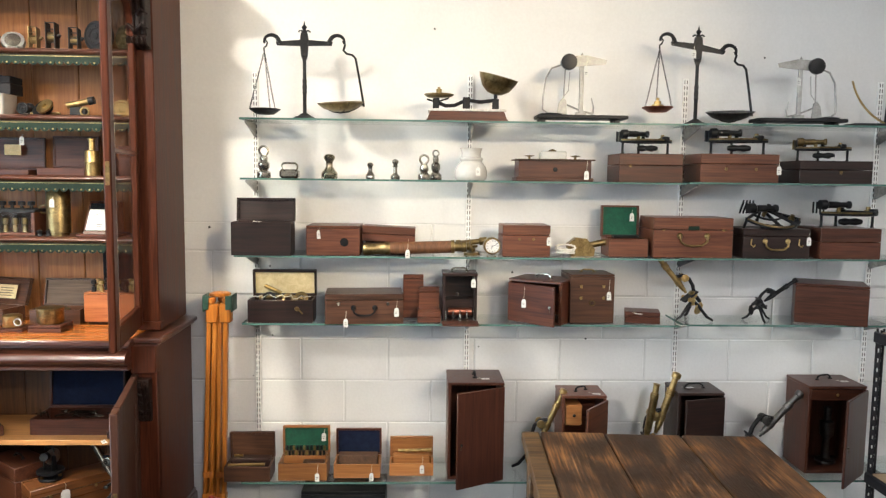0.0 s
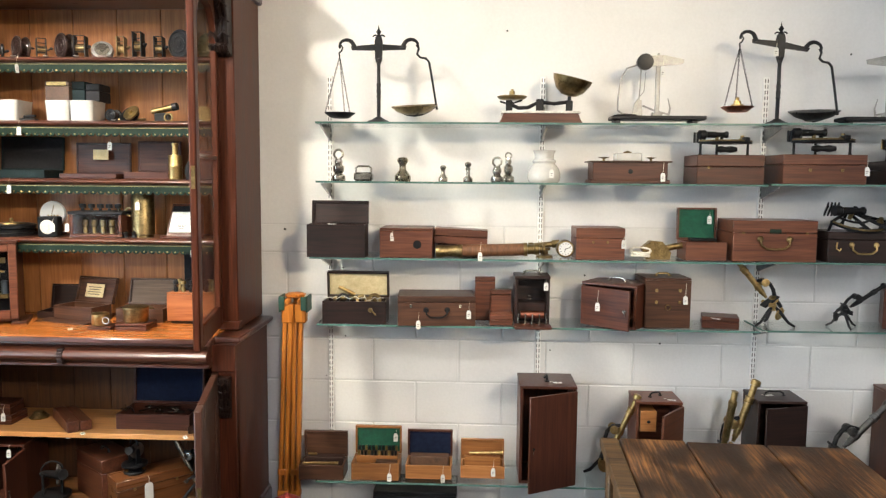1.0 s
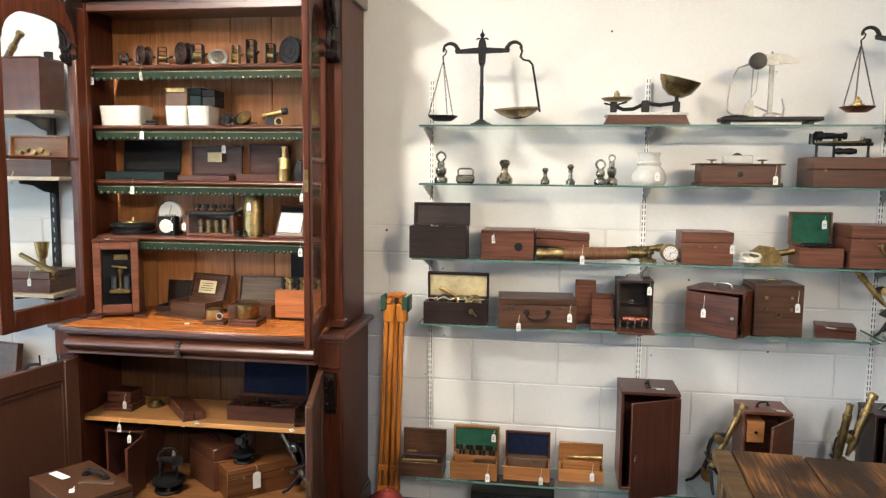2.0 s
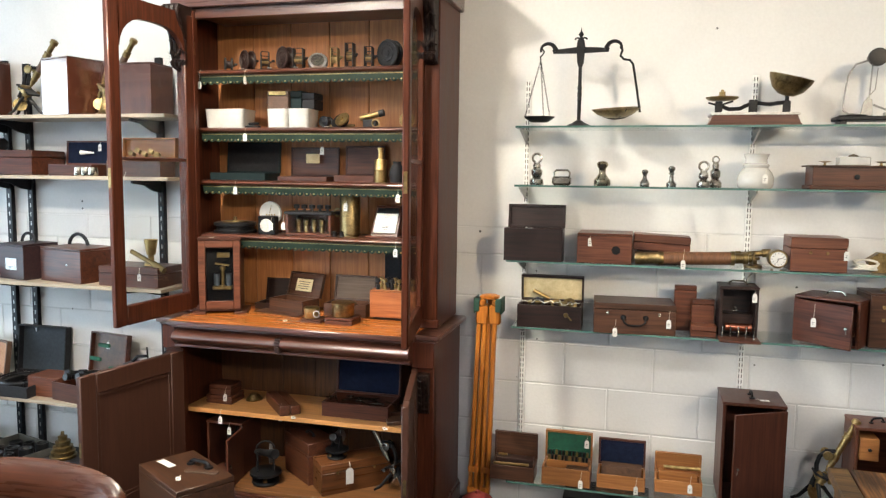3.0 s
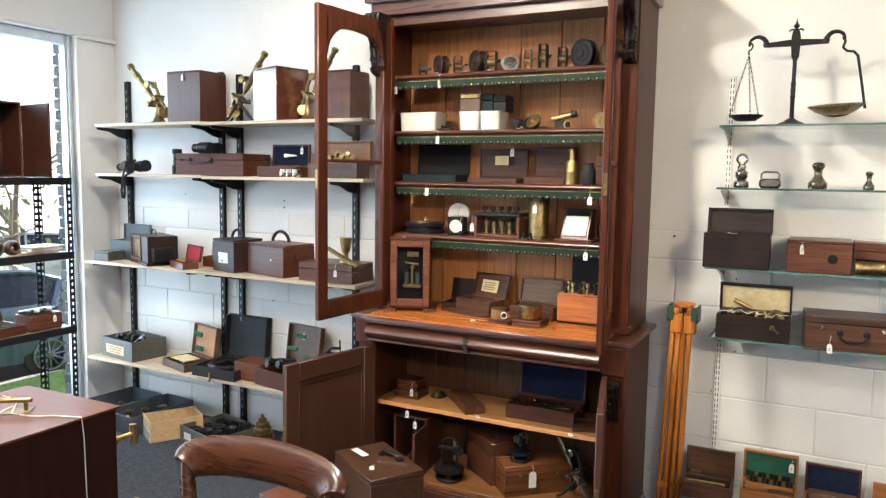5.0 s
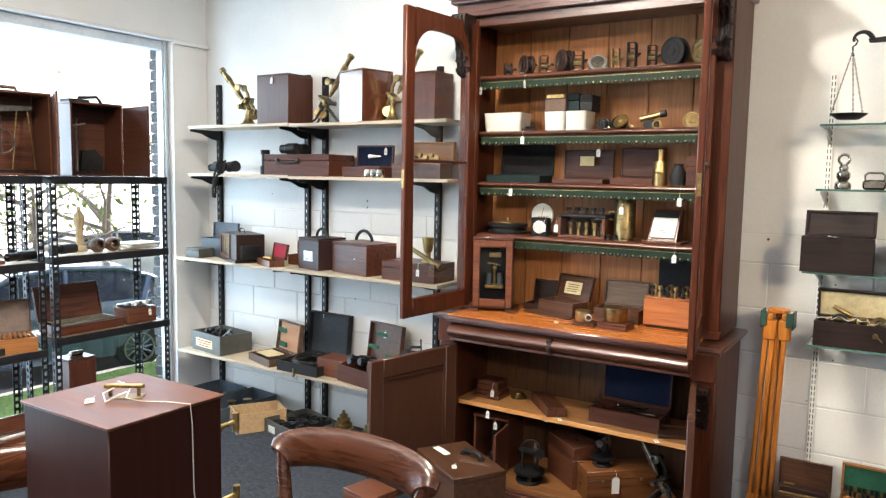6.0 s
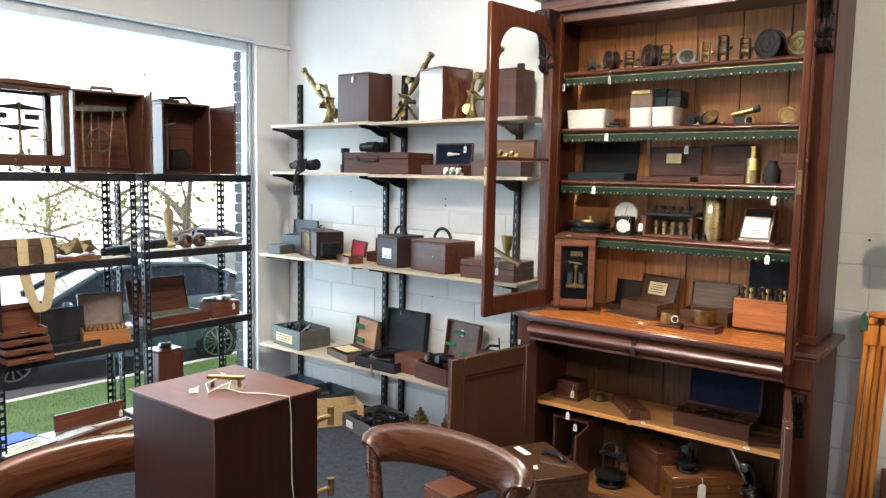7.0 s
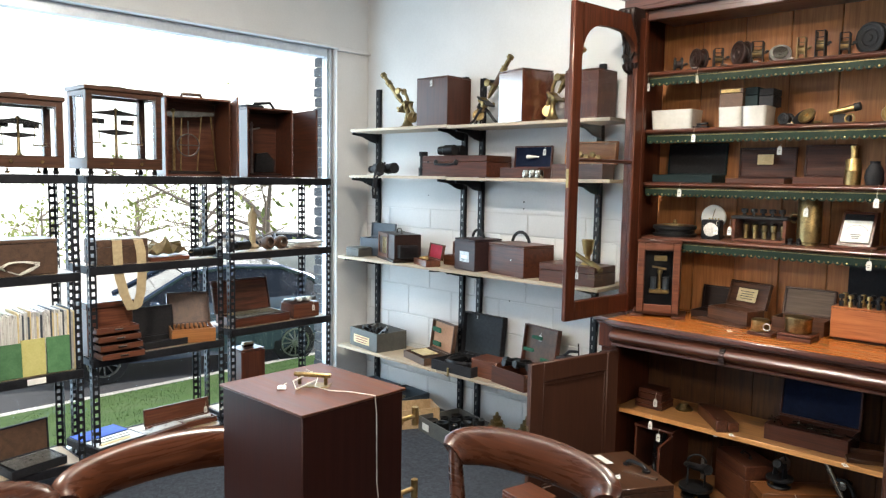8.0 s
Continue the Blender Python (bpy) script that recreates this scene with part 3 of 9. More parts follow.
        box(b, -0.72, -0.6, s * 0.86, s * 1.0, 0.95, 1.06, 0.03)
        part("door_mirror", b, paint, th)
        for hx in (-0.05, 0.95):
            b = B()
            box(b, hx, hx + 0.16, s * 0.86, s * 0.885, 0.82, 0.85, 0.005)
            part("door_handle", b, paint, th)
    return th


car(-10.2, 5.6, 74, CARBLUE, "blue five-door hatchback parked on the road")
car(-15.2, 9.6, 80, surface("car_silver_paint", (0.4, 0.42, 0.44), (0.5, 0.52, 0.54), (1, 1, 1), 0.25, 0.4, 0.0, coat=0.7), "pale silver car parked across the road")

def tree(x, y, z, h, spread, seed, label, leaves=900, bare=False):
    r = random.Random(seed)
    th = thing("tree", label, "tree", x, y, z)
    b = B()
    trunk = [(0, 0, 0), (0.05 * h * r.uniform(-1, 1), 0.03 * h, h * 0.25), (0.06 * h * r.uniform(-1, 1), 0.02 * h, h * 0.5), (0.02 * h, 0.05 * h * r.uniform(-1, 1), h * 0.8)]
    tube(b, trunk, 0.03 * h, 8, None, 0.008 * h)
    tips = []
    for k in range(11):
        a, zz = r.uniform(0, 6.28), h * r.uniform(0.25, 0.75)
        s = Vector((0, 0, zz))
        e = s + Vector((math.cos(a) * spread * r.uniform(0.5, 1), math.sin(a) * spread * r.uniform(0.5, 1), h * r.uniform(0.05, 0.28)))
        mid = (s + e) / 2 + Vector((r.uniform(-0.15, 0.15), r.uniform(-0.15, 0.15), r.uniform(-0.05, 0.2)))
        tube(b, [s, mid, e], 0.012 * h, 6, None, 0.003 * h)
        tips += [mid, e]
        for q in range(4):
            f = mid + (e - mid) * r.random()
            g = f + Vector((r.uniform(-1, 1), r.uniform(-1, 1), r.uniform(-0.4, 0.8))) * spread * 0.3
            tube(b, [f, g], 0.004 * h, 5, None, 0.0015 * h)
            tips.append(g)
    part("trunk", b, BARK, th)
    vs, fs = [], []
    for i in range(leaves):
        c = r.choice(tips) + Vector((r.gauss(0, 1), r.gauss(0, 1), r.gauss(0, 0.8))) * spread * 0.16
        u = Vector((r.uniform(-1, 1), r.uniform(-1, 1), r.uniform(-1, 1))).normalized() * r.uniform(0.05, 0.11)
        w = u.orthogonal().normalized() * r.uniform(0.02, 0.045)
        k = len(vs)
        vs += [c - u, c + w, c + u, c - w]
        fs.append((k, k + 1, k + 2, k + 3))
    me = bpy.data.meshes.new("crown")
    me.from_pydata([tuple(v) for v in vs], [], fs)
    me.materials.append(LEAF)
    new("crown", me).parent = th
    return th


b = B()
for q in ((-25, -11.6),):
    v = [b.verts.new(p) for p in ((q[0], -40, GZ + 0.012), (q[0], 60, GZ + 0.012), (q[1], 60, GZ + 0.012), (q[1], -40, GZ + 0.012))]
    b.faces.new(v[::-1])
single("forecourt", b, surface("pale_concrete", (0.5, 0.48, 0.44), (0.62, 0.6, 0.56), (2, 2, 2), 0.85, 0.0, 0.2), "pale concrete forecourt across the road", "pavement", kind="structure")
tree(-13.4, 8.9, GZ, 3.7, 2.4, 11, "bare-branched street tree with few leaves", 140, True)
tree(-12.9, 7.2, GZ, 3.0, 2.0, 12, "low spreading tree with bare twigs", 160, True)
tree(-19.6, 6.6, GZ, 2.3, 1.4, 13, "rounded green garden shrub", 380)
tree(-21.0, 9.6, GZ, 2.6, 1.7, 14, "rounded green garden shrub", 380)
tree(-12.6, 12.2, GZ, 3.4, 0.9, 16, "leafy young tree near the brick pier", 380)

# plane that glows by emission, in place of the overexposed distance
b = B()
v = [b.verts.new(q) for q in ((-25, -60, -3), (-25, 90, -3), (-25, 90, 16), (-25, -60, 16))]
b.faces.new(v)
distance_glow = bpy.data.materials.new("glowing_white_distance")
distance_glow.use_nodes = True
hp = distance_glow.node_tree.nodes["Principled BSDF"]
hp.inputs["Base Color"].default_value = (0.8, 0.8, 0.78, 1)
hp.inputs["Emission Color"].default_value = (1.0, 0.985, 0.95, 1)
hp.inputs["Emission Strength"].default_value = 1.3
single("backdrop", b, distance_glow, "glowing white backdrop in place of the overexposed distance beyond the road", "backdrop", kind="structure")

pier = thing("brick_pier", "blue-grey brick pier outside beside the window", "pier", -4.75, 4.1, -0.5, kind="structure")
b = B()
box(b, -0.24, 0.1, -0.145, 0.2, 0, 3.9, 0.0)
part("core", b, MORTAR, pier)
b = B()
box(b, -0.26, 0.12, -0.16, 0.21, 0.004, 0.071, 0.004)
b0 = part("brick", b, BLUEBRICK, pier)
for k in range(1, 50):
    o = new("brick", b0.data)
    o.parent = pier
    o.matrix_basis = T((k % 2) * 0.012, 0, k * 0.078)


# ---- bookcase cabinet ----
cab = thing("bookcase_cabinet", "tall Victorian mahogany bookcase cabinet with open glazed doors", "cabinet", 0, 0, 0)
CX0, CX1 = -2.0, -0.7        # carcass sides
IX0, IX1 = -1.91, -0.79      # inside
MID = -1.385


def cpart(name, boxes, mat, label="", parent=None):
    b = B()
    for q in boxes:
        box(b, *q)
    return part(name, b, mat, parent or cab, label)


def scroll(b, xm, y, z, h, d, hw):
    """Carved bracket: an S-curved block with ribs that run down it and curl into a scroll at the foot."""
    def depth(u):
        return d * ((1 - u) ** 0.7 * 0.85 + 0.16) * (1 + 0.14 * math.sin(u * 9.5)) if u < 0.86 else d * 0.62 * math.sqrt(max(0.02, 1 - ((u - 0.86) / 0.14) ** 2))
    n = 26
    us = [k / n for k in range(n + 1)]
    plate(b, [(0, 0)] + [(depth(u), -h * u) for u in us] + [(0, -h)], -hw * 0.86, hw * 0.86, T(xm, y, z, 0, 0, -90))
    for s in (-0.8, -0.27, 0.27, 0.8):
        tube(b, [(xm + s * hw * (1 - 0.25 * u), y - depth(u), z - h * u) for u in us[1:]], hw * 0.24, 8, None, hw * 0.12)
    for j in range(4):
        for s in (-1, 1):
            u = 0.1 + 0.2 * j
            tube(b, [(xm + s * hw * 0.15, y - depth(u) - 0.003, z - h * (u + 0.07)), (xm + s * hw * 0.55, y - depth(u) - hw * 0.3, z - h * u), (xm + s * hw * 0.98, y - depth(u) * 0.9, z - h * (u + 0.05))], hw * 0.2, 7, None, hw * 0.08)
    tube(b, [(xm - hw * 0.8, y - d * 0.36, z - h * 0.9), (xm + hw * 0.8, y - d * 0.36, z - h * 0.9)], d * 0.21, 14)


# lower carcass
cpart("side_panel", [(CX0, CX0 + 0.03, 3.40, 3.84, 0.08, 0.87, 0.003)], CAB_Z)
cpart("side_panel", [(CX1 - 0.03, CX1, 3.40, 3.84, 0.08, 0.87, 0.003)], CAB_Z)
cpart("plinth", [(CX0 - 0.015, CX1 + 0.015, 3.38, 3.84, 0, 0.075, 0.004), (CX0 - 0.008, CX1 + 0.008, 3.385, 3.84, 0.075, 0.09, 0.004)], CAB)
cpart("bottom_board", [(IX0 - 0.05, IX1 + 0.05, 3.40, 3.81, 0.09, 0.11, 0.002)], LOWPINE, "pine bottom board with the cupboard's shade in its colour")
cpart("inner_shelf", [(IX0 - 0.05, IX1 + 0.05, 3.47, 3.80, 0.425, 0.447, 0.002)], PINE, "pale varnished pine shelf")
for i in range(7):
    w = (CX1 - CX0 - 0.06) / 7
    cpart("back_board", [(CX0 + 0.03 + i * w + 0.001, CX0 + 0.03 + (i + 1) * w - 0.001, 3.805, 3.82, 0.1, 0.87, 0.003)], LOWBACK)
for x0, x1 in ((CX0 - 0.0, IX0), (IX1, CX1 + 0.0)):
    pil = cpart("pilaster", [(x0, x1, 3.385, 3.42, 0.09, 0.755, 0.003), (x0 - 0.004, x1 + 0.004, 3.365, 3.42, 0.755, 0.87, 0.004)], CAB_Z)
    b = B()
    xm, hw = (x0 + x1) / 2, (x1 - x0) * 0.34
    scroll(b, xm, 3.387, 0.735, 0.175, 0.045, hw)
    part("carved_corbel", b, CARVED, pil, "carved dark scroll corbel")
# counter with moulded edge; the middle stands forward
b = B()
box(b, CX0 - 0.03, CX1 + 0.03, 3.35, 3.84, 0.878, 0.901, 0.007)
box(b, CX0 - 0.015, CX1 + 0.015, 3.362, 3.84, 0.866, 0.878, 0.004)
part("counter_slab", b, CAB, cab)
b = B()
box(b, IX0 - 0.012, IX1 + 0.012, 3.303, 3.80, 0.9, 0.905, 0.0015)
part("counter", b, COUNTER, cab, "worn orange-brown polished counter top")
b = B()
box(b, IX0 - 0.02, IX1 + 0.02, 3.295, 3.352, 0.878, 0.901, 0.009)
box(b, IX0 - 0.01, IX1 + 0.01, 3.312, 3.40, 0.868, 0.878, 0.004)
part("counter_edge", b, CAB, cab)
for x0, x1 in ((IX0, MID - 0.002), (MID + 0.002, IX1)):
    b = B()
    n = 10
    pts = [(3.33, 0.868), (3.318, 0.862)] + [(3.335 - 0.04 * math.sin(math.pi * k / n) ** 0.8, 0.856 - 0.062 * k / n) for k in range(n + 1)] + [(3.322, 0.789), (3.322, 0.78), (3.33, 0.776)]
    pts2 = pts + [(3.42, 0.776), (3.42, 0.868)]
    va = [b.verts.new((x0, p[0], p[1])) for p in pts2]
    vb = [b.verts.new((x1, p[0], p[1])) for p in pts2]
    for k in range(len(pts2)):
        f = b.faces.new([va[k], va[(k + 1) % len(pts2)], vb[(k + 1) % len(pts2)], vb[k]])
        f.smooth = 2 <= k < n + 2
    b.faces.new(va[::-1])
    b.faces.new(vb)
    bmesh.ops.recalc_face_normals(b, faces=b.faces[:])
    part("drawer", b, CAB, cab, "cushion-moulded mahogany drawer front")
b = B()
for k in range(6):
    box(b, MID - 0.012, MID + 0.012, 3.288 + 0.012 * abs(k - 2.5) / 2.5, 3.33, 0.785 + k * 0.0115, 0.796 + k * 0.0115, 0.004)
part("drawer_divider", b, DARKW, cab)

# upper case
UY = 3.51
cpart("upper_side", [(CX0 + 0.02, CX0 + 0.045, UY, 3.84, 0.905, 2.36, 0.003)], CAB_Z)
cpart("upper_side", [(CX1 - 0.045, CX1 - 0.02, UY, 3.84, 0.905, 2.36, 0.003)], CAB_Z)
for x0, x1 in ((CX0 + 0.02, IX0 + 0.02), (IX1 - 0.02, CX1 - 0.02)):
    pil = cpart("upper_pilaster", [(x0, x1, UY - 0.02, UY + 0.015, 0.92, 2.30, 0.004), (x0 - 0.008, x1 + 0.008, UY - 0.03, UY + 0.015, 0.905, 0.94, 0.004)], CAB_Z)
    b = B()
    xm, hw = (x0 + x1) / 2, (x1 - x0) * 0.5
    scroll(b, xm, UY - 0.018, 2.31, 0.28, 0.1, hw)
    part("carved_corbel", b, CARVED, pil, "carved leafy dark corbel")
b = B()
box(b, CX0 + 0.0, CX1 - 0.0, UY - 0.03, 3.84, 2.31, 2.37, 0.004)
box(b, CX0 - 0.02, CX1 + 0.02, UY - 0.06, 3.84, 2.37, 2.395, 0.008)
box(b, CX0 - 0.045, CX1 + 0.045, UY - 0.095, 3.84, 2.395, 2.43, 0.012)
box(b, CX0 - 0.07, CX1 + 0.07, UY - 0.125, 3.84, 2.43, 2.455, 0.006)
part("cornice", b, CAB, cab)
cpart("door_head_rail", [(IX0, IX1, UY, UY + 0.03, 2.265, 2.31, 0.003), (IX0, IX1, UY + 0.02, 3.80, 2.285, 2.305, 0.003)], CAB)
for i in range(6):
    w = (CX1 - CX0 - 0.09) / 6
    cpart("back_board", [(CX0 + 0.045 + i * w + 0.0012, CX0 + 0.045 + (i + 1) * w - 0.0012, 3.795, 3.81, 0.905, 2.30, 0.004)], BACKW)
SHELVES = (2.04, 1.775, 1.53, 1.277)
for si, z in enumerate(SHELVES):
    sh = B()
    box(sh, IX0 + 0.0, IX1 + 0.0, 3.565, 3.79, z - 0.022, z, 0.002)
    n = 8
    pts = [(3.566 - 0.016 * math.sin(math.pi * k / n), z - 0.024 * k / n) for k in range(n + 1)]
    va = [sh.verts.new((IX0, p[0], p[1])) for p in pts]
    vb = [sh.verts.new((IX1, p[0], p[1])) for p in pts]
    for k in range(n):
        sh.faces.new([va[k], va[k + 1], vb[k + 1], vb[k]]).smooth = True
    shelf = part("cabinet_shelf", sh, CAB, cab)
    tx0 = IX0 + 0.01 if si < 3 else IX0 + 0.13
    cnt = int((IX1 - tx0) / 0.034)
    st = (IX1 - tx0) / cnt
    b, studs = B(), B()
    zt = z - 0.026
    for k in range(cnt):
        xa = tx0 + k * st
        out = [(xa, zt), (xa, zt - 0.024)] + [(xa + st * (0.5 - 0.5 * math.cos(math.pi * j / 6)), zt - 0.024 - 0.017 * math.sin(math.pi * j / 6)) for j in range(1, 6)] + [(xa + st, zt - 0.024), (xa + st, zt)]
        f = [b.verts.new((px, 3.562 + 0.0012 * math.sin(k * 1.7), pz)) for px, pz in out]
        g = [b.verts.new((px, 3.5655 + 0.0012 * math.sin(k * 1.7), pz)) for px, pz in out]
        b.faces.new(f)
        b.faces.new(g[::-1])
        for j in range(1, 7):
            b.faces.new([f[j + 1], f[j], g[j], g[j + 1]])
        lathe(studs, [(0, -0.0025), (0.0038, -0.0005), (0.0041, 0.001)], 8, T(xa + st / 2, 3.5605, zt - 0.031, 90, 0, 0) @ T(0, 0, 0, 180))
    for zz in (zt - 0.006,):
        box(studs, tx0, IX1, 3.5605, 3.5622, zz, zz + 0.0022, 0.0)
    trim = part("scalloped_trim", b, TRIMG, shelf, "green leather trim with a scalloped edge")
    trim2 = part("gilt_studs", studs, BRASS, shelf, "row of gilt dots and line")


def glazed_door(hx, hy, tx, ty, s):
    """Glazed door from its hinge line to its free edge; s: side on which the handle stands."""
    d = Vector((tx - hx, ty - hy, 0))
    w = d.length
    ang = math.degrees(math.atan2(d.y, d.x))
    m = T(hx, hy, 0, 0, 0, ang)
    z0, z1, st, th = 0.925, 2.275, 0.062, 0.026
    b = B()
    box(b, 0, st, -th / 2, th / 2, z0, z1, 0.005)
    box(b, w - st, w, -th / 2, th / 2, z0, z1, 0.005)
    box(b, st, w - st, -th / 2, th / 2, z0, z0 + 0.085, 0.005)
    # arched head: the rail fills the corners above the round-topped pane
    iw = w - 2 * st
    n = 14
    rr = 0.13
    def arch(x):
        u = min(x, iw - x)
        return z1 - 0.075 - (0 if u > rr else (rr - math.sqrt(max(0, rr * rr - (rr - u) ** 2))) * 0.9) - 0.02 * abs(x / iw - 0.5)
    xs = [iw * 0.5 * (1 - math.cos(math.pi * k / n)) for k in range(n + 1)]
    lo = [[b.verts.new((st + x, y, arch(x))) for x in xs] for y in (-th / 2, th / 2)]
    hi = [[b.verts.new((st + x, y, z1)) for x in xs] for y in (-th / 2, th / 2)]
    for k in range(n):
        b.faces.new([lo[0][k], lo[0][k + 1], hi[0][k + 1], hi[0][k]])
        b.faces.new([lo[1][k + 1], lo[1][k], hi[1][k], hi[1][k + 1]])
        b.faces.new([lo[0][k + 1], lo[0][k], lo[1][k], lo[1][k + 1]])
        b.faces.new([hi[0][k], hi[0][k + 1], hi[1][k + 1], hi[1][k]])
    door = part("glazed_door", b, CAB_Z, cab, "open glazed mahogany door with arched head", m)
    b = B()
    box(b, st - 0.004, w - st + 0.004, -0.002, 0.002, z0 + 0.08, z1 - 0.07, 0.0)
    p = part("door_pane", b, GLASS, door, "clear glass pane")
    b = B()
    box(b, st, w - st, -0.009, 0.009, 1.612, 1.627, 0.003)
    part("glazing_bar", b, CAB, door)
    for zz in (1.05, 2.1):
        b = B()
        box(b, -0.004, 0.004, -th / 2 - 0.002, th / 2 + 0.002, zz, zz + 0.06, 0.001)
        part("hinge", b, OLDBRASS, door)
    b = B()
    box(b, w - 0.002, w + 0.0015, -0.007, 0.007, 1.5, 1.58, 0.001)
    part("lock_plate", b, OLDBRASS, door)
    return door


glazed_door(-1.905, 3.50, -1.952, 2.985, 1)
glazed_door(-0.80, 3.50, -0.706, 2.99, -1)


DOORW = wood("cupboard_door_mahogany", (0.045, 0.0172, 0.0098), (0.064, 0.0245, 0.014), "z", rough=0.45, spread=0.04)


def panel_door(hx, hy, tx, ty):
    d = Vector((tx - hx, ty - hy, 0))
    w = d.length
    m = T(hx, hy, 0, 0, 0, math.degrees(math.atan2(d.y, d.x)))
    z0, z1, st, th = 0.1, 0.75, 0.075, 0.026
    b = B()
    box(b, st - 0.004, w - st + 0.004, -0.006, 0.006, z0 + 0.085, z1 - 0.08, 0.001)
    door = part("panel_door", b, DOORW, cab, "open panelled cupboard door", m)
    for nm, q in (("stile", (0, st, z0, z1)), ("stile", (w - st, w, z0, z1)), ("rail", (st, w - st, z0, z0 + 0.09)), ("rail", (st, w - st, z1 - 0.085, z1))):
        b = B()
        box(b, q[0], q[1], -th / 2, th / 2, q[2], q[3], 0.004)
        part(nm, b, DOORW, door)
    for s in (-1, 1):
        b = B()
        for (x0, x1, za, zb) in ((st, st + 0.014, z0 + 0.09, z1 - 0.085), (w - st - 0.014, w - st, z0 + 0.09, z1 - 0.085), (st + 0.014, w - st - 0.014, z0 + 0.09, z0 + 0.104), (st + 0.014, w - st - 0.014, z1 - 0.099, z1 - 0.085)):
            box(b, x0, x1, s * 0.004, s * 0.0105, za, zb, 0.003)
        part("panel_moulding", b, DOORW, door)
    b = B()
    box(b, w - 0.001, w + 0.002, -0.006, 0.006, 0.42, 0.48, 0.0005)
    part("lock_plate", b, OLDBRASS, door)


panel_door(-1.905, 3.37, -2.02, 2.845)
panel_door(-0.785, 3.385, -0.665, 2.875)


# ---- glass wall shelving ----
G = (1.779, 1.53, 1.205, 0.915, 0.235)      # tops of the glass shelves
for x in (-0.396, 0.563, 1.54, 2.443, 3.35):
    st = thing("shelf_standard", "white slotted steel upright fixed to the wall", "upright", x, WY, 0, group="white shelf uprights")
    b = B()
    box(b, -0.0125, 0.0125, -0.011, 0.0, 0.12, 2.0, 0.0015)
    part("channel", b, WHITEMETAL, st)
    b = B()
    z = 0.15
    while z < 1.98:
        for s in (-1, 1):
            box(b, s * 0.0055 - 0.0017, s * 0.0055 + 0.0017, -0.0115, -0.0108, z, z + 0.016, 0.0)
        z += 0.025
    tagged(part("slots", b, BLACK, st, "rows of dark slots"), kind="stuff")
for li, z in enumerate(G):
    d = 0.25 if li < 4 else 0.3
    for x0, x1, dz in ((-0.41, 1.475, 0.0), (1.49, 3.4, 0.004)):
        sh = thing("glass_shelf", "long green-edged glass shelf on white brackets", "shelf", 0, 0, 0, group="glass shelves")
        b = B()
        box(b, x0 - 0.03 * (li == 2), x1, WY - d, WY - 0.012, z - 0.008 + dz, z + dz, 0.0)
        part("glass", b, SHELFGLASS, sh)
        b = B()
        box(b, x0 - 0.03 * (li == 2), x1, WY - d - 0.0015, WY - d + 0.001, z - 0.008 + dz, z + dz, 0.0)
        box(b, x0 - 0.03 * (li == 2) - 0.0015, x0 - 0.03 * (li == 2) + 0.001, WY - d, WY - 0.012, z - 0.008 + dz, z + dz, 0.0)
        part("polished_edge", b, GEDGE, sh, "pale green polished glass edge")
        for bx in (-0.396, 0.563, 1.54, 2.443, 3.35):
            if x0 - 0.05 < bx < x1 + 0.05:
                b = B()
                plate(b, [(0, 0), (0.19, 0), (0.19, -0.008), (0.05, -0.045), (0.0, -0.06)], -0.004, 0.004, T(bx, WY - 0.012, z - 0.009 + dz, 0, 0, -90))
                part("bracket", b, STEEL, sh)

# ---- dark wall shelving with pale boards ----
LS = ((1.85, 3.56, -4.09, -2.1), (1.545, 3.56, -4.1, -2.09), (0.998, 3.50, -4.15, -2.1), (0.383, 3.50, -4.15, -2.1))
for x, zt in ((-4.105, 2.14), (-3.295, 2.16), (-3.15, 2.14), (-2.318, 2.15)):
    st = thing("shelf_upright", "black slotted steel upright fixed to the wall", "upright", x, WY, 0, group="black shelf uprights")
    b = B()
    box(b, -0.018, 0.018, -0.026, 0.0, 0.0, zt, 0.002)
    part("channel", b, RACK, st)
    b = B()
    z = 0.06
    while z < zt - 0.04:
        box(b, -0.003, 0.003, -0.0266, -0.0258, z, z + 0.022, 0.0)
        z += 0.05
    tagged(part("slots", b, STEEL, st, "row of narrow slots"), kind="stuff")
for li, (z, yf, x0, x1) in enumerate(LS):
    for xa, xb, dz in ((x0, -3.2, 0), (-3.2, x1, -0.006 if li < 2 else 0)):
        sh = thing("shelf_board", "pale wood-effect shelf board on black brackets", "shelf", 0, 0, 0, group="pale shelf boards")
        b = B()
        box(b, xa + 0.0015, xb - 0.0015, yf, WY - 0.03, z - 0.018 + dz, z + dz, 0.0015)
        part("board", b, BOARDW, sh)
        for bx in ((-4.105, -3.295) if xa == x0 else (-3.15, -2.318)):
            b = B()
            L = WY - 0.028 - yf - 0.03
            plate(b, [(0, 0), (L, 0), (L, -0.014), (L * 0.6, -0.024), (0.06, -0.055), (0.0, -0.066)], -0.006, 0.006, T(bx, WY - 0.027, z - 0.019 + dz, 0, 0, -90))
            part("bracket", b, RACK, sh)

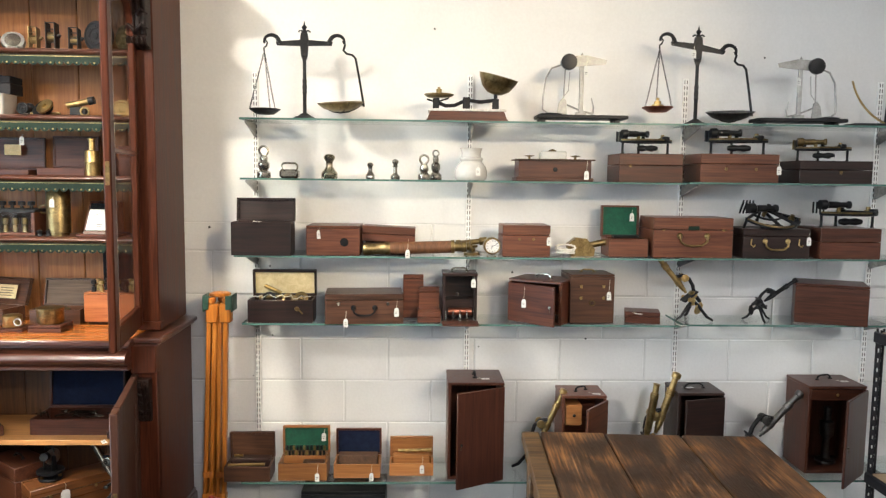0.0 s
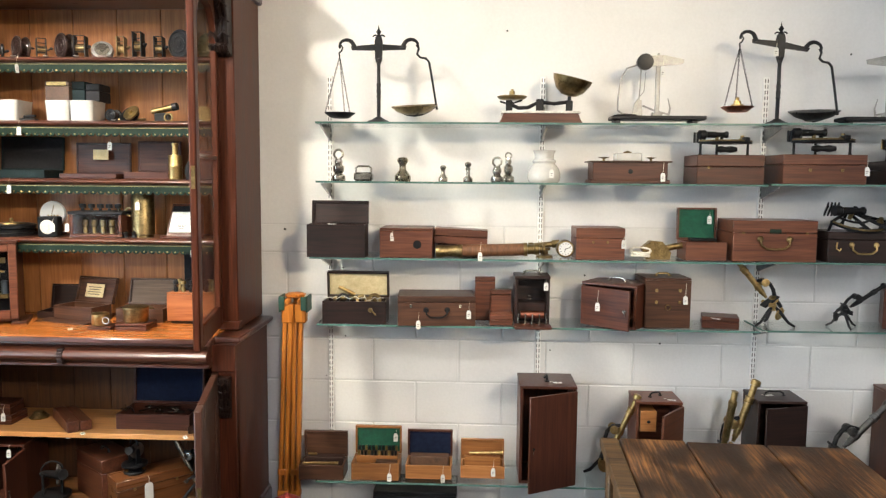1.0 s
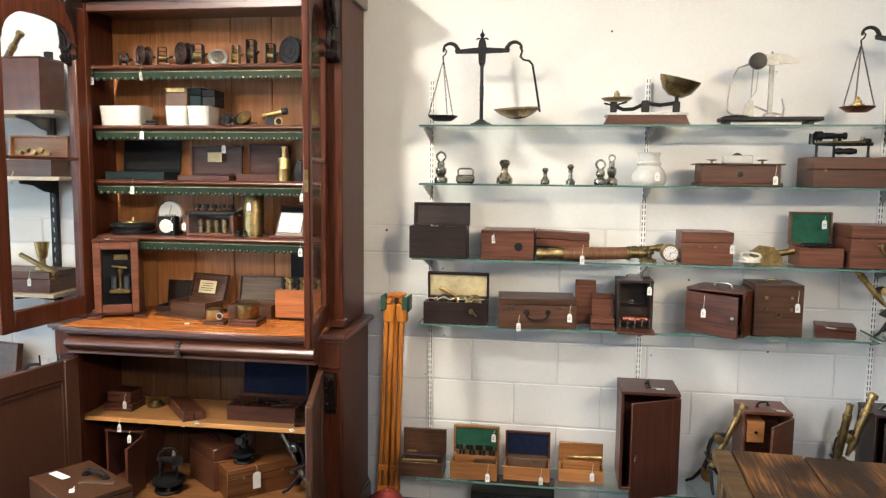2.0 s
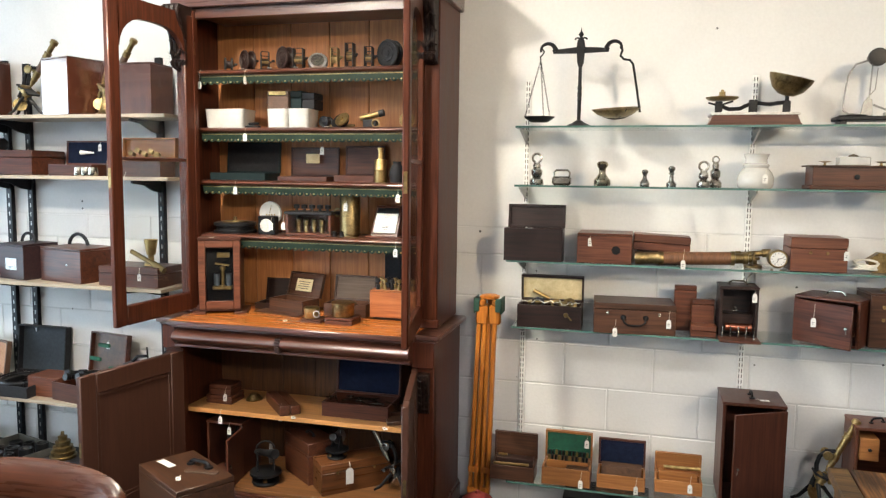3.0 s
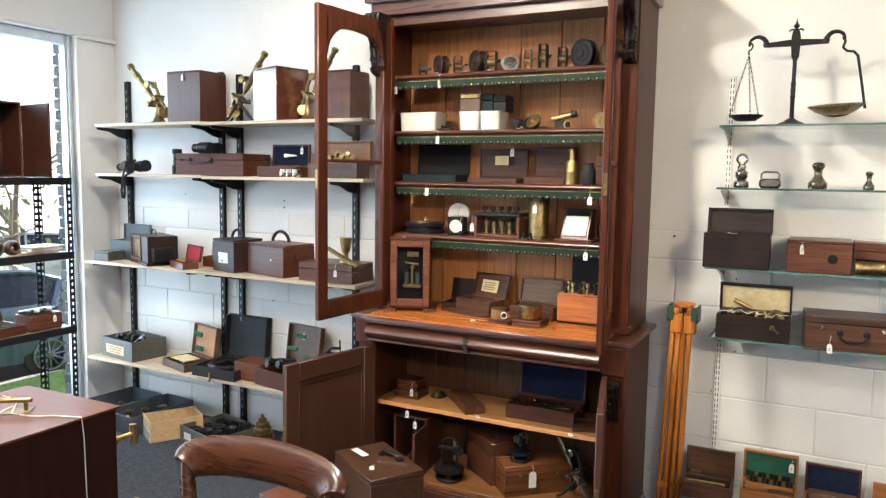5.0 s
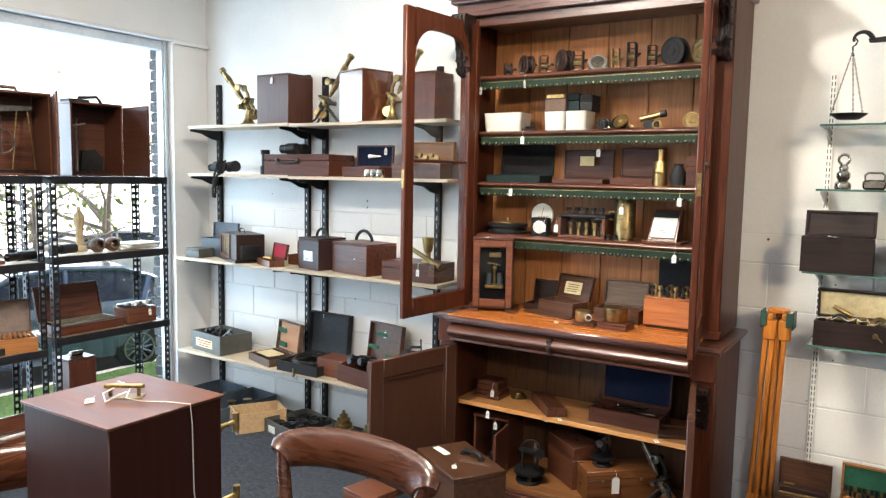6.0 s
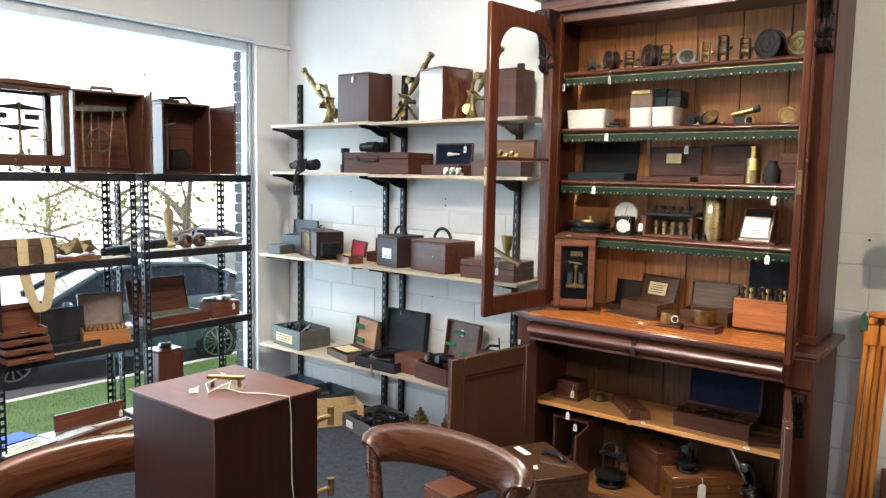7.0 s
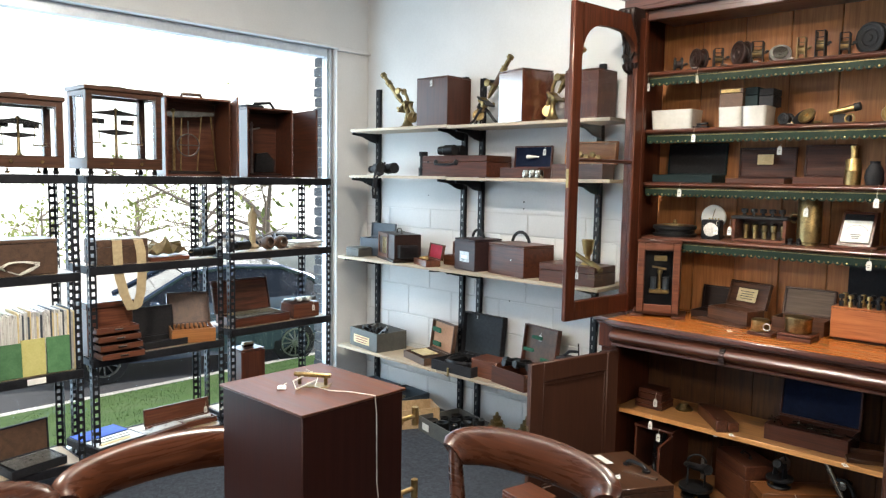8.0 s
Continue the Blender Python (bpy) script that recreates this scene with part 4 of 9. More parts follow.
# ---- boltless rack in front of the window ----
RX, RD = -3.87, 0.30
def rack_unit(y0, y1, levels, label, rx=RX, rd=RD, top=1.515):
    th = thing("steel_rack", label, "shelving", 0, 0, 0, group="window racks")
    for px_ in (rx - 0.0, rx - rd):
        for py, s in ((y0, 1), (y1, -1)):
            sx = -1 if px_ == rx else 1
            b = B()
            w, t = 0.034, 0.0025
            # perforated angle: strips left and right of the keyholes, bridged between them
            z, n = 0.0, 0
            for (ax, u0, u1) in (("y", 0, 0.009), ("y", 0.025, w), ("x", 0, 0.009), ("x", 0.025, w)):
                if ax == "y":
                    box(b, px_, px_ + sx * t, py + s * u0, py + s * u1, 0, top, 0.0)
                else:
                    box(b, px_ + sx * u0, px_ + sx * u1, py, py + s * t, 0, top, 0.0)
            while z < top - 0.015:
                box(b, px_, px_ + sx * t, py + s * 0.009, py + s * 0.025, z, z + 0.018, 0.0)
                box(b, px_ + sx * 0.009, px_ + sx * 0.025, py, py + s * t, z, z + 0.018, 0.0)
                z += 0.038
            part("post", b, RACK, th)
    for z in levels:
        for xa, xb in ((rx - 0.003, rx + 0.012), (rx - rd - 0.012, rx - rd + 0.003)):
            b = B()
            box(b, xa, xb, y0 + 0.002, y1 - 0.002, z - 0.042, z, 0.003)
            part("beam", b, RACK, th)
        for ya, yb in ((y0 + 0.003, y0 + 0.015), (y1 - 0.015, y1 - 0.003)):
            b = B()
            box(b, rx - rd + 0.004, rx - 0.004, ya, yb, z - 0.04, z - 0.004, 0.002)
            part("beam", b, RACK, th)
        b = B()
        box(b, rx - rd + 0.006, rx - 0.006, y0 + 0.016, y1 - 0.016, z - 0.014, z - 0.002, 0.001)
        part("shelf_panel", b, SHELFW, th, "pale chipboard shelf panel")
    return th


rack_unit(2.515, 3.225, (1.52, 1.095, 0.66, 0.15), "black boltless steel rack with chipboard shelves")
rack_unit(1.755, 2.475, (1.52, 1.075, 0.615, 0.13), "black boltless steel rack with chipboard shelves")
rack_unit(0.98, 1.715, (1.52, 1.055, 0.58, 0.12), "black boltless steel rack with chipboard shelves")
rack_unit(0.2, 0.94, (1.52, 1.055, 0.58, 0.12), "black boltless steel rack with chipboard shelves")

# low slotted rack at the far end of the glass shelving
rack_unit(2.5, 3.2, (0.12, 0.42, 0.975), "low black boltless rack beside the glass shelves", 2.49, 0.4, 0.985)

# ---- old table ----
tb = thing("wooden_table", "old worn oak plank table with scuffed top", "table", 0.668, 2.745, 0, -3.0)
TX0, TX1, TY0, TY1, TZ = 0.0, 0.74, -1.35, 0.0, 0.74
b = B()
box(b, TX0, TX0 + 0.055, TY0, TY1, TZ - 0.03, TZ, 0.004)
part("cleat", b, TABLEW, tb)
xs_ = [TX0 + 0.057, 0.26, 0.5, TX1]
for k in range(3):
    b = B()
    box(b, xs_[k] + 0.002, xs_[k + 1] - 0.002, TY0, TY1 - 0.004 * k, TZ - 0.03, TZ - 0.0015 * (k == 1), 0.004)
    part("plank", b, PLANKW, tb)
for x in (TX0 + 0.05, TX1 - 0.05):
    for y in (TY0 + 0.06, TY1 - 0.07):
        b = B()
        box(b, x - 0.035, x + 0.035, y - 0.035, y + 0.035, 0, TZ - 0.03, 0.005)
        part("leg", b, TABLEW, tb)
for q in ((TX0 + 0.03, TX0 + 0.05, TY0 + 0.1, TY1 - 0.1), (TX1 - 0.05, TX1 - 0.03, TY0 + 0.1, TY1 - 0.1), (TX0 + 0.085, TX1 - 0.085, TY1 - 0.08, TY1 - 0.06), (TX0 + 0.085, TX1 - 0.085, TY0 + 0.05, TY0 + 0.07)):
    b = B()
    box(b, *q, TZ - 0.17, TZ - 0.03, 0.003)
    part("apron", b, TABLEW, tb)

# ---- balloon-back chairs ----
def balloon_chair(x, y, rz, label):
    """Curved-back chair; local +y is the front, the back stands at y = 0; the back's top at 0.88 m."""
    th = thing("balloon_back_chair", label, "chair", x, y, 0, rz, "balloon-back chairs")
    b = B()
    n = 22
    pts, hw = [], 0.232
    def sweep(pts3, ra, rb):
        rings = []
        for i, p in enumerate(pts3):
            p = Vector(p)
            d = (Vector(pts3[min(i + 1, len(pts3) - 1)]) - Vector(pts3[max(i - 1, 0)])).normalized()
            out = d.cross(Vector((0, 1, 0.25)).normalized()).normalized()
            dep = out.cross(d).normalized()
            a, c = ra(i / (len(pts3) - 1)), rb(i / (len(pts3) - 1))
            ring = []
            for k in range(14):
                t = 2 * math.pi * k / 14
                ring.append(b.verts.new(p + out * a * math.cos(t) + dep * c * math.sin(t)))
            rings.append(ring)
        for p, q in zip(rings, rings[1:]):
            for k in range(14):
                b.faces.new([p[k], p[(k + 1) % 14], q[(k + 1) % 14], q[k]]).smooth = True
        b.faces.new(rings[0][::-1])
        b.faces.new(rings[-1])
    top = [(hw * math.sin(math.pi * (u - 0.5)) , -0.02 - 0.06 * math.cos(math.pi * (u - 0.5)) ** 1.0 , 0.795 + 0.03 * math.cos(math.pi * (u - 0.5))) for u in [i / n for i in range(n + 1)]]
    sweep(top, lambda u: 0.054 * (0.62 + 0.38 * math.sin(math.pi * min(1, max(0, u))) ** 0.3), lambda u: 0.021)
    bmesh.ops.recalc_face_normals(b, faces=b.faces[:])
    part("crest_rail", b, CHAIRW, th, "broad curved polished crest rail")
    for s in (-1, 1):
        b = B()
        tube(b, [(s * 0.225, -0.03, 0.8), (s * 0.215, -0.02, 0.75), (s * 0.19, 0.0, 0.68), (s * 0.175, 0.01, 0.58), (s * 0.18, 0.02, 0.46)], 0.019, 10, None, 0.022)
        part("back_post", b, CHAIRW, th)
        b = B()
        tube(b, [(s * 0.18, 0.02, 0.46), (s * 0.18, 0.0, 0.25), (s * 0.185, -0.06, 0.0)], 0.022, 10, None, 0.016)
        part("leg", b, CHAIRW, th)
        b = B()
        lathe(b, [(0, 0), (0.016, 0), (0.02, 0.06), (0.022, 0.25), (0.03, 0.3), (0.024, 0.32), (0.032, 0.4), (0.03, 0.43), (0, 0.43)], 14, T(s * 0.2, 0.4, 0))
        part("leg", b, CHAIRW, th)
    b = B()
    tube(b, [(-0.19, 0.0, 0.66), (-0.08, -0.025, 0.645), (0, -0.03, 0.64), (0.08, -0.025, 0.645), (0.19, 0.0, 0.66)], 0.02, 10, None, None, 0.6)
    part("splat_rail", b, CHAIRW, th)
    b = B()
    v = [(-0.2, 0.0), (0.2, 0.0), (0.235, 0.43), (-0.235, 0.43)]
    lo = [b.verts.new((x_, y_, 0.41)) for x_, y_ in v]
    mi = [b.verts.new((x_ * 1.02, y_ * 1.01, 0.455)) for x_, y_ in v]
    hi = [b.verts.new((x_ * 0.85, 0.2 + (y_ - 0.2) * 0.85, 0.485)) for x_, y_ in v]
    b.faces.new(lo[::-1])
    for p, q in ((lo, mi), (mi, hi)):
        for k in range(4):
            b.faces.new([p[k], p[(k + 1) % 4], q[(k + 1) % 4], q[k]])
    b.faces.new(hi)
    part("seat", b, LEATHER, th, "dark upholstered seat")
    return th


balloon_chair(-1.255, 1.775, 180 + 3, "polished mahogany balloon-back chair near the cabinet")
balloon_chair(-1.845, 1.165, -93, "polished mahogany balloon-back chair near the window")
balloon_chair(-1.83, 0.655, -88, "polished mahogany balloon-back chair near the window")

# pedestal table that carries the large instrument case
st = thing("pedestal_table", "small dark mahogany pedestal table under the case", "table", -1.53, 1.365, 0)
b = B()
box(b, -0.19, 0.19, -0.16, 0.17, 0.538, 0.56, 0.006)
part("tabletop", b, MAHO, st)
b = B()
lathe(b, [(0, 0.05), (0.03, 0.05), (0.034, 0.12), (0.02, 0.2), (0.022, 0.45), (0.05, 0.53), (0.05, 0.538), (0, 0.538)], 18, T(0.02, 0.11, 0))
part("pedestal", b, MAHO_Z, st)
for a in (30, 150, 270):
    b = B()
    ca, sa = math.cos(radians(a)), math.sin(radians(a))
    tube(b, [(0.02, 0.11, 0.12), (0.02 + 0.1 * ca, 0.11 + 0.1 * sa, 0.08), (0.02 + 0.2 * ca, 0.11 + 0.2 * sa, 0.014)], 0.018, 8, None, 0.013)
    part("foot", b, MAHO_Z, st)
bc = thing("instrument_case", "large dark mahogany instrument case with brass top handle", "case", -1.54, 1.365, 0.562)
b = B()
box(b, -0.162, 0.15, -0.142, 0.142, 0, 0.478, 0.003)
part("body", b, wood("dark_case_mahogany", (0.033, 0.01, 0.0072), (0.046, 0.0138, 0.009), "z", rough=0.36, coat=0.03, spec=0.16), bc)
b = B()
box(b, -0.168, 0.156, -0.147, 0.147, 0.478, 0.484, 0.002)
part("lid", b, REDW, bc, "reddish mahogany top board")
b = B()
tube(b, [(-0.04, -0.012, 0.484), (-0.04, -0.012, 0.508)], 0.0045, 8)
tube(b, [(0.012, 0.024, 0.484), (0.012, 0.024, 0.508)], 0.0045, 8)
tube(b, [(-0.05, -0.019, 0.508), (0.022, 0.031, 0.508)], 0.0055, 10)
part("handle", b, OLDBRASS, bc, "worn brass bar handle")
b = B()
box(b, -0.03, 0.03, -0.02, 0.02, 0.484, 0.4865, 0.001, T(0.0, 0.01, 0, 0, 0, 38))
part("handle_plate", b, OLDBRASS, bc)
for z in (0.22, 0.4):
    b = B()
    tube(b, [(0.132, 0.142, z), (0.132, 0.2, z)], 0.006, 8)
    tube(b, [(0.132, 0.2, z - 0.022), (0.132, 0.2, z + 0.022)], 0.0085, 10)
    lathe(b, [(0, 0), (0.016, 0), (0.016, 0.004), (0, 0.005)], 14, T(0.132, 0.143, z, -90))
    part("thumb_turn", b, BRASS, bc, "brass thumb turn")


# ---- kinds of small things ----
def tag(x, y, z, rz=0.0, drop=0.045, tilt=0.0, flat=False):
    """Price tag: card on a loop of string; x, y, z is where the string is tied."""
    th = thing("price_tag", "white paper price tag on a cotton string", "tag", x, y, z, rz, "price tags")
    if flat:
        m = T(0.0, -0.018, 0.0012, -90 + tilt, 0, 35)
        s = [(0, 0, 0.001), (0.005, -0.008, 0.004), (0.002, -0.012, 0.0015)]
    else:
        m = T(0, -0.003, -drop, -4, 0, tilt)
        s = [(0.004, 0.002, 0.004), (0.002, -0.004, -drop * 0.3), (0, -0.003, -drop + 0.002)]
    b = B()
    plate(b, [(-0.0095, -0.036), (0.0095, -0.036), (0.0095, -0.008), (0.005, 0.0), (-0.005, 0.0), (-0.0095, -0.008)], -0.0005, 0.0005, m)
    part("card", b, PAPER, th)
    b = B()
    tube(b, s, 0.0008, 4)
    part("string", b, CORD, th)
    b = B()
    for k in range(2):
        box(b, -0.005, 0.004 - 0.002 * k, -0.0012, -0.0006, -0.018 - 0.007 * k, -0.016 - 0.007 * k, 0.0, m)
    part("writing", b, INK, th, "illegible handwritten lines")
    return th


def bail(th, w, h, m, mat=None, r=0.003, name="handle"):
    """Swan-neck drop handle with two rosettes, in the local x-z plane of m, hanging down."""
    b = B()
    tube(b, [(-w / 2, -0.006, 0), (-w / 2 * 0.96, -0.009, -h * 0.6), (-w / 2 * 0.6, -0.01, -h), (0, -0.01, -h * 1.05), (w / 2 * 0.6, -0.01, -h), (w / 2 * 0.96, -0.009, -h * 0.6), (w / 2, -0.006, 0)], r, 7, m)
    for s in (-1, 1):
        lathe(b, [(0, -0.009), (r * 1.6, -0.008), (r * 2.6, -0.003), (r * 3, 0)], 12, m @ T(s * w / 2, 0, 0, 90) @ T(0, 0, 0, 180))
    return part(name, b, mat or OLDBRASS, th, "drop handle")


def top_bail(th, w, h, z, mat, y=0.0, r=0.004, rz=0.0):
    b = B()
    m = T(0, y, z, 0, 0, rz)
    tube(b, [(-w / 2, 0, 0), (-w / 2 * 0.95, 0, h * 0.6), (-w / 2 * 0.6, 0, h), (w / 2 * 0.6, 0, h), (w / 2 * 0.95, 0, h * 0.6), (w / 2, 0, 0)], r, 8, m)
    for s in (-1, 1):
        disc(b, r * 2.2, r, m @ T(s * w / 2, 0, 0), 12)
    return part("handle", b, mat, th, "top carrying handle")


def latch(th, x, y, z, mat=None, rz=0.0):
    b = B()
    box(b, -0.006, 0.006, -0.003, 0.0, -0.008, 0.004, 0.001, T(x, y, z, 0, 0, rz))
    tube(b, arc(0, 0.0, 0.005, 20, 340, 8, "xz", -0.004), 0.0014, 5, T(x, y, z - 0.004, 0, 0, rz))
    return part("latch", b, mat or OLDBRASS, th)


def keyhole(th, x, y, z, mat=None):
    b = B()
    lathe(b, [(0, -0.002), (0.005, -0.0016), (0.0062, 0)], 14, T(x, y, z, 90) @ T(0, 0, 0, 180))
    return part("escutcheon", b, mat or OLDBRASS, th)


def lid_mesh(w, d, lh, t=0.008):
    """Lid in its own frame: hinge along x at the origin, closed lid lies towards -y."""
    b = B()
    box(b, -w / 2, w / 2, -d, 0, lh - t, lh, 0.0015)
    box(b, -w / 2, w / 2, -d, -d + t, 0, lh - t, 0.001)
    box(b, -w / 2, w / 2, -t, 0, 0, lh - t, 0.001)
    box(b, -w / 2, -w / 2 + t, -d + t, -t, 0, lh - t, 0.001)
    box(b, w / 2 - t, w / 2, -d + t, -t, 0, lh - t, 0.001)
    return b


def case(name, label, x0, x1, yf, z, h, d, mat, lid=None, lf=0.28, lining=None, rz=0.0, cat="box", group="", t=0.008, lidmat=None, lidh=None):
    """Wooden case. lid: None for shut, or the angle to which the lid stands open."""
    w = x1 - x0
    c = T((x0 + x1) / 2, yf, z, 0, 0, rz) @ T(0, d / 2, 0)
    th = thing(name, label, cat, c.translation.x, c.translation.y, z, rz, group)
    if lid is None:
        b = B()
        box(b, -w / 2, w / 2, -d / 2, d / 2, 0, h * (1 - lf) - 0.0008, 0.002)
        part("body", b, mat, th)
        b = B()
        box(b, -w / 2, w / 2, -d / 2, d / 2, h * (1 - lf) + 0.0008, h, 0.0025)
        part("lid", b, lidmat or mat, th)
    else:
        b = B()
        tray(b, w, d, h, t)
        part("body", b, mat, th)
        lh = lidh or max(0.018, h * 0.35)
        m = T(0, d / 2, h, -lid)
        l = part("lid", lid_mesh(w, d, lh, t), lidmat or mat, th, "raised lid", m)
        if lining:
            b = B()
            box(b, -w / 2 + t, w / 2 - t, -d + t, -t, lh - t - 0.003, lh - t + 0.0005, 0.0008)
            part("lining", b, lining, l, "cloth lining")
    return th


def door_case(name, label, x0, x1, yf, z, h, d, mat, door=None, side=-1, rz=0.0, inner=None, t=0.012, open_front=True):
    """Upright case with a door in front; door: opening angle; side: hinge side."""
    w = x1 - x0
    c = T((x0 + x1) / 2, yf, z, 0, 0, rz) @ T(0, d / 2, 0)
    th = thing(name, label, "case", c.translation.x, c.translation.y, z, rz)
    for nm, q in (("side_panel", (-w / 2, -w / 2 + t, -d / 2, d / 2, 0, h - t)), ("side_panel", (w / 2 - t, w / 2, -d / 2, d / 2, 0, h - t)),
                  ("back_panel", (-w / 2 + t, w / 2 - t, d / 2 - t, d / 2, 0, h - t)), ("base_board", (-w / 2 + t, w / 2 - t, -d / 2, d / 2 - t, 0, t))):
        b = B()
        box(b, *q, 0.0015)
        part(nm, b, mat, th)
    b = B()
    box(b, -w / 2 - 0.002, w / 2 + 0.002, -d / 2 - 0.002, d / 2 + 0.002, h - t, h, 0.002)
    part("top_board", b, mat, th)
    if door is not None:
        b = B()
        dw = w - 0.004
        box(b, 0, dw, -0.011, 0.0, 0.002, h - t - 0.004, 0.002)
        m = T(-w / 2 + 0.002, -d / 2 - 0.001, 0, 0, 0, -door) if side < 0 else T(w / 2 - 0.002, -d / 2 - 0.001, 0, 0, 0, 180 + door) @ Matrix.Diagonal((1, -1, 1, 1))
        if side > 0:
            b.free()
            b = B()
            box(b, 0, dw, 0.0, 0.011, 0.002, h - t - 0.004, 0.002)
            m = T(w / 2 - 0.002, -d / 2 - 0.001, 0, 0, 0, 180 + door)
        dr = part("case_door", b, mat, th, "open hinged door", m)
        b = B()
        ys = -0.0115 if side < 0 else 0.0115
        lathe(b, [(0, -0.003), (0.006, -0.002), (0.007, 0.003), (0, 0.003)], 12, T(dw - 0.02, ys, h * 0.45, 90))
        tube(b, [(dw - 0.02, ys * 1.3, h * 0.45), (dw - 0.014, ys * 1.5, h * 0.45 - 0.02)], 0.0012, 5)
        part("lock", b, NICKEL, dr, "small lock with key")
    return th


def turned(name, label, prof, mat, x, y, z, cat="weight", group="", seg=28, ring=None):
    th = thing(name, label, cat, x, y, z, 0, group)
    b = B()
    lathe(b, prof, seg)
    part("body", b, mat, th)
    if ring:
        zz, r = ring
        b = B()
        tube(b, arc(0, zz, r, -70, 250, 16, "xz"), r * 0.26, 8)
        part("ring_handle", b, mat, th)
    return th


def microscope(x, y, z, rz, s, metal, dark, label, tilt=35, foot="tripod", mirror=True, sleeve=None):
    """Jointed microscope; s is its overall height; local -y to the viewer, tube leans to +x."""
    th = thing("microscope", label, "microscope", x, y, z, rz)
    J = 0.36 * s
    if foot == "tripod":
        for a in (-90, 20, 160):
            ca, sa = math.cos(radians(a)), math.sin(radians(a))
            b = B()
            tube(b, [(0.0, 0.0, 0.27 * s), (0.08 * s * ca, 0.08 * s * sa, 0.2 * s), (0.19 * s * ca, 0.19 * s * sa, 0.06 * s), (0.27 * s * ca, 0.27 * s * sa, 0.016 * s)], 0.029 * s, 8, None, 0.017 * s, 0.8)
            part("foot", b, dark, th)
        b = B()
        lathe(b, [(0, 0.2 * s), (0.036 * s, 0.21 * s), (0.03 * s, 0.3 * s), (0.045 * s, 0.33 * s), (0.036 * s, 0.37 * s), (0, 0.38 * s)], 18)
        part("pillar", b, metal, th)
    else:
        b = B()
        lathe(b, [(0, 0), (0.12 * s, 0), (0.124 * s, 0.02 * s), (0.09 * s, 0.04 * s), (0.058 * s, 0.1 * s), (0.036 * s, 0.2 * s), (0.034 * s, 0.28 * s), (0.046 * s, 0.31 * s), (0.036 * s, 0.36 * s), (0, 0.38 * s)], 24)
        part("foot", b, dark, th)
    b = B()
    lathe(b, [(0, -0.085 * s), (0.03 * s, -0.085 * s), (0.034 * s, -0.07 * s), (0.046 * s, -0.05 * s), (0.046 * s, 0.05 * s), (0.034 * s, 0.07 * s), (0.03 * s, 0.085 * s), (0, 0.085 * s)], 20, T(0, 0, J, 90))
    part("joint", b, metal, th)
    m = T(0, 0, J, 0, tilt)
    b = B()
    tube(b, [(-0.01 * s, 0, -0.14 * s), (-0.02 * s, 0, 0.0), (-0.07 * s, 0, 0.1 * s), (-0.085 * s, 0, 0.2 * s), (-0.05 * s, 0, 0.29 * s), (0.03 * s, 0, 0.33 * s)], 0.027 * s, 10, m, 0.022 * s)
    part("limb", b, dark if metal is not dark and foot == "tripod" else metal, th)
    b = B()
    X = 0.06 * s
    lathe(b, [(0, 0.077 * s), (0.018 * s, 0.077 * s), (0.022 * s, 0.121 * s), (0.030 * s, 0.123 * s), (0.030 * s, 0.165 * s), (0.037 * s, 0.167 * s), (0.037 * s, 0.220 * s), (0.044 * s, 0.226 * s), (0.044 * s, 0.286 * s), (0.037 * s, 0.292 * s), (0.037 * s, 0.506 * s), (0.049 * s, 0.512 * s), (0.049 * s, 0.522 * s), (0.043 * s, 0.528 * s), (0.043 * s, 0.561 * s), (0.049 * s, 0.567 * s), (0.049 * s, 0.578 * s), (0.032 * s, 0.583 * s), (0.032 * s, 0.704 * s), (0.048 * s, 0.710 * s), (0.049 * s, 0.721 * s), (0.048 * s, 0.759 * s), (0.026 * s, 0.770 * s), (0, 0.770 * s)], 22, m @ T(X, 0, 0))
    part("tube", b, metal, th, "turned body tube")
    if sleeve:
        b = B()
        lathe(b, [(0.038 * s, 0.3 * s), (0.042 * s, 0.305 * s), (0.042 * s, 0.495 * s), (0.038 * s, 0.5 * s)], 20, m @ T(X, 0, 0))
        part("leather_sleeve", b, sleeve, th, "brown leather wrapping")
    b = B()
    box(b, -0.06 * s, 0.17 * s, -0.095 * s, 0.095 * s, 0.0, 0.024 * s, 0.003, m)
    part("stage", b, dark, th)
    b = B()
    lathe(b, [(0, -0.085 * s), (0.045 * s, -0.085 * s), (0.045 * s, -0.05 * s), (0.055 * s, -0.045 * s), (0.055 * s, 0.0), (0, 0.0)], 18, m @ T(X, 0, 0))
    part("substage", b, metal, th)
    for sy in (-1, 1):
        b = B()
        lathe(b, [(0, 0), (0.02 * s, 0), (0.02 * s, 0.02 * s), (0.05 * s, 0.022 * s), (0.052 * s, 0.034 * s), (0.05 * s, 0.048 * s), (0.03 * s, 0.052 * s), (0, 0.052 * s)], 20, m @ T(-0.035 * s, sy * 0.03 * s, 0.26 * s, -90 * sy))
        part("focus_knob", b, metal, th)
        b = B()
        lathe(b, [(0, 0), (0.012 * s, 0), (0.012 * s, 0.02 * s), (0.026 * s, 0.022 * s), (0.026 * s, 0.038 * s), (0, 0.04 * s)], 14, m @ T(0.1 * s, sy * 0.095 * s, 0.012 * s, -90 * sy))
        part("stage_screw", b, metal, th)
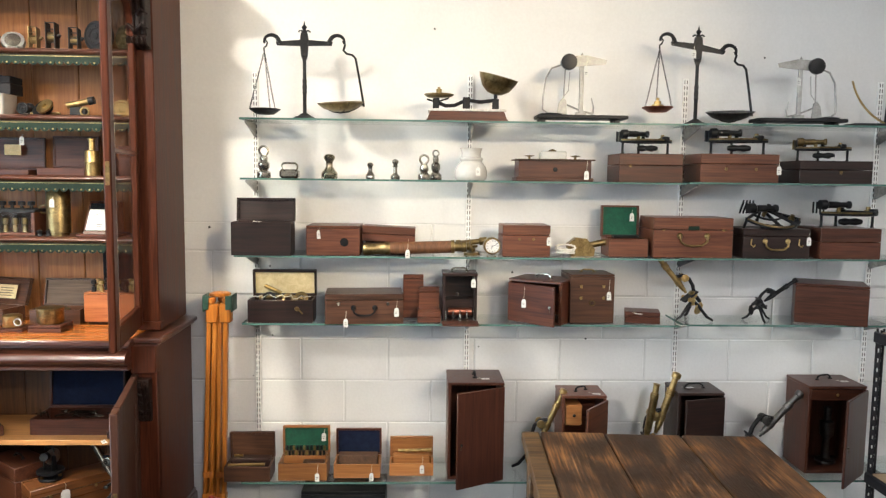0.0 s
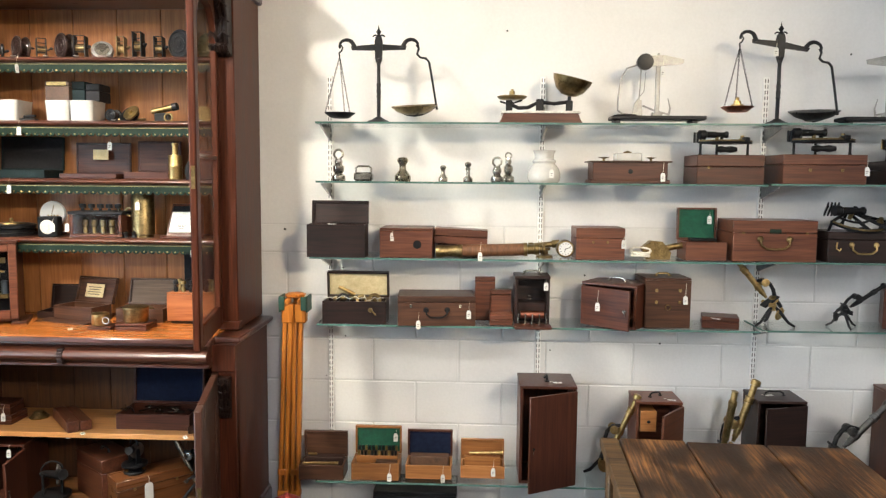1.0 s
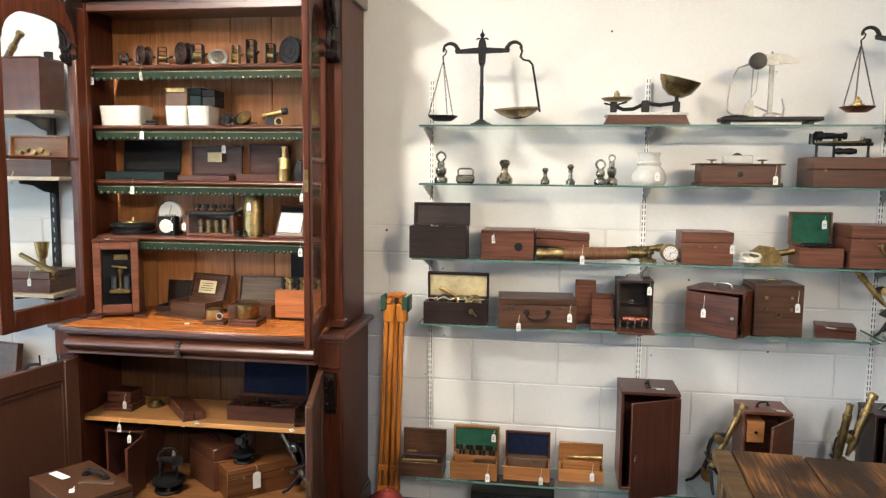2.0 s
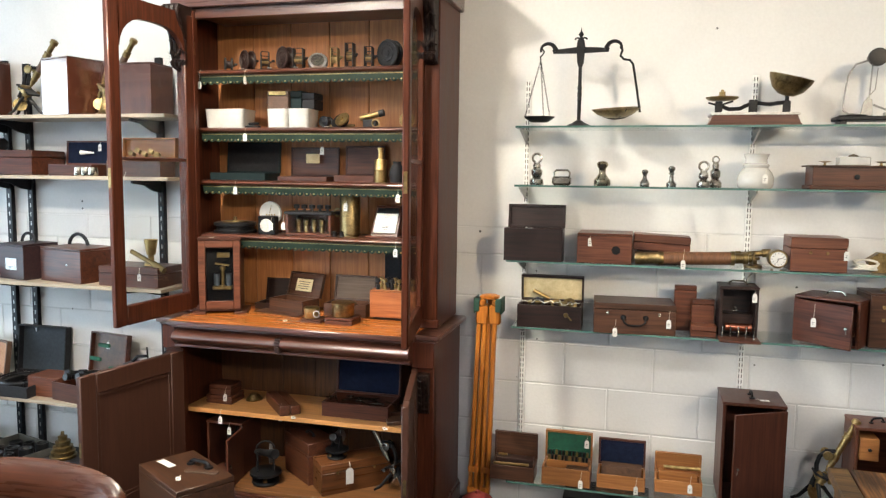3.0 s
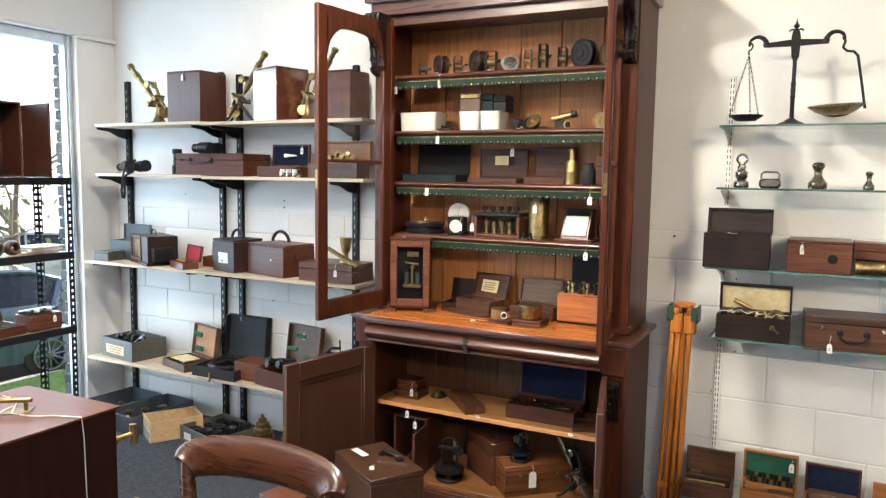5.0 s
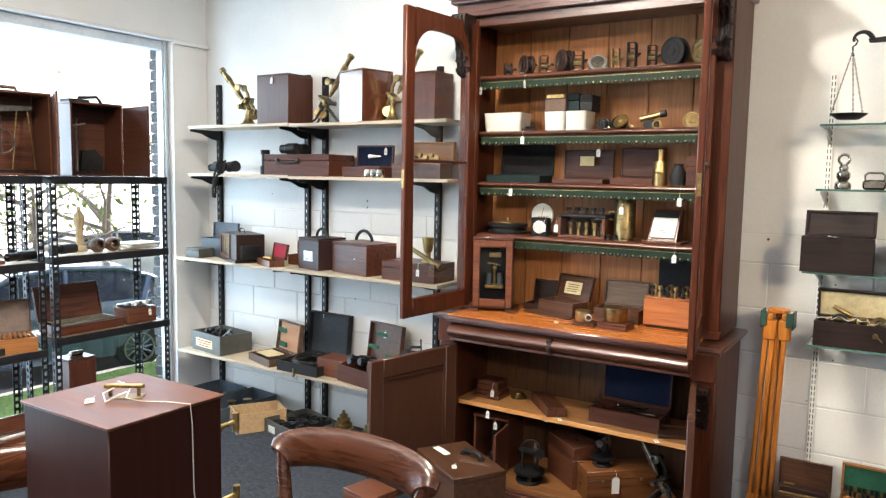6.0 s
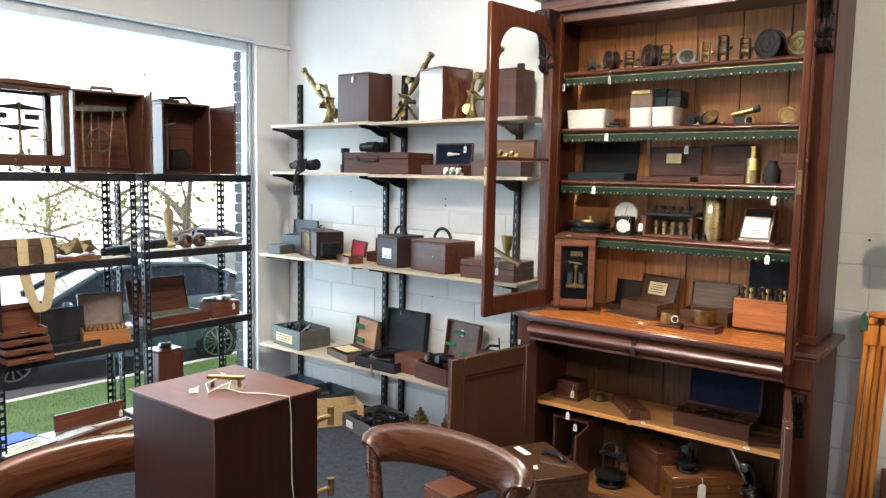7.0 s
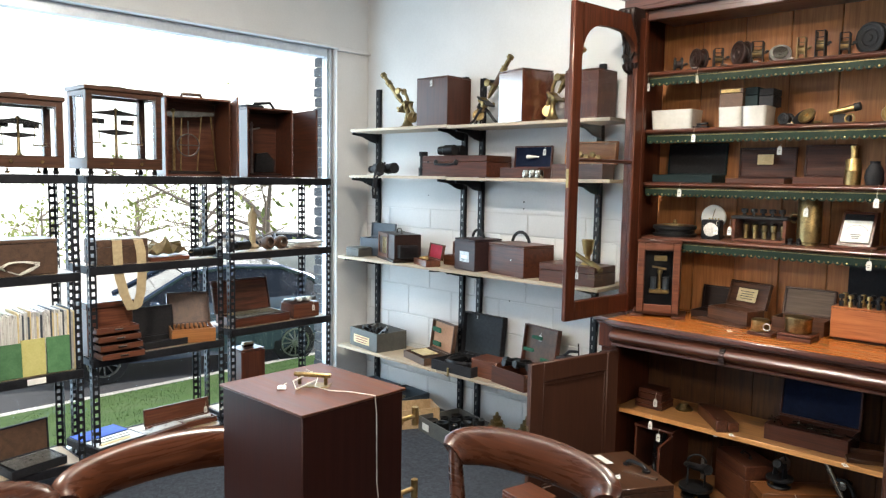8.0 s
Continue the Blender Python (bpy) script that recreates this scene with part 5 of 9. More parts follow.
    if mirror:
        b = B()
        lathe(b, [(0, -0.01 * s), (0.075 * s, -0.012 * s), (0.085 * s, -0.004 * s), (0.085 * s, 0.006 * s), (0.07 * s, 0.006 * s), (0, 0.003 * s)], 26, m @ T(0.06 * s, -0.01 * s, -0.21 * s, 50, 25))
        part("mirror", b, metal, th)
        b = B()
        tube(b, [(-0.01 * s, 0, -0.12 * s), (-0.005 * s, 0, -0.2 * s), (0.05 * s, 0, -0.225 * s)], 0.016 * s, 7, m)
        part("mirror_arm", b, metal, th)
    return th


def reel(x, y, z, rz, r, w, mat, label, style="drum", foot=True):
    """Fishing reel or drum, axle along local x."""
    th = thing("fishing_reel", label, "reel", x, y, z, rz, "old reels")
    if style == "drum":
        for s in (-1, 1):
            b = B()
            lathe(b, [(0, -0.006), (r * 0.2, -0.006), (r * 0.24, -0.002), (r * 0.45, -0.001), (r * 0.5, -0.004), (r * 0.56, -0.004), (r * 0.6, -0.001), (r * 0.82, -0.002), (r * 0.86, -0.005), (r * 0.96, -0.004), (r, -0.001), (r, 0.004), (r * 0.86, 0.006), (r * 0.8, 0.003), (r * 0.5, 0.002), (r * 0.3, 0.006), (0, 0.006)], 26, T(s * w / 2, 0, r + 0.004, 0, 90))
            for k in range(8):
                a = k * math.pi / 4
                disc(b, r * 0.07, 0.002, T(s * w / 2 + (0.0035 if s > 0 else -0.0055), r * 0.6 * math.cos(a), r + 0.004 + r * 0.6 * math.sin(a), 0, 90), 8)
            part("flange", b, mat, th)
        b = B()
        lathe(b, [(0, -w / 2), (r * 0.55, -w / 2), (r * 0.5, 0), (r * 0.55, w / 2), (0, w / 2)], 18, T(0, 0, r + 0.004, 0, 90))
        part("spool", b, DARKW, th)
    else:
        b = B()
        for s in (-1, 1):
            box(b, s * w / 2 - 0.002, s * w / 2 + 0.002, -r * 0.5, r * 0.5, 0.002, 2 * r, 0.001)
        part("frame", b, mat, th)
        for k in range(5):
            b = B()
            tube(b, [(-w / 2, -r * 0.3, 0.01 + 0.45 * r * k), (w / 2, -r * 0.3, 0.01 + 0.45 * r * k)], 0.002, 6)
            part("pillar", b, mat, th)
        b = B()
        lathe(b, [(0, -w / 2), (r * 0.42, -w / 2), (r * 0.35, 0), (r * 0.42, w / 2), (0, w / 2)], 16, T(0, 0.005, r, 0, 90))
        part("spool", b, OLDBRASS, th)
    b = B()
    tube(b, [(w / 2, 0, r), (w / 2 + 0.014, 0, r)], 0.003, 6)
    tube(b, [(w / 2 + 0.012, 0, r), (w / 2 + 0.012, -r * 0.5, r + 0.004)], 0.0025, 6)
    lathe(b, [(0, 0), (0.005, 0.001), (0.006, 0.008), (0.004, 0.014), (0, 0.015)], 10, T(w / 2 + 0.012, -r * 0.5, r + 0.004, 0, 90))
    part("crank", b, mat, th)
    if foot:
        b = B()
        box(b, -w * 0.45, w * 0.45, -0.008, 0.012, 0, 0.005, 0.001)
        part("reel_foot", b, OLDBRASS, th)
    return th


def sextant(x, y, z, rz, s, label, lean=0.0, trim=None):
    """Sextant resting on its legs: ladder frame with arc, index arm, shades, telescope and grip; lean tips it up."""
    trim = trim or BLACK
    th = thing("sextant", label, "sextant", x, y, z, rz)
    m = T(0, 0, 0, lean)
    h = 0.2 * s
    b = B()
    tube(b, arc(0, 0.1 * s, s * 0.5, -150, -30, 18, "xy", h), 0.03 * s, 8, m, None, 0.7)
    for a in (-150, -90, -30):
        tube(b, [(0, 0.14 * s, h), (s * 0.5 * math.cos(radians(a)), 0.1 * s + s * 0.5 * math.sin(radians(a)), h)], 0.024 * s, 7, m)
    tube(b, arc(0, 0.1 * s, s * 0.27, -150, -30, 10, "xy", h), 0.018 * s, 6, m)
    part("frame", b, BLACK, th)
    b = B()
    tube(b, arc(0, 0.1 * s, s * 0.515, -148, -32, 18, "xy", h + 0.022 * s), 0.014 * s, 6, m)
    part("graduated_arc", b, OLDBRASS, th, "brass graduated arc")
    for lx, ly in ((-0.4, -0.12), (0.4, -0.12), (0, 0.14)):
        b = B()
        lathe(b, [(0, 0), (0.03 * s, 0), (0.02 * s, 0.03 * s), (0.02 * s, h * 0.9), (0.03 * s, h), (0, h)], 10, m @ T(lx * s, ly * s, 0))
        part("leg", b, BLACK, th)
    b = B()
    lathe(b, [(0, 0), (0.035 * s, 0.01 * s), (0.055 * s, 0.08 * s), (0.04 * s, 0.16 * s), (0.055 * s, 0.25 * s), (0.035 * s, 0.35 * s), (0, 0.36 * s)], 14, m @ T(-0.18 * s, -0.2 * s, 0.09 * s, 0, 90))
    part("grip", b, BLACK, th, "turned ebonised grip")
    b = B()
    lathe(b, [(0, 0), (0.07 * s, 0), (0.075 * s, 0.09 * s), (0.05 * s, 0.12 * s), (0.05 * s, 0.28 * s), (0.04 * s, 0.3 * s), (0.04 * s, 0.42 * s), (0.058 * s, 0.44 * s), (0.058 * s, 0.47 * s), (0, 0.48 * s)], 18, m @ T(-0.4 * s, -0.06 * s, h + 0.13 * s, 0, 90))
    part("telescope", b, trim, th)
    b = B()
    tube(b, [(-0.1 * s, -0.06 * s, h), (-0.1 * s, -0.06 * s, h + 0.1 * s)], 0.03 * s, 8, m)
    part("telescope_collar", b, OLDBRASS, th)
    for k in range(4):
        b = B()
        box(b, -0.065 * s, 0.065 * s, -0.012 * s, 0.012 * s, 0, 0.17 * s, 0.002, m @ T(-0.42 * s + 0.055 * s * k, 0.06 * s, h, 0, 0, 55))
        part("shade_glass", b, BLACK if k % 2 else trim, th)
    for k in range(2):
        b = B()
        lathe(b, [(0, 0), (0.05 * s, 0), (0.05 * s, 0.04 * s), (0.03 * s, 0.045 * s), (0.03 * s, 0.09 * s), (0, 0.09 * s)], 16, m @ T(0.05 * s + 0.2 * s * k, 0.08 * s - 0.3 * s * k, h + 0.02 * s))
        part("drum", b, BLACK if k == 0 else OLDBRASS, th)
    b = B()
    tube(b, [(0.0, 0.14 * s, h + 0.03 * s), (0.25 * s, -0.34 * s, h + 0.03 * s)], 0.026 * s, 7, m, None, 0.5)
    box(b, -0.06 * s, 0.06 * s, -0.04 * s, 0.04 * s, -0.02 * s, 0.05 * s, 0.003, m @ T(0.25 * s, -0.34 * s, h + 0.03 * s, 0, 0, 28))
    part("index_arm", b, IRON, th)
    return th


def theodolite(x, y, z, s, label, rz=0.0):
    th = thing("theodolite", label, "instrument", x, y, z, rz)
    b = B()
    lathe(b, [(0, 0), (0.3 * s, 0), (0.32 * s, 0.04 * s), (0.3 * s, 0.08 * s), (0.12 * s, 0.1 * s), (0.12 * s, 0.2 * s), (0.36 * s, 0.22 * s), (0.36 * s, 0.28 * s), (0, 0.3 * s)], 26)
    part("base", b, BLACK, th)
    for sx in (-1, 1):
        b = B()
        plate(b, [(-0.09 * s, 0.28 * s), (0.09 * s, 0.28 * s), (0.035 * s, 0.72 * s), (-0.035 * s, 0.72 * s)], -0.02 * s, 0.02 * s, T(sx * 0.18 * s, 0, 0, 0, 0, 90))
        part("standard", b, BLACK, th)
    b = B()
    lathe(b, [(0, -0.03 * s), (0.22 * s, -0.03 * s), (0.23 * s, 0), (0.22 * s, 0.03 * s), (0, 0.03 * s)], 26, T(0.12 * s, 0, 0.68 * s, 0, 90))
    part("vertical_circle", b, STEEL, th)
    b = B()
    lathe(b, [(0, -0.4 * s), (0.06 * s, -0.4 * s), (0.06 * s, -0.3 * s), (0.08 * s, -0.28 * s), (0.08 * s, 0.2 * s), (0.11 * s, 0.24 * s), (0.11 * s, 0.42 * s), (0, 0.4 * s)], 18, T(0, 0, 0.7 * s, 78, 0, 35))
    part("telescope", b, IRON, th)
    b = B()
    tube(b, arc(0, 0.78 * s, 0.2 * s, 10, 170, 12), 0.022 * s, 7)
    part("carrying_arm", b, IRON, th)
    for a in (30, 150, 270):
        b = B()
        disc(b, 0.05 * s, 0.06 * s, T(0.26 * s * math.cos(radians(a)), 0.26 * s * math.sin(radians(a)), 0.1 * s), 12)
        part("foot_screw", b, OLDBRASS, th)
    return th


# ---- things on the glass shelves ----
# shelf 1: scales
def beam_scale(x, z, tilt, label, pan_mat, left_mat, height=0.385, weights=False):
    th = thing("beam_scale", label, "scale", x, 3.69, z)
    s = height / 0.40
    b = B()
    lathe(b, [(0, 0), (0.05, 0), (0.052, 0.006), (0.042, 0.012), (0.03, 0.016), (0.022, 0.022), (0.012, 0.028), (0, 0.03)], 8, T(0, 0, 0, 0, 0, 22.5))
    part("base", b, IRON, th, "eight-sided cast iron base")
    b = B()
    lathe(b, [(0, 0.02), (0.008, 0.02), (0.008, 0.11), (0.011, 0.115), (0.008, 0.12), (0.01, 0.14), (0.008, 0.15), (0.01, 0.165), (0.0075, 0.175), (0.0075, 0.27 * s), (0.014, 0.275 * s), (0.012, 0.285 * s), (0.0, 0.29 * s)], 14)
    part("column", b, IRON, th)
    H = 0.335 * s
    m = T(0, 0, H, 0, tilt)
    b = B()
    plate(b, [(-0.006, -0.075), (0.006, -0.075), (0.014, -0.05), (0.017, 0.0), (0.017, 0.02), (0.013, 0.042), (-0.013, 0.042), (-0.017, 0.02), (-0.017, 0.0), (-0.014, -0.05)], -0.009, 0.009, T(0, 0, H))
    lathe(b, [(0, 0.04), (0.012, 0.045), (0.006, 0.055), (0.012, 0.065), (0.004, 0.075), (0.0, 0.095)], 10, T(0, 0, H))
    for sx in (-1, 1):
        tube(b, arc(sx * 0.015, 0.04, 0.011, 90 - sx * 70, 90 + sx * 90, 7), 0.0034, 6, T(0, 0, H))
    part("yoke", b, IRON, th)
    b = B()
    plate(b, [(-0.115, -0.011), (-0.02, -0.013), (0.02, -0.013), (0.115, -0.011), (0.12, 0.004), (0.02, 0.012), (-0.02, 0.012), (-0.12, 0.004)], -0.006, 0.006, m)
    for sx in (-1, 1):
        ring = [(0.104 + 0.001 * k, 0, -0.004 + 0.006 * k) for k in range(3)] + [(0.139 + 0.03 * math.cos(radians(a)), 0, 0.006 + 0.026 * math.sin(radians(a))) for a in range(160, -21, -18)]
        tube(b, [(sx * p[0], 0, p[2]) for p in ring], 0.0105, 8, m, 0.005)
    part("beam", b, IRON, th)
    hl = m @ Vector((-0.167, 0, -0.002))
    hr = m @ Vector((0.167, 0, -0.002))
    b = B()
    tube(b, [hl + Vector((0.004, 0, 0.012)), hl + Vector((0.012, 0, 0.002)), hl + Vector((0.006, 0, -0.012)), hl + Vector((-0.004, 0, -0.02)), hl + Vector((-0.002, 0, -0.035))], 0.0035, 7)
    part("hook", b, IRON, th)
    pz = 0.012 if not weights else 0.045
    top = hl + Vector((-0.002, 0, -0.035))
    pr = 0.064
    pc = Vector((top.x, 0.0, pz + 0.02))
    for a in (200, 320, 80):
        e = pc + Vector((pr * math.cos(radians(a)), pr * math.sin(radians(a)) * 0.9, 0.012))
        b = B()
        n = 26
        for k in range(n):
            p, q = top + (e - top) * (k / n), top + (e - top) * ((k + 1.15) / n)
            o = Vector((0.0022, 0.0, 0)) if k % 2 else Vector((0, 0.0022, 0))
            tube(b, [p - o, q - o], 0.0013, 4)
            tube(b, [p + o, q + o], 0.0013, 4)
        part("chain", b, IRON, th)
    b = B()
    lathe(b, [(0, -0.012), (pr * 0.6, -0.01), (pr, 0.008), (pr + 0.003, 0.012), (pr - 0.002, 0.012), (pr * 0.58, -0.006), (0, -0.008)], 26, T(pc.x, pc.y, pc.z))
    part("hanging_pan", b, left_mat, th, "round hanging pan")
    if weights:
        b = B()
        lathe(b, [(0, 0), (0.04, 0), (0.042, 0.008), (0.034, 0.01), (0.034, 0.018), (0.026, 0.02), (0.026, 0.028), (0.016, 0.03), (0.014, 0.044), (0.006, 0.046), (0.008, 0.056), (0, 0.06)], 20, T(pc.x, pc.y, pc.z - 0.006))
        part("weight_stack", b, BRASS, th, "stacked brass weights")
    b = B()
    tube(b, [hr + Vector((-0.004, 0, 0.012)), hr + Vector((0.005, 0, -0.004)), hr + Vector((-0.002, 0, -0.028)), hr + Vector((0.012, 0, -0.042)), hr + Vector((0.036, 0, -0.046)), hr + Vector((0.05, 0, -0.062)), hr + Vector((0.066, 0, -0.15)), hr + Vector((0.085, 0, -0.262))], 0.0052, 8)
    part("pan_bracket", b, IRON, th, "bent iron arm")
    lo = hr + Vector((0.085, 0, -0.262))
    b = B()
    R = 0.1
    lathe(b, [(0, -0.03), (R * 0.4, -0.026), (R * 0.75, -0.013), (R, 0.008), (R + 0.003, 0.011), (R - 0.003, 0.01), (R * 0.72, -0.009), (R * 0.4, -0.021), (0, -0.025)], 30, T(lo.x - 0.097, 0, lo.z + 0.006, 8, -3))
    part("scoop_pan", b, pan_mat, th, "shallow dished brass pan")
    for a in (25, 115):
        b = B()
        tube(b, [(R * u, 0, -0.034 + 0.04 * u * u) for u in (-1, -0.7, -0.35, 0, 0.35, 0.7, 1)], 0.0035, 6, T(lo.x - 0.097, 0, lo.z + 0.006, 8, -3, a))
        part("pan_strap", b, IRON, th, "iron strap under the pan")
    return th


beam_scale(-0.155, G[0], -0.5, "black iron beam scale with brass pan and chains", OLDBRASS, IRON)
beam_scale(1.535, G[0], 9, "black iron beam scale holding brass weights", DULLSTEEL, COPPER, 0.4, True)
tag(1.505, 3.66, G[0] + 0.33, 0, 0.012)

cs = thing("counter_scale", "iron counter scale with brass bowl on mahogany base", "scale", 0.536, 3.68, G[0])
b = B()
box(b, -0.172, 0.172, -0.075, 0.075, 0, 0.008, 0.002)
plate(b, [(-0.168, 0.008), (0.168, 0.008), (0.155, 0.04), (-0.155, 0.04)], -0.07, 0.07)
part("plinth", b, REDW, cs)
b = B()
box(b, -0.165, 0.165, -0.075, 0.075, 0.04, 0.05, 0.003)
part("marble_slab", b, MARBLE, cs)
b = B()
box(b, -0.016, 0.016, -0.012, 0.012, 0.05, 0.105, 0.003)
tube(b, [(-0.13, 0, 0.085), (-0.09, 0, 0.068), (-0.05, 0, 0.07), (0.0, 0, 0.094), (0.06, 0, 0.086), (0.12, 0, 0.094)], 0.008, 8)
for sx in (-0.13, 0.125):
    box(b, sx - 0.014, sx + 0.014, -0.01, 0.01, 0.055, 0.1, 0.003)
tube(b, [(-0.17, 0, 0.095), (-0.13, 0, 0.083), (-0.075, 0, 0.1)], 0.004, 6)
tube(b, [(0.125, 0, 0.09), (0.125, 0, 0.12)], 0.008, 8)
part("iron_beam", b, IRON, cs)
b = B()
lathe(b, [(0, 0), (0.05, 0.002), (0.063, 0.01), (0.064, 0.014), (0.05, 0.007), (0, 0.005)], 26, T(-0.118, 0, 0.102))
lathe(b, [(0.018, 0.006), (0.018, 0.02), (0.012, 0.022), (0.012, 0.036), (0.006, 0.037), (0.006, 0.044), (0, 0.046)], 16, T(-0.118, 0, 0.102))
part("weight_pan", b, OLDBRASS, cs)
b = B()
lathe(b, [(0.0, -0.0), (0.03, 0.004), (0.06, 0.025), (0.08, 0.06), (0.085, 0.078), (0.081, 0.078), (0.06, 0.032), (0.03, 0.01), (0, 0.007)], 30, T(0.118, 0, 0.118, 6, 14))
part("brass_bowl", b, OLDBRASS, cs, "large tarnished brass bowl")


def letter_scale(x, mir, label):
    th = thing("letter_scale", label, "scale", x, 3.68, G[0])
    k = -1 if mir else 1
    b = B()
    box(b, -0.195, 0.195, -0.055, 0.055, 0.018, 0.034, 0.004)
    for sx in (-0.17, 0.15):
        box(b, sx - 0.012, sx + 0.012, -0.04, 0.04, 0, 0.018, 0.003)
    part("base", b, IRON, th)
    b = B()
    lathe(b, [(0, 0), (0.045, 0), (0.05, 0.006), (0, 0.01)], 20, T(-0.13 * k, 0, 0.034))
    part("platform", b, IRON, th)
    b = B()
    box(b, -0.009, 0.009, -0.007, 0.007, 0.034, 0.275, 0.002)
    box(b, -0.022, 0.022, -0.012, 0.012, 0.034, 0.05, 0.002)
    lathe(b, [(0, 0.275), (0.008, 0.28), (0.005, 0.295), (0, 0.302)], 10)
    part("column", b, SCALESTEEL, th)
    b = B()
    plate(b, [(-0.095 * k, 0.262), (-0.04 * k, 0.285), (0.02 * k, 0.288), (0.105 * k, 0.27), (0.1 * k, 0.252), (0.05 * k, 0.247), (-0.04 * k, 0.24), (-0.095 * k, 0.25)][::k], -0.014, -0.008)
    part("beam_plate", b, SCALESTEEL, th)
    b = B()
    lathe(b, [(0, -0.014), (0.03, -0.014), (0.034, -0.008), (0.034, 0.008), (0, 0.012)], 26, T(-0.06 * k, -0.022, 0.258, 90))
    part("drum", b, BLACK, th, "black drum counterweight")
    b = B()
    tube(b, [(-0.085 * k, 0, 0.25), (-0.13 * k, 0, 0.235), (-0.155 * k, 0, 0.19), (-0.165 * k, 0, 0.1), (-0.165 * k, 0, 0.06), (-0.145 * k, 0, 0.045), (-0.09 * k, 0, 0.04)], 0.004, 7)
    part("frame_rod", b, SCALESTEEL, th)
    b = B()
    tube(b, [(-0.07 * k, 0.004, 0.24), (-0.075 * k, 0.004, 0.1), (-0.1 * k, 0.004, 0.05)], 0.003, 6)
    tube(b, [(-0.05 * k, 0.006, 0.22), (-0.055 * k, 0.006, 0.14), (-0.085 * k, 0.006, 0.1)], 0.0018, 6)
    plate(b, [(-0.105 * k, 0.034), (-0.06 * k, 0.034), (-0.065 * k, 0.1), (-0.08 * k, 0.11), (-0.095 * k, 0.09)][::k], -0.004, 0.004)
    tube(b, [(-0.06 * k, 0, 0.08), (0.0, 0, 0.055), (0.05 * k, 0, 0.044)], 0.004, 6)
    tube(b, [(0.05 * k, 0, 0.035), (0.055 * k, 0, 0.07), (0.045 * k, 0, 0.11)], 0.005, 6, None, 0.002)
    part("linkage", b, SCALESTEEL, th)
    return th


letter_scale(1.03, False, "steel letter scale on a black iron base")
letter_scale(1.985, True, "steel letter scale with black dial on iron base")
tag(1.045, 3.665, G[0] + 0.262, 0, 0.03)
tag(1.97, 3.665, G[0] + 0.24, 0, 0.03)
ah = thing("sector_scale", "large brass quadrant arc scale on iron base", "scale", 2.33, 3.69, G[0] + 0.004)
b = B()
tube(b, arc(0.16, 0.27, 0.275, 195, 285, 16), 0.008, 8, None, None, 0.5)
part("quadrant_arc", b, BRASS, ah)
b = B()
box(b, -0.11, 0.22, -0.05, 0.05, 0, 0.014, 0.004)
tube(b, [(0.05, 0, 0.01), (0.07, 0, 0.26)], 0.006, 7)
part("stand", b, IRON, ah)

# shelf 2: weights, jar and instrument boxes
BELL = [(0, 0), (0.022, 0), (0.024, 0.004), (0.024, 0.016), (0.017, 0.024), (0.01, 0.034), (0.0105, 0.048), (0.016, 0.056), (0.017, 0.062), (0.012, 0.068), (0, 0.07)]
def scaled(p, k, kz=None):
    return [(r * k, z_ * (kz or k)) for r, z_ in p]


turned("bell_weight", "nickel-plated bell weight with ring handle", scaled([(0, 0), (0.025, 0), (0.027, 0.005), (0.026, 0.018), (0.016, 0.026), (0.022, 0.036), (0.022, 0.05), (0.014, 0.058), (0.016, 0.066), (0.012, 0.075), (0, 0.078)], 1.12, 1.25), NICKEL, -0.325, 3.66, G[1], group="old weights", ring=(0.115, 0.019))
hw_ = thing("bar_weight", "nickel-plated oblong weight with loop handle", "weight", -0.218, 3.67, G[1], 0, "old weights")
b = B()
box(b, -0.04, 0.04, -0.026, 0.026, 0, 0.038, 0.008)
part("body", b, NICKEL, hw_)
b = B()
tube(b, [(-0.032, 0, 0.036), (-0.034, 0, 0.055), (-0.024, 0, 0.064), (0.024, 0, 0.064), (0.034, 0, 0.055), (0.032, 0, 0.036)], 0.0042, 8)
part("loop_handle", b, NICKEL, hw_)
turned("bell_weight", "polished bell-shaped shop weight", scaled(BELL, 1.45, 1.5), surface("worn_nickel_brass", (0.26, 0.22, 0.15), (0.5, 0.44, 0.32), (40, 40, 40), 0.24, 1.0, 0.04), -0.047, 3.66, G[1], group="old weights")
turned("bell_weight", "small polished bell-shaped shop weight", scaled(BELL, 0.82, 1.02), NICKEL, 0.127, 3.66, G[1], group="old weights")
turned("bell_weight", "small nickel bell weight with round knob", scaled([(0, 0), (0.022, 0), (0.023, 0.014), (0.01, 0.026), (0.009, 0.05), (0.014, 0.054), (0.009, 0.06), (0.016, 0.07), (0.016, 0.078), (0.008, 0.084), (0, 0.085)], 0.9, 1.02), NICKEL, 0.234, 3.66, G[1], group="old weights")
turned("bell_weight", "nickel-plated bell weight with ring handle", scaled([(0, 0), (0.025, 0), (0.027, 0.005), (0.026, 0.018), (0.014, 0.026), (0.02, 0.036), (0.018, 0.046), (0.012, 0.056), (0, 0.058)], 1.0, 1.2), NICKEL, 0.357, 3.63, G[1], group="old weights", ring=(0.086, 0.018))
turned("bell_weight", "tall nickel-plated weight with ring handle", scaled([(0, 0), (0.025, 0), (0.027, 0.005), (0.026, 0.018), (0.014, 0.03), (0.02, 0.042), (0.02, 0.058), (0.012, 0.066), (0.014, 0.078), (0.01, 0.09), (0, 0.092)], 1.0, 1.15), NICKEL, 0.408, 3.7, G[1], group="old weights", ring=(0.114, 0.013))
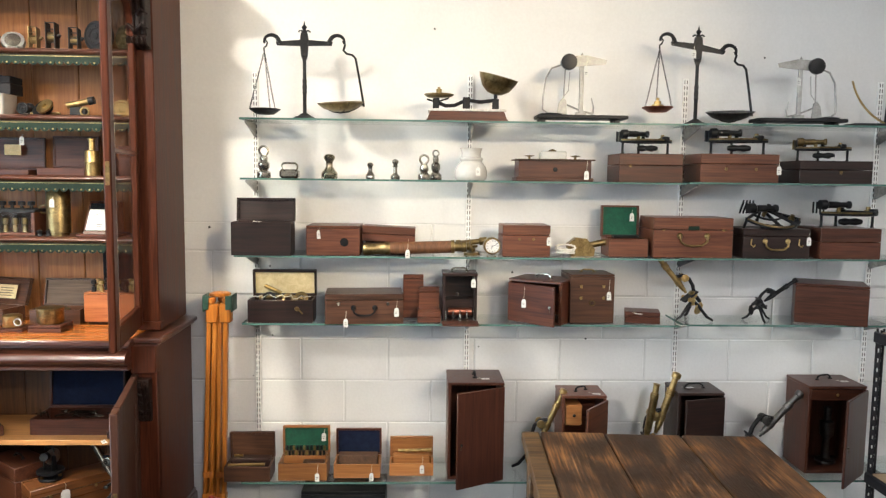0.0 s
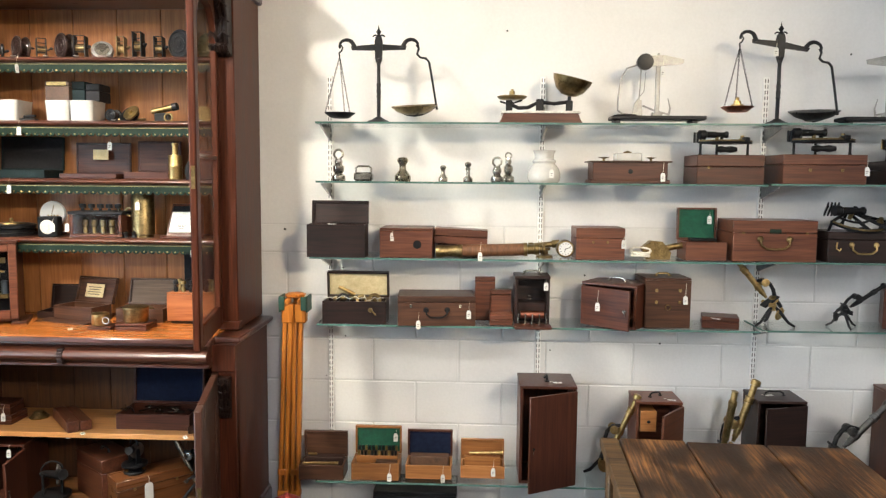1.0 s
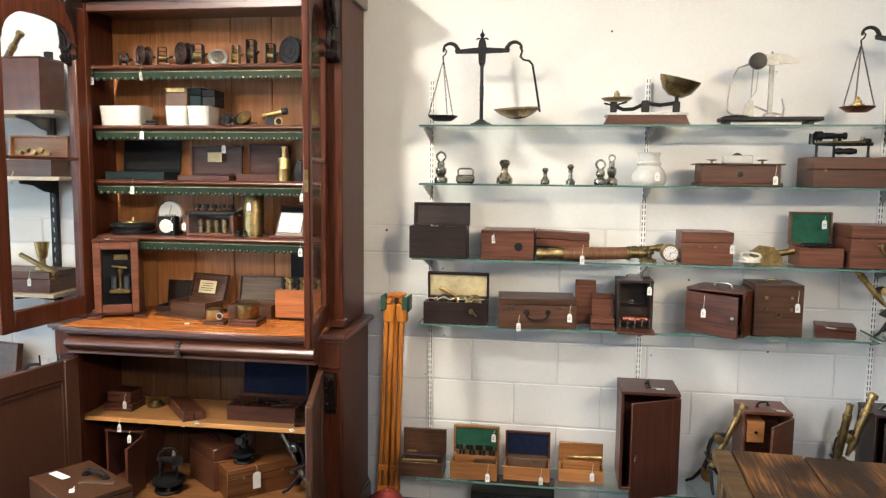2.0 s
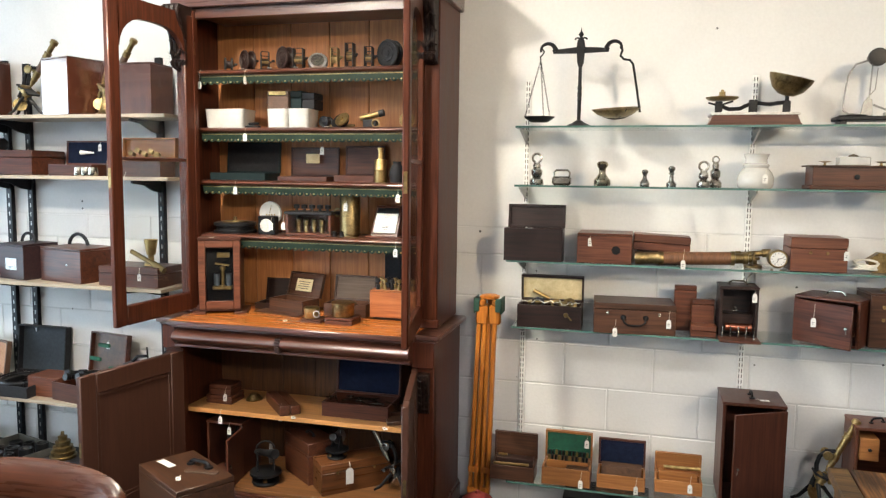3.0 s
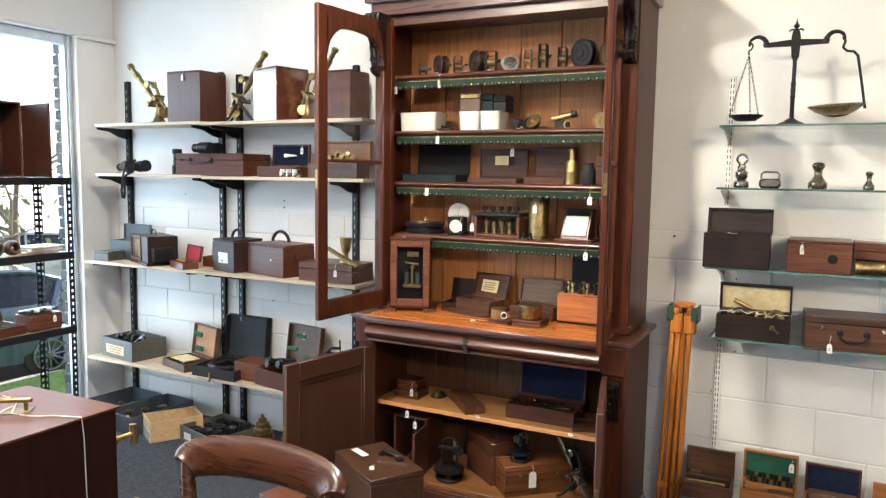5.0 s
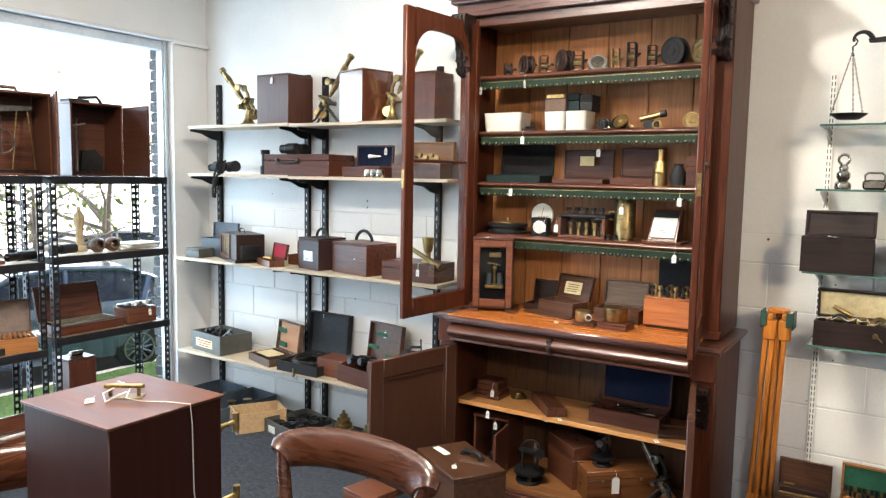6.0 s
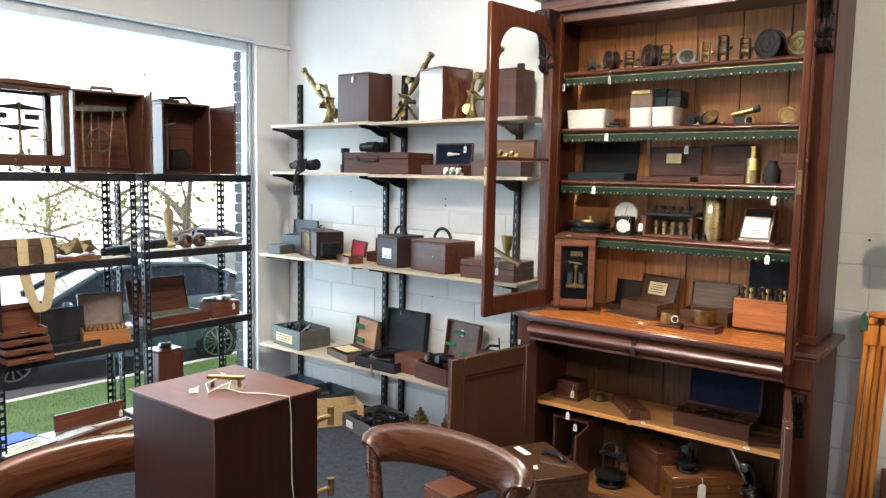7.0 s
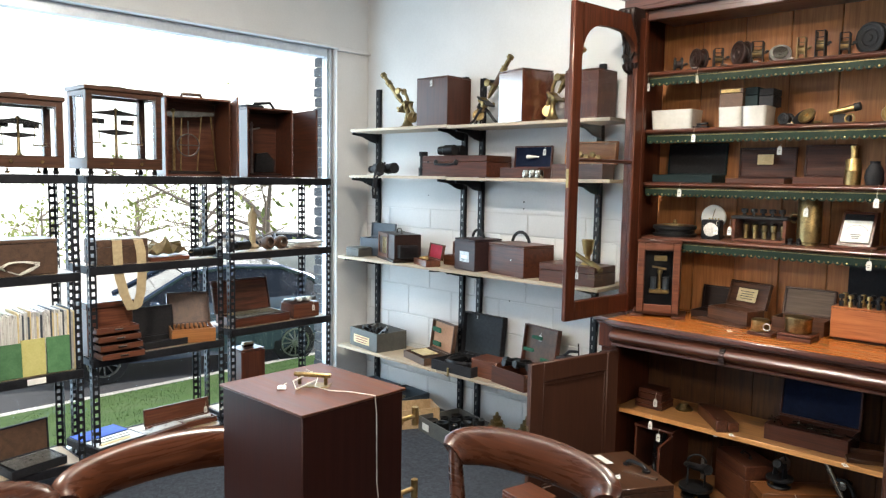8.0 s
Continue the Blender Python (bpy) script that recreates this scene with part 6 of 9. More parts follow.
turned("ceramic_jar", "white glazed ceramic jar with collared neck", [(0, 0), (0.06, 0), (0.067, 0.006), (0.071, 0.022), (0.07, 0.042), (0.062, 0.062), (0.051, 0.076), (0.045, 0.082), (0.049, 0.086), (0.051, 0.092), (0.048, 0.098), (0.042, 0.1), (0.041, 0.118), (0.046, 0.132), (0.049, 0.137), (0.045, 0.138), (0.037, 0.12), (0.036, 0.1), (0, 0.09)], CERAMIC, 0.56, 3.68, G[1], "jar", seg=36)
tag(0.585, 3.606, G[1] + 0.068, 0, 0.012)
b1 = thing("balance_case", "mahogany coin balance case with white marble block", "scale", 0.913, 3.68, G[1])
b = B()
box(b, -0.155, 0.155, -0.07, 0.07, 0.012, 0.088, 0.002)
box(b, -0.165, 0.165, -0.078, 0.078, 0.0, 0.016, 0.005)
part("body", b, MAHO, b1)
b = B()
box(b, -0.17, 0.17, -0.08, 0.08, 0.088, 0.094, 0.002)
part("top_board", b, BROWNW, b1)
b = B()
box(b, -0.055, 0.055, -0.035, 0.035, 0.094, 0.128, 0.004)
part("marble_block", b, CERAMIC, b1, "white marble block")
for sx in (-0.1, 0.1):
    b = B()
    lathe(b, [(0, 0), (0.006, 0.0), (0.004, 0.01), (0.025, 0.016), (0, 0.019)], 16, T(sx, 0, 0.094))
    part("small_pan", b, OLDBRASS, b1)
b = B()
lathe(b, [(0, 0), (0.009, 0.0), (0.01, 0.006), (0, 0.009)], 14, T(0, -0.07, 0.05, 90))
part("drawer_knob", b, IRON, b1)
b = B()
lathe(b, [(0, 0), (0.02, 0), (0.016, 0.006), (0, 0.012)], 12, T(0, 0, 0.128))
part("weight_button", b, OLDBRASS, b1)
tag(1.045, 3.60, G[1] + 0.09, 0, 0.045)

q = case("sextant_box", "reddish mahogany instrument box with hinged lid", 1.185, 1.46, 3.60, G[1], 0.122, 0.2, MAHO, lf=0.4)
keyhole(q, -0.09, -0.1, 0.07)
sextant(1.31, 3.70, G[1] + 0.123, 8, 0.26, "black box sextant on turned legs")
q = case("sextant_box", "reddish mahogany instrument box with brass catches", 1.535, 1.875, 3.60, G[1] + 0.004, 0.122, 0.2, REDW, lf=0.35)
for sx in (-0.06, 0.07):
    latch(q, sx, -0.1, 0.06)
sextant(1.72, 3.70, G[1] + 0.127, -5, 0.28, "black lacquered sextant with shades")
tag(1.872, 3.598, G[1] + 0.11, 0, 0.035)
q = case("sextant_box", "dark mahogany instrument box with level on top", 1.965, 2.285, 3.60, G[1] + 0.004, 0.098, 0.2, DARKW, lf=0.4)
latch(q, 0.02, -0.1, 0.05)
sextant(2.1, 3.69, G[1] + 0.103, -14, 0.25, "black and brass survey level", 0, OLDBRASS)
tag(2.12, 3.63, G[1] + 0.14, 0, 0.02)

# shelf 3
q = case("instrument_box", "black-stained box with its lid standing open", -0.45, -0.20, 3.585, G[2], 0.14, 0.1, DARKW, lid=97, lining=DARKW, lidh=0.025, lf=0.3)
tag(-0.36, 3.60, G[2] + 0.142, 20, flat=True)
q = case("telescope_box", "reddish box with a round hole in its end", -0.139, 0.087, 3.60, G[2], 0.127, 0.2, REDW, lf=0.08)
b = B()
lathe(b, [(0.013, 0.0), (0.0175, -0.001), (0.018, 0.002), (0.013, 0.002)], 20, T(0.048, -0.1, 0.058, 90))
lathe(b, [(0, -0.0002), (0.014, -0.0002), (0.014, 0.001), (0, 0.001)], 20, T(0.048, -0.1005, 0.058, 90))
part("end_hole", b, BLACK, q, "dark round hole")
tag(-0.085, 3.602, G[2] + 0.118, 0, 0.01, 30)
q = case("long_box", "long reddish wooden box lying tilted behind telescope", 0.09, 0.32, 3.66, G[2] + 0.055, 0.066, 0.12, REDW, lf=0.5)
q.rotation_euler = (0, radians(2.5), 0)
b = B()
box(b, -0.1, 0.1, -0.05, 0.05, -0.055, 0, 0.003)
part("support_block", b, DARKW, q)
tl = thing("telescope", "brass telescope with brown leather-covered tube", "telescope", 0.1, 3.625, G[2] + 0.0275, 0)
m = T(0, 0, 0, 0, 88)
for nm, prof, mt in (("objective", [(0, 0.0), (0.024, 0.0), (0.027, 0.004), (0.027, 0.03), (0.025, 0.034), (0.025, 0.09), (0.028, 0.095), (0.028, 0.112), (0.026, 0.115), (0, 0.115)], OLDBRASS),
                     ("leather_tube", [(0.024, 0.115), (0.0265, 0.116), (0.0265, 0.375), (0.024, 0.376)], wood("brown_hide", (0.07, 0.03, 0.014), (0.15, 0.068, 0.032), "z", rough=0.45)),
                     ("eyepiece", [(0, 0.375), (0.029, 0.375), (0.029, 0.39), (0.021, 0.392), (0.021, 0.42), (0.025, 0.422), (0.025, 0.44), (0.018, 0.442), (0.018, 0.455), (0.026, 0.458), (0.026, 0.465), (0, 0.465)], OLDBRASS)):
    b = B()
    lathe(b, prof, 28, m)
    part(nm, b, mt, tl)
tag(0.29, 3.582, G[2] + 0.07, 0, 0.04, 12)
di = thing("dial_gauge", "round brass gauge with white dial", "gauge", 0.652, 3.645, G[2], 0)
b = B()
lathe(b, [(0, -0.02), (0.034, -0.02), (0.037, -0.016), (0.037, 0.03), (0.033, 0.034), (0, 0.034)], 30, T(0, 0, 0.046, 90))
part("rim", b, OLDBRASS, di)
b = B()
lathe(b, [(0, -0.001), (0.029, -0.001), (0.029, 0.001), (0, 0.001)], 28, T(0, -0.0345, 0.046, 90))
dd = part("dial_face", b, PAPER, di, "white dial")
b = B()
for k in range(12):
    a = k * math.pi / 6
    box(b, -0.001, 0.001, -0.0005, 0.0005, 0.02, 0.026, 0, T(0, -0.036, 0.046, 0, math.degrees(a)))
box(b, -0.001, 0.001, -0.0005, 0.0005, -0.004, 0.022, 0, T(0, -0.0362, 0.046, 0, 70))
box(b, -0.0012, 0.0012, -0.0005, 0.0005, -0.004, 0.015, 0, T(0, -0.0362, 0.046, 0, 200))
part("markings", b, INK, dd, "dark scale marks and pointer")
b = B()
tube(b, arc(0, 0.008, 0.02, 200, 340, 8), 0.005, 7)
part("foot", b, OLDBRASS, di)
lv = thing("survey_level", "brass surveying level lying on the shelf", "instrument", 0.57, 3.69, G[2])
b = B()
lathe(b, [(0, 0), (0.036, 0), (0.036, 0.01), (0.016, 0.016), (0.016, 0.03), (0.026, 0.034), (0.026, 0.044), (0, 0.044)], 20)
lathe(b, [(0, -0.07), (0.016, -0.07), (0.016, -0.05), (0.012, -0.048), (0.012, 0.03), (0.017, 0.034), (0.017, 0.065), (0, 0.065)], 14, T(0, 0, 0.056, 0, 84))
part("body", b, OLDBRASS, lv)
q = case("instrument_box", "small mahogany box with brass key plates", 0.694, 0.899, 3.60, G[2] + 0.002, 0.135, 0.17, REDW, lf=0.32)
for sx in (-0.03, 0.03):
    keyhole(q, sx, -0.085, 0.075)
tag(0.892, 3.596, G[2] + 0.1, 0, 0.012)
pc_ = thing("brass_plumb_set", "brass sighting level with coiled cord", "instrument", 1.03, 3.67, G[2] + 0.002)
b = B()
plate(b, [(-0.03, 0), (0.07, 0), (0.075, 0.03), (0.04, 0.075), (-0.01, 0.08), (-0.05, 0.05)], -0.02, 0.02)
part("body", b, OLDBRASS, pc_)
b = B()
tube(b, [(0.02, 0, 0.04), (0.125, 0, 0.062)], 0.014, 12)
part("sight_tube", b, OLDBRASS, pc_)
b = B()
r = random.Random(3)
pts = []
for k in range(90):
    a = k * 0.55
    pts.append((-0.06 + 0.04 * math.cos(a) + r.uniform(-0.006, 0.006), -0.04 + 0.02 * math.sin(a), 0.012 + 0.03 * abs(math.sin(k * 0.13)) + 0.01 * math.sin(a)))
tube(b, pts, 0.0032, 5)
part("cord", b, CORD, pc_, "coil of pale cord")
q = case("instrument_box", "mahogany box with green velvet in the open lid", 1.155, 1.325, 3.61, G[2] + 0.004, 0.078, 0.14, REDW, lid=93, lining=GREENV, lidh=0.022)
b = B()
box(b, -0.05, 0.06, -0.02, 0.03, 0.078, 0.09, 0.004)
part("black_tool", b, BLACK, q)
tag(1.285, 3.735, G[2] + 0.2, 0, 0.012)
q = case("instrument_case", "large reddish mahogany case with brass bail handle", 1.345, 1.69, 3.60, G[2] + 0.004, 0.172, 0.21, REDW, lf=0.3, cat="case")
bail(q, 0.12, 0.04, T(0.0, -0.105, 0.095), OLDBRASS, 0.0045)
b = B()
box(b, -0.024, 0.024, -0.002, 0.0, -0.009, 0.009, 0.004, T(0.0, -0.105, 0.128))
part("name_plate", b, TRIMG, q, "green-tarnished brass plate")
for sx in (-0.13, 0.13):
    keyhole(q, sx, -0.105, 0.12)
q = case("instrument_case", "near-black case with bright brass hooks and handle", 1.735, 2.028, 3.60, G[2] + 0.004, 0.128, 0.2, DARKW, lf=0.25, cat="case")
bail(q, 0.1, 0.035, T(0.0, -0.1, 0.075), BRASS, 0.004)
for sx in (-0.11, 0.1):
    b = B()
    tube(b, [(sx, -0.101, 0.085), (sx - 0.004, -0.104, 0.06), (sx + 0.01, -0.104, 0.05), (sx + 0.016, -0.103, 0.06)], 0.003, 6)
    part("hook", b, BRASS, q)
sextant(1.87, 3.72, G[2] + 0.14, 12, 0.3, "black sextant with brass fittings propped on case", 28)
tag(2.02, 3.598, G[2] + 0.11, 0, 0.012)
q = case("sextant_box", "brown mahogany sextant box with rounded edges", 2.076, 2.343, 3.60, G[2] + 0.004, 0.133, 0.21, MAHO, lf=0.45)
sextant(2.22, 3.70, G[2] + 0.138, 4, 0.3, "black box sextant on turned legs")

# shelf 4
q = case("instrument_box", "dark box with open lid full of brass parts", -0.388, -0.112, 3.60, G[3], 0.098, 0.115, DARKW, lid=84, lining=OLDPAPER, lidh=0.03)
for k, (x0_, z0_, x1_, z1_) in enumerate(((-0.08, 0.15, -0.01, 0.115), (-0.1, 0.1, 0.0, 0.105), (0.02, 0.11, 0.1, 0.1))):
    b = B()
    tube(b, [(x0_, 0.02 - 0.02 * k, z0_), (x1_, 0.03 - 0.03 * k, z1_)], 0.009, 10)
    part("brass_tube", b, BRASS if k == 0 else OLDBRASS, q)
for k, (xx, rr) in enumerate(((-0.05, 0.028), (0.03, 0.024), (0.085, 0.03))):
    b = B()
    lathe(b, [(rr * 0.6, 0), (rr, 0.002), (rr, 0.01), (rr * 0.6, 0.012)], 20, T(xx, -0.03, 0.1, 60, 10 * k))
    part("brass_ring", b, OLDBRASS if k else IRON, q)
b = B()
r = random.Random(9)
tube(b, [(-0.13 + 0.012 * k + r.uniform(-0.01, 0.01), -0.05 + r.uniform(-0.02, 0.03), 0.105 + r.uniform(0, 0.02)) for k in range(22)], 0.0015, 5)
part("loose_string", b, CORD, q)
b = B()
tube(b, [(0.075, -0.0865, 0.07), (0.085, -0.0885, 0.06), (0.1, -0.089, 0.045)], 0.0035, 6)
lathe(b, [(0, -0.003), (0.01, -0.002), (0.01, 0.001)], 14, T(0.075, -0.0855, 0.066, 90))
part("hook", b, OLDBRASS, q)
q = case("instrument_case", "long brown case with metal clips and handle", -0.058, 0.274, 3.585, G[3], 0.128, 0.2, BROWNW, lf=0.2, rz=4, cat="case")
bail(q, 0.09, 0.03, T(0.0, -0.1, 0.07), IRON, 0.004)
for sx in (-0.11, 0.1):
    latch(q, sx, -0.1, 0.09, NICKEL)
tag(0.245, 3.586, G[3] + 0.105, 4, 0.035)
tag(0.03, 3.574, G[3] + 0.055, 4, 0.03, 15)
q = case("small_box", "open reddish box with its lid raised", 0.335, 0.435, 3.62, G[3], 0.048, 0.12, REDW, lid=None, lf=0.5)
q = case("small_box", "reddish wooden panel box leaning behind another", 0.27, 0.36, 3.73, G[3], 0.195, 0.035, REDW, lf=0.1)
q = case("small_box", "thin reddish box propped on its end", 0.34, 0.43, 3.69, G[3], 0.145, 0.03, REDW, lf=0.15)
q = door_case("galvanometer_case", "dark upright case with flap lowered and brass coil", 0.443, 0.592, 3.63, G[3], 0.215, 0.14, DARKW)
b = B()
box(b, -0.07, 0.07, -0.02, 0.06, 0.012, 0.095, 0.002)
part("inner_box", b, DARKW, q)
b = B()
box(b, -0.078, 0.078, -0.16, -0.072, 0.0, 0.01, 0.002)
part("flap", b, MAHO, q, "lowered front flap")
b = B()
lathe(b, [(0, -0.05), (0.016, -0.05), (0.016, 0.05), (0, 0.05)], 18, T(0.0, -0.075, 0.05, 0, 90))
part("coil", b, COPPER, q)
for sx in (-0.06, -0.03, 0.0, 0.03, 0.06):
    b = B()
    bar(b, (sx, -0.09, 0.01), (sx, -0.09, 0.055), 0.0035)
    part("terminal", b, NICKEL, q)
b = B()
tube(b, arc(-0.01, 0.115, 0.008, 0, 360, 14, "xz", -0.0215), 0.0016, 5)
part("ring_pull", b, NICKEL, q)
top_bail(q, 0.07, 0.016, 0.215, NICKEL)
tag(0.575, 3.63, G[3] + 0.2, 0, 0.01)
q = door_case("instrument_case", "reddish mahogany case set at an angle, front ajar", 0.72, 0.965, 3.63, G[3], 0.188, 0.19, MAHO, door=12, side=-1, rz=-32)
top_bail(q, 0.07, 0.016, 0.188, NICKEL)
tag(0.79, 3.60, G[3] + 0.16, 0, 0.05)
q = case("microscope_box", "brown upright box with brass hooks and ring", 0.995, 1.191, 3.625, G[3], 0.215, 0.17, BROWNW, lf=0.04, rz=3)
for sx, zz in ((-0.05, 0.165), (0.05, 0.165), (-0.05, 0.115), (0.05, 0.115)):
    latch(q, sx, -0.085, zz, OLDBRASS)
b = B()
tube(b, arc(0.0, 0.09, 0.011, 0, 360, 16, "xz", -0.088), 0.002, 6)
part("ring_pull", b, OLDBRASS, q)
top_bail(q, 0.06, 0.012, 0.215, OLDBRASS)
tag(1.165, 3.625, G[3] + 0.19, 0, 0.05)
q = case("flat_box", "flat dark mahogany box with string tied round", 1.24, 1.39, 3.62, G[3] + 0.002, 0.05, 0.11, MAHO, lf=0.4, rz=-14)
tag(1.27, 3.62, G[3] + 0.05, 10, flat=True)
microscope(1.56, 3.69, G[3] + 0.004, 180, 0.33, BRASS, IRON, "brass microscope on black claw foot", 40)
tag(1.46, 3.61, G[3] + 0.001, 15, flat=True)
microscope(1.86, 3.69, G[3] + 0.004, 0, 0.25, BLACK, IRON, "small black microscope on claw foot", 55)
q = case("microscope_box", "large brown mahogany box with string handle", 2.0, 2.29, 3.61, G[3] + 0.004, 0.175, 0.2, MAHO, lf=0.06, rz=-24)
tag(2.2, 3.6, G[3] + 0.16, 0, 0.06)

# bottom shelf
def small_chest(x0, x1, hgt, lidh_, mat, lining, label, dep, yf, lidmat=None):
    return case("slide_box", label, x0, x1, yf, G[4], hgt, dep, mat, lid=88, lining=lining, lidh=lidh_, lidmat=lidmat)


q = small_chest(-0.485, -0.29, 0.065, 0.016, BROWNW, BROWNW, "brown wooden set box with lid open", 0.115, 3.548)
b = B()
box(b, -0.085, 0.085, 0.004, 0.05, 0.03, 0.078, 0.002)
part("inner_tray", b, DARKW, q)
b = B()
tube(b, [(-0.085, -0.035, 0.066), (0.07, -0.03, 0.068)], 0.006, 7)
part("brass_rule", b, BRASS, q)
b = B()
tube(b, [(-0.075, 0.03, 0.084), (-0.035, 0.032, 0.083)], 0.005, 7)
part("brass_pin", b, BRASS, q)
q = small_chest(-0.258, -0.05, 0.075, 0.02, OAK, GREENV, "oak slide box lined in green velvet, lid open", 0.125, 3.56)
b = B()
box(b, -0.092, 0.092, 0.004, 0.055, 0.05, 0.086, 0.002)
part("slide_rack", b, OAK, q)
for k in range(12):
    for j in range(2):
        b = B()
        lathe(b, [(0, 0), (0.0055, 0), (0.0055, 0.02), (0, 0.02)], 8, T(-0.082 + k * 0.015, 0.012 + j * 0.028, 0.086 + 0.012 * j))
        part("weight_peg", b, BLACK if (k + j) % 3 else BRASS, q)
b = B()
box(b, -0.0, 0.092, -0.052, -0.012, 0.06, 0.078, 0.003)
part("brown_block", b, BROWNW, q)
tag(-0.075, 3.672, G[4] + 0.185, 0, 0.012)
tag(-0.09, 3.556, G[4] + 0.07, 0, 0.035)
q = small_chest(-0.024, 0.178, 0.06, 0.016, OAK, BLUEV, "oak instrument box lined in navy velvet, lid open", 0.12, 3.588, MAHO)
b = B()
box(b, -0.085, 0.085, 0.0, 0.05, 0.03, 0.078, 0.002)
part("inner_lid", b, LEATHER, q)
tag(0.14, 3.584, G[4] + 0.06, 0, 0.035, 25)
q = small_chest(0.217, 0.41, 0.055, 0.016, OAK, OAK, "oak box with brass tube across its open lid", 0.09, 3.61)
b = B()
box(b, -0.08, 0.08, 0.0, 0.035, 0.03, 0.078, 0.002)
part("inner_tray", b, OAK, q)
b = B()
tube(b, [(-0.06, 0.02, 0.09), (0.02, 0.015, 0.093), (0.09, 0.0, 0.102)], 0.008, 10)
part("brass_tube", b, BRASS, q)
tag(0.36, 3.606, G[4] + 0.085, 0, 0.035)
q = door_case("microscope_case", "tall dark mahogany case with door ajar", 0.47, 0.71, 3.57, G[4], 0.43, 0.22, MAHO_Z, door=28, side=1)
top_bail(q, 0.06, 0.02, 0.43, IRON, 0.0, 0.005, 90)
tag(0.6, 3.63, G[4] + 0.432, 60, flat=True)
q = door_case("microscope_case", "brown microscope case with drawer and door open", 0.975, 1.17, 3.62, G[4], 0.358, 0.17, REDW, door=50, side=1)
b = B()
box(b, -0.08, -0.01, -0.085, 0.06, 0.225, 0.315, 0.002)
part("drawer", b, OAK, q, "pale oak inner drawer")
b = B()
lathe(b, [(0, 0), (0.006, 0), (0.007, 0.006), (0, 0.009)], 10, T(-0.045, -0.085, 0.27, 90))
part("drawer_knob", b, BLACK, q)
top_bail(q, 0.06, 0.018, 0.358, IRON, 0.0, 0.004, 30)
tag(1.1, 3.66, G[4] + 0.36, 40, flat=True)
q = door_case("microscope_case", "dark brown microscope case with door ajar", 1.49, 1.695, 3.62, G[4], 0.372, 0.18, DARKW, door=16, side=1)
top_bail(q, 0.08, 0.018, 0.372, IRON)
tag(1.53, 3.7, G[4] + 0.374, 70, flat=True)
q = door_case("microscope_case", "large red-brown mahogany case with door wide open", 2.075, 2.335, 3.62, G[4] + 0.004, 0.4, 0.2, MAHO_Z, door=42, side=1)
b = B()
box(b, -0.117, 0.117, -0.098, 0.08, 0.335, 0.384, 0.002)
part("drawer", b, MAHO, q)
b = B()
lathe(b, [(0, 0), (0.005, 0), (0.006, 0.006), (0, 0.008)], 10, T(0.0, -0.098, 0.36, 90))
part("drawer_knob", b, BRASS, q)
b = B()
lathe(b, [(0, 0.012), (0.045, 0.012), (0.045, 0.022), (0.02, 0.03), (0.016, 0.12), (0.03, 0.14), (0.03, 0.2), (0.016, 0.21), (0.016, 0.27), (0, 0.27)], 16, T(0.03, 0.02, 0))
part("stored_instrument", b, DULLSTEEL, q, "steel instrument stored inside")
top_bail(q, 0.08, 0.02, 0.4, IRON, 0.02, 0.004, 20)
tag(2.24, 3.7, G[4] + 0.406, 60, flat=True)
microscope(0.86, 3.67, G[4], 0, 0.36, BRASS, IRON, "brass microscope standing behind the table", 24)
microscope(1.375, 3.67, G[4], 0, 0.42, BRASS, IRON, "tall brass binocular microscope", 18)
bn = thing("microscope_tube", "second eyepiece tube of polished brass", "microscope", 1.345, 3.64, G[4] + 0.14)
b = B()
lathe(b, [(0, 0), (0.012, 0), (0.013, 0.05), (0.016, 0.055), (0.016, 0.2), (0.018, 0.205), (0.018, 0.225), (0.013, 0.23), (0.013, 0.265), (0.017, 0.27), (0, 0.275)], 16, T(0.01, 0, 0, 0, 9))
part("tube", b, BRASS, bn)
microscope(1.85, 3.68, G[4] + 0.004, 0, 0.4, DULLSTEEL, IRON, "steel-grey microscope with round stage", 42)
ct = case("dark_tin", "dark metal tin under the bottom shelf", -0.17, 0.2, 3.62, 0.0, 0.16, 0.2, BLACK, lf=0.1)
turned("red_float", "worn red painted round float on the floor", [(0, 0), (0.04, 0.0), (0.075, 0.025), (0.09, 0.07), (0.086, 0.11), (0.066, 0.145), (0.03, 0.165), (0.012, 0.168), (0.01, 0.18), (0, 0.18)], REDPAINT, -0.535, 3.53, 0.0, "float")

# folded surveying tripod leaning in the corner: three legs of paired rails under an eight-sided head
tp = thing("survey_tripod", "orange painted wooden surveying tripod, folded upright", "tripod", -0.53, 3.70, 0.0)
for k, (dx, dy) in enumerate(((-0.027, -0.022), (0.029, -0.014), (0.0, 0.03))):
    lean = T(0, 0, 0, 0, (2.2, 1.4, 1.8)[k])
    for s in (-1, 1):
        b = B()
        box(b, dx - 0.036 + s * 0.0128 - 0.0095, dx - 0.036 + s * 0.0128 + 0.0095, dy - 0.015, dy + 0.015, 0.0, 0.93, 0.005, lean)
        part("leg_rail", b, ORANGE, tp)
    for zz in (0.1, 0.2):
        b = B()
        box(b, dx - 0.061, dx - 0.011, dy - 0.0165, dy + 0.0165, zz, zz + 0.03, 0.004, lean)
        part("leg_brace", b, ORANGE, tp)
    b = B()
    box(b, dx - 0.026, dx + 0.026, dy - 0.02, dy + 0.02, 0.9, 0.985, 0.006)
    box(b, dx - 0.012, dx + 0.012, dy - 0.024, dy + 0.018, 0.985, 1.012, 0.006)
    part("leg_head", b, ORANGE, tp, "orange leg clamp")
b = B()
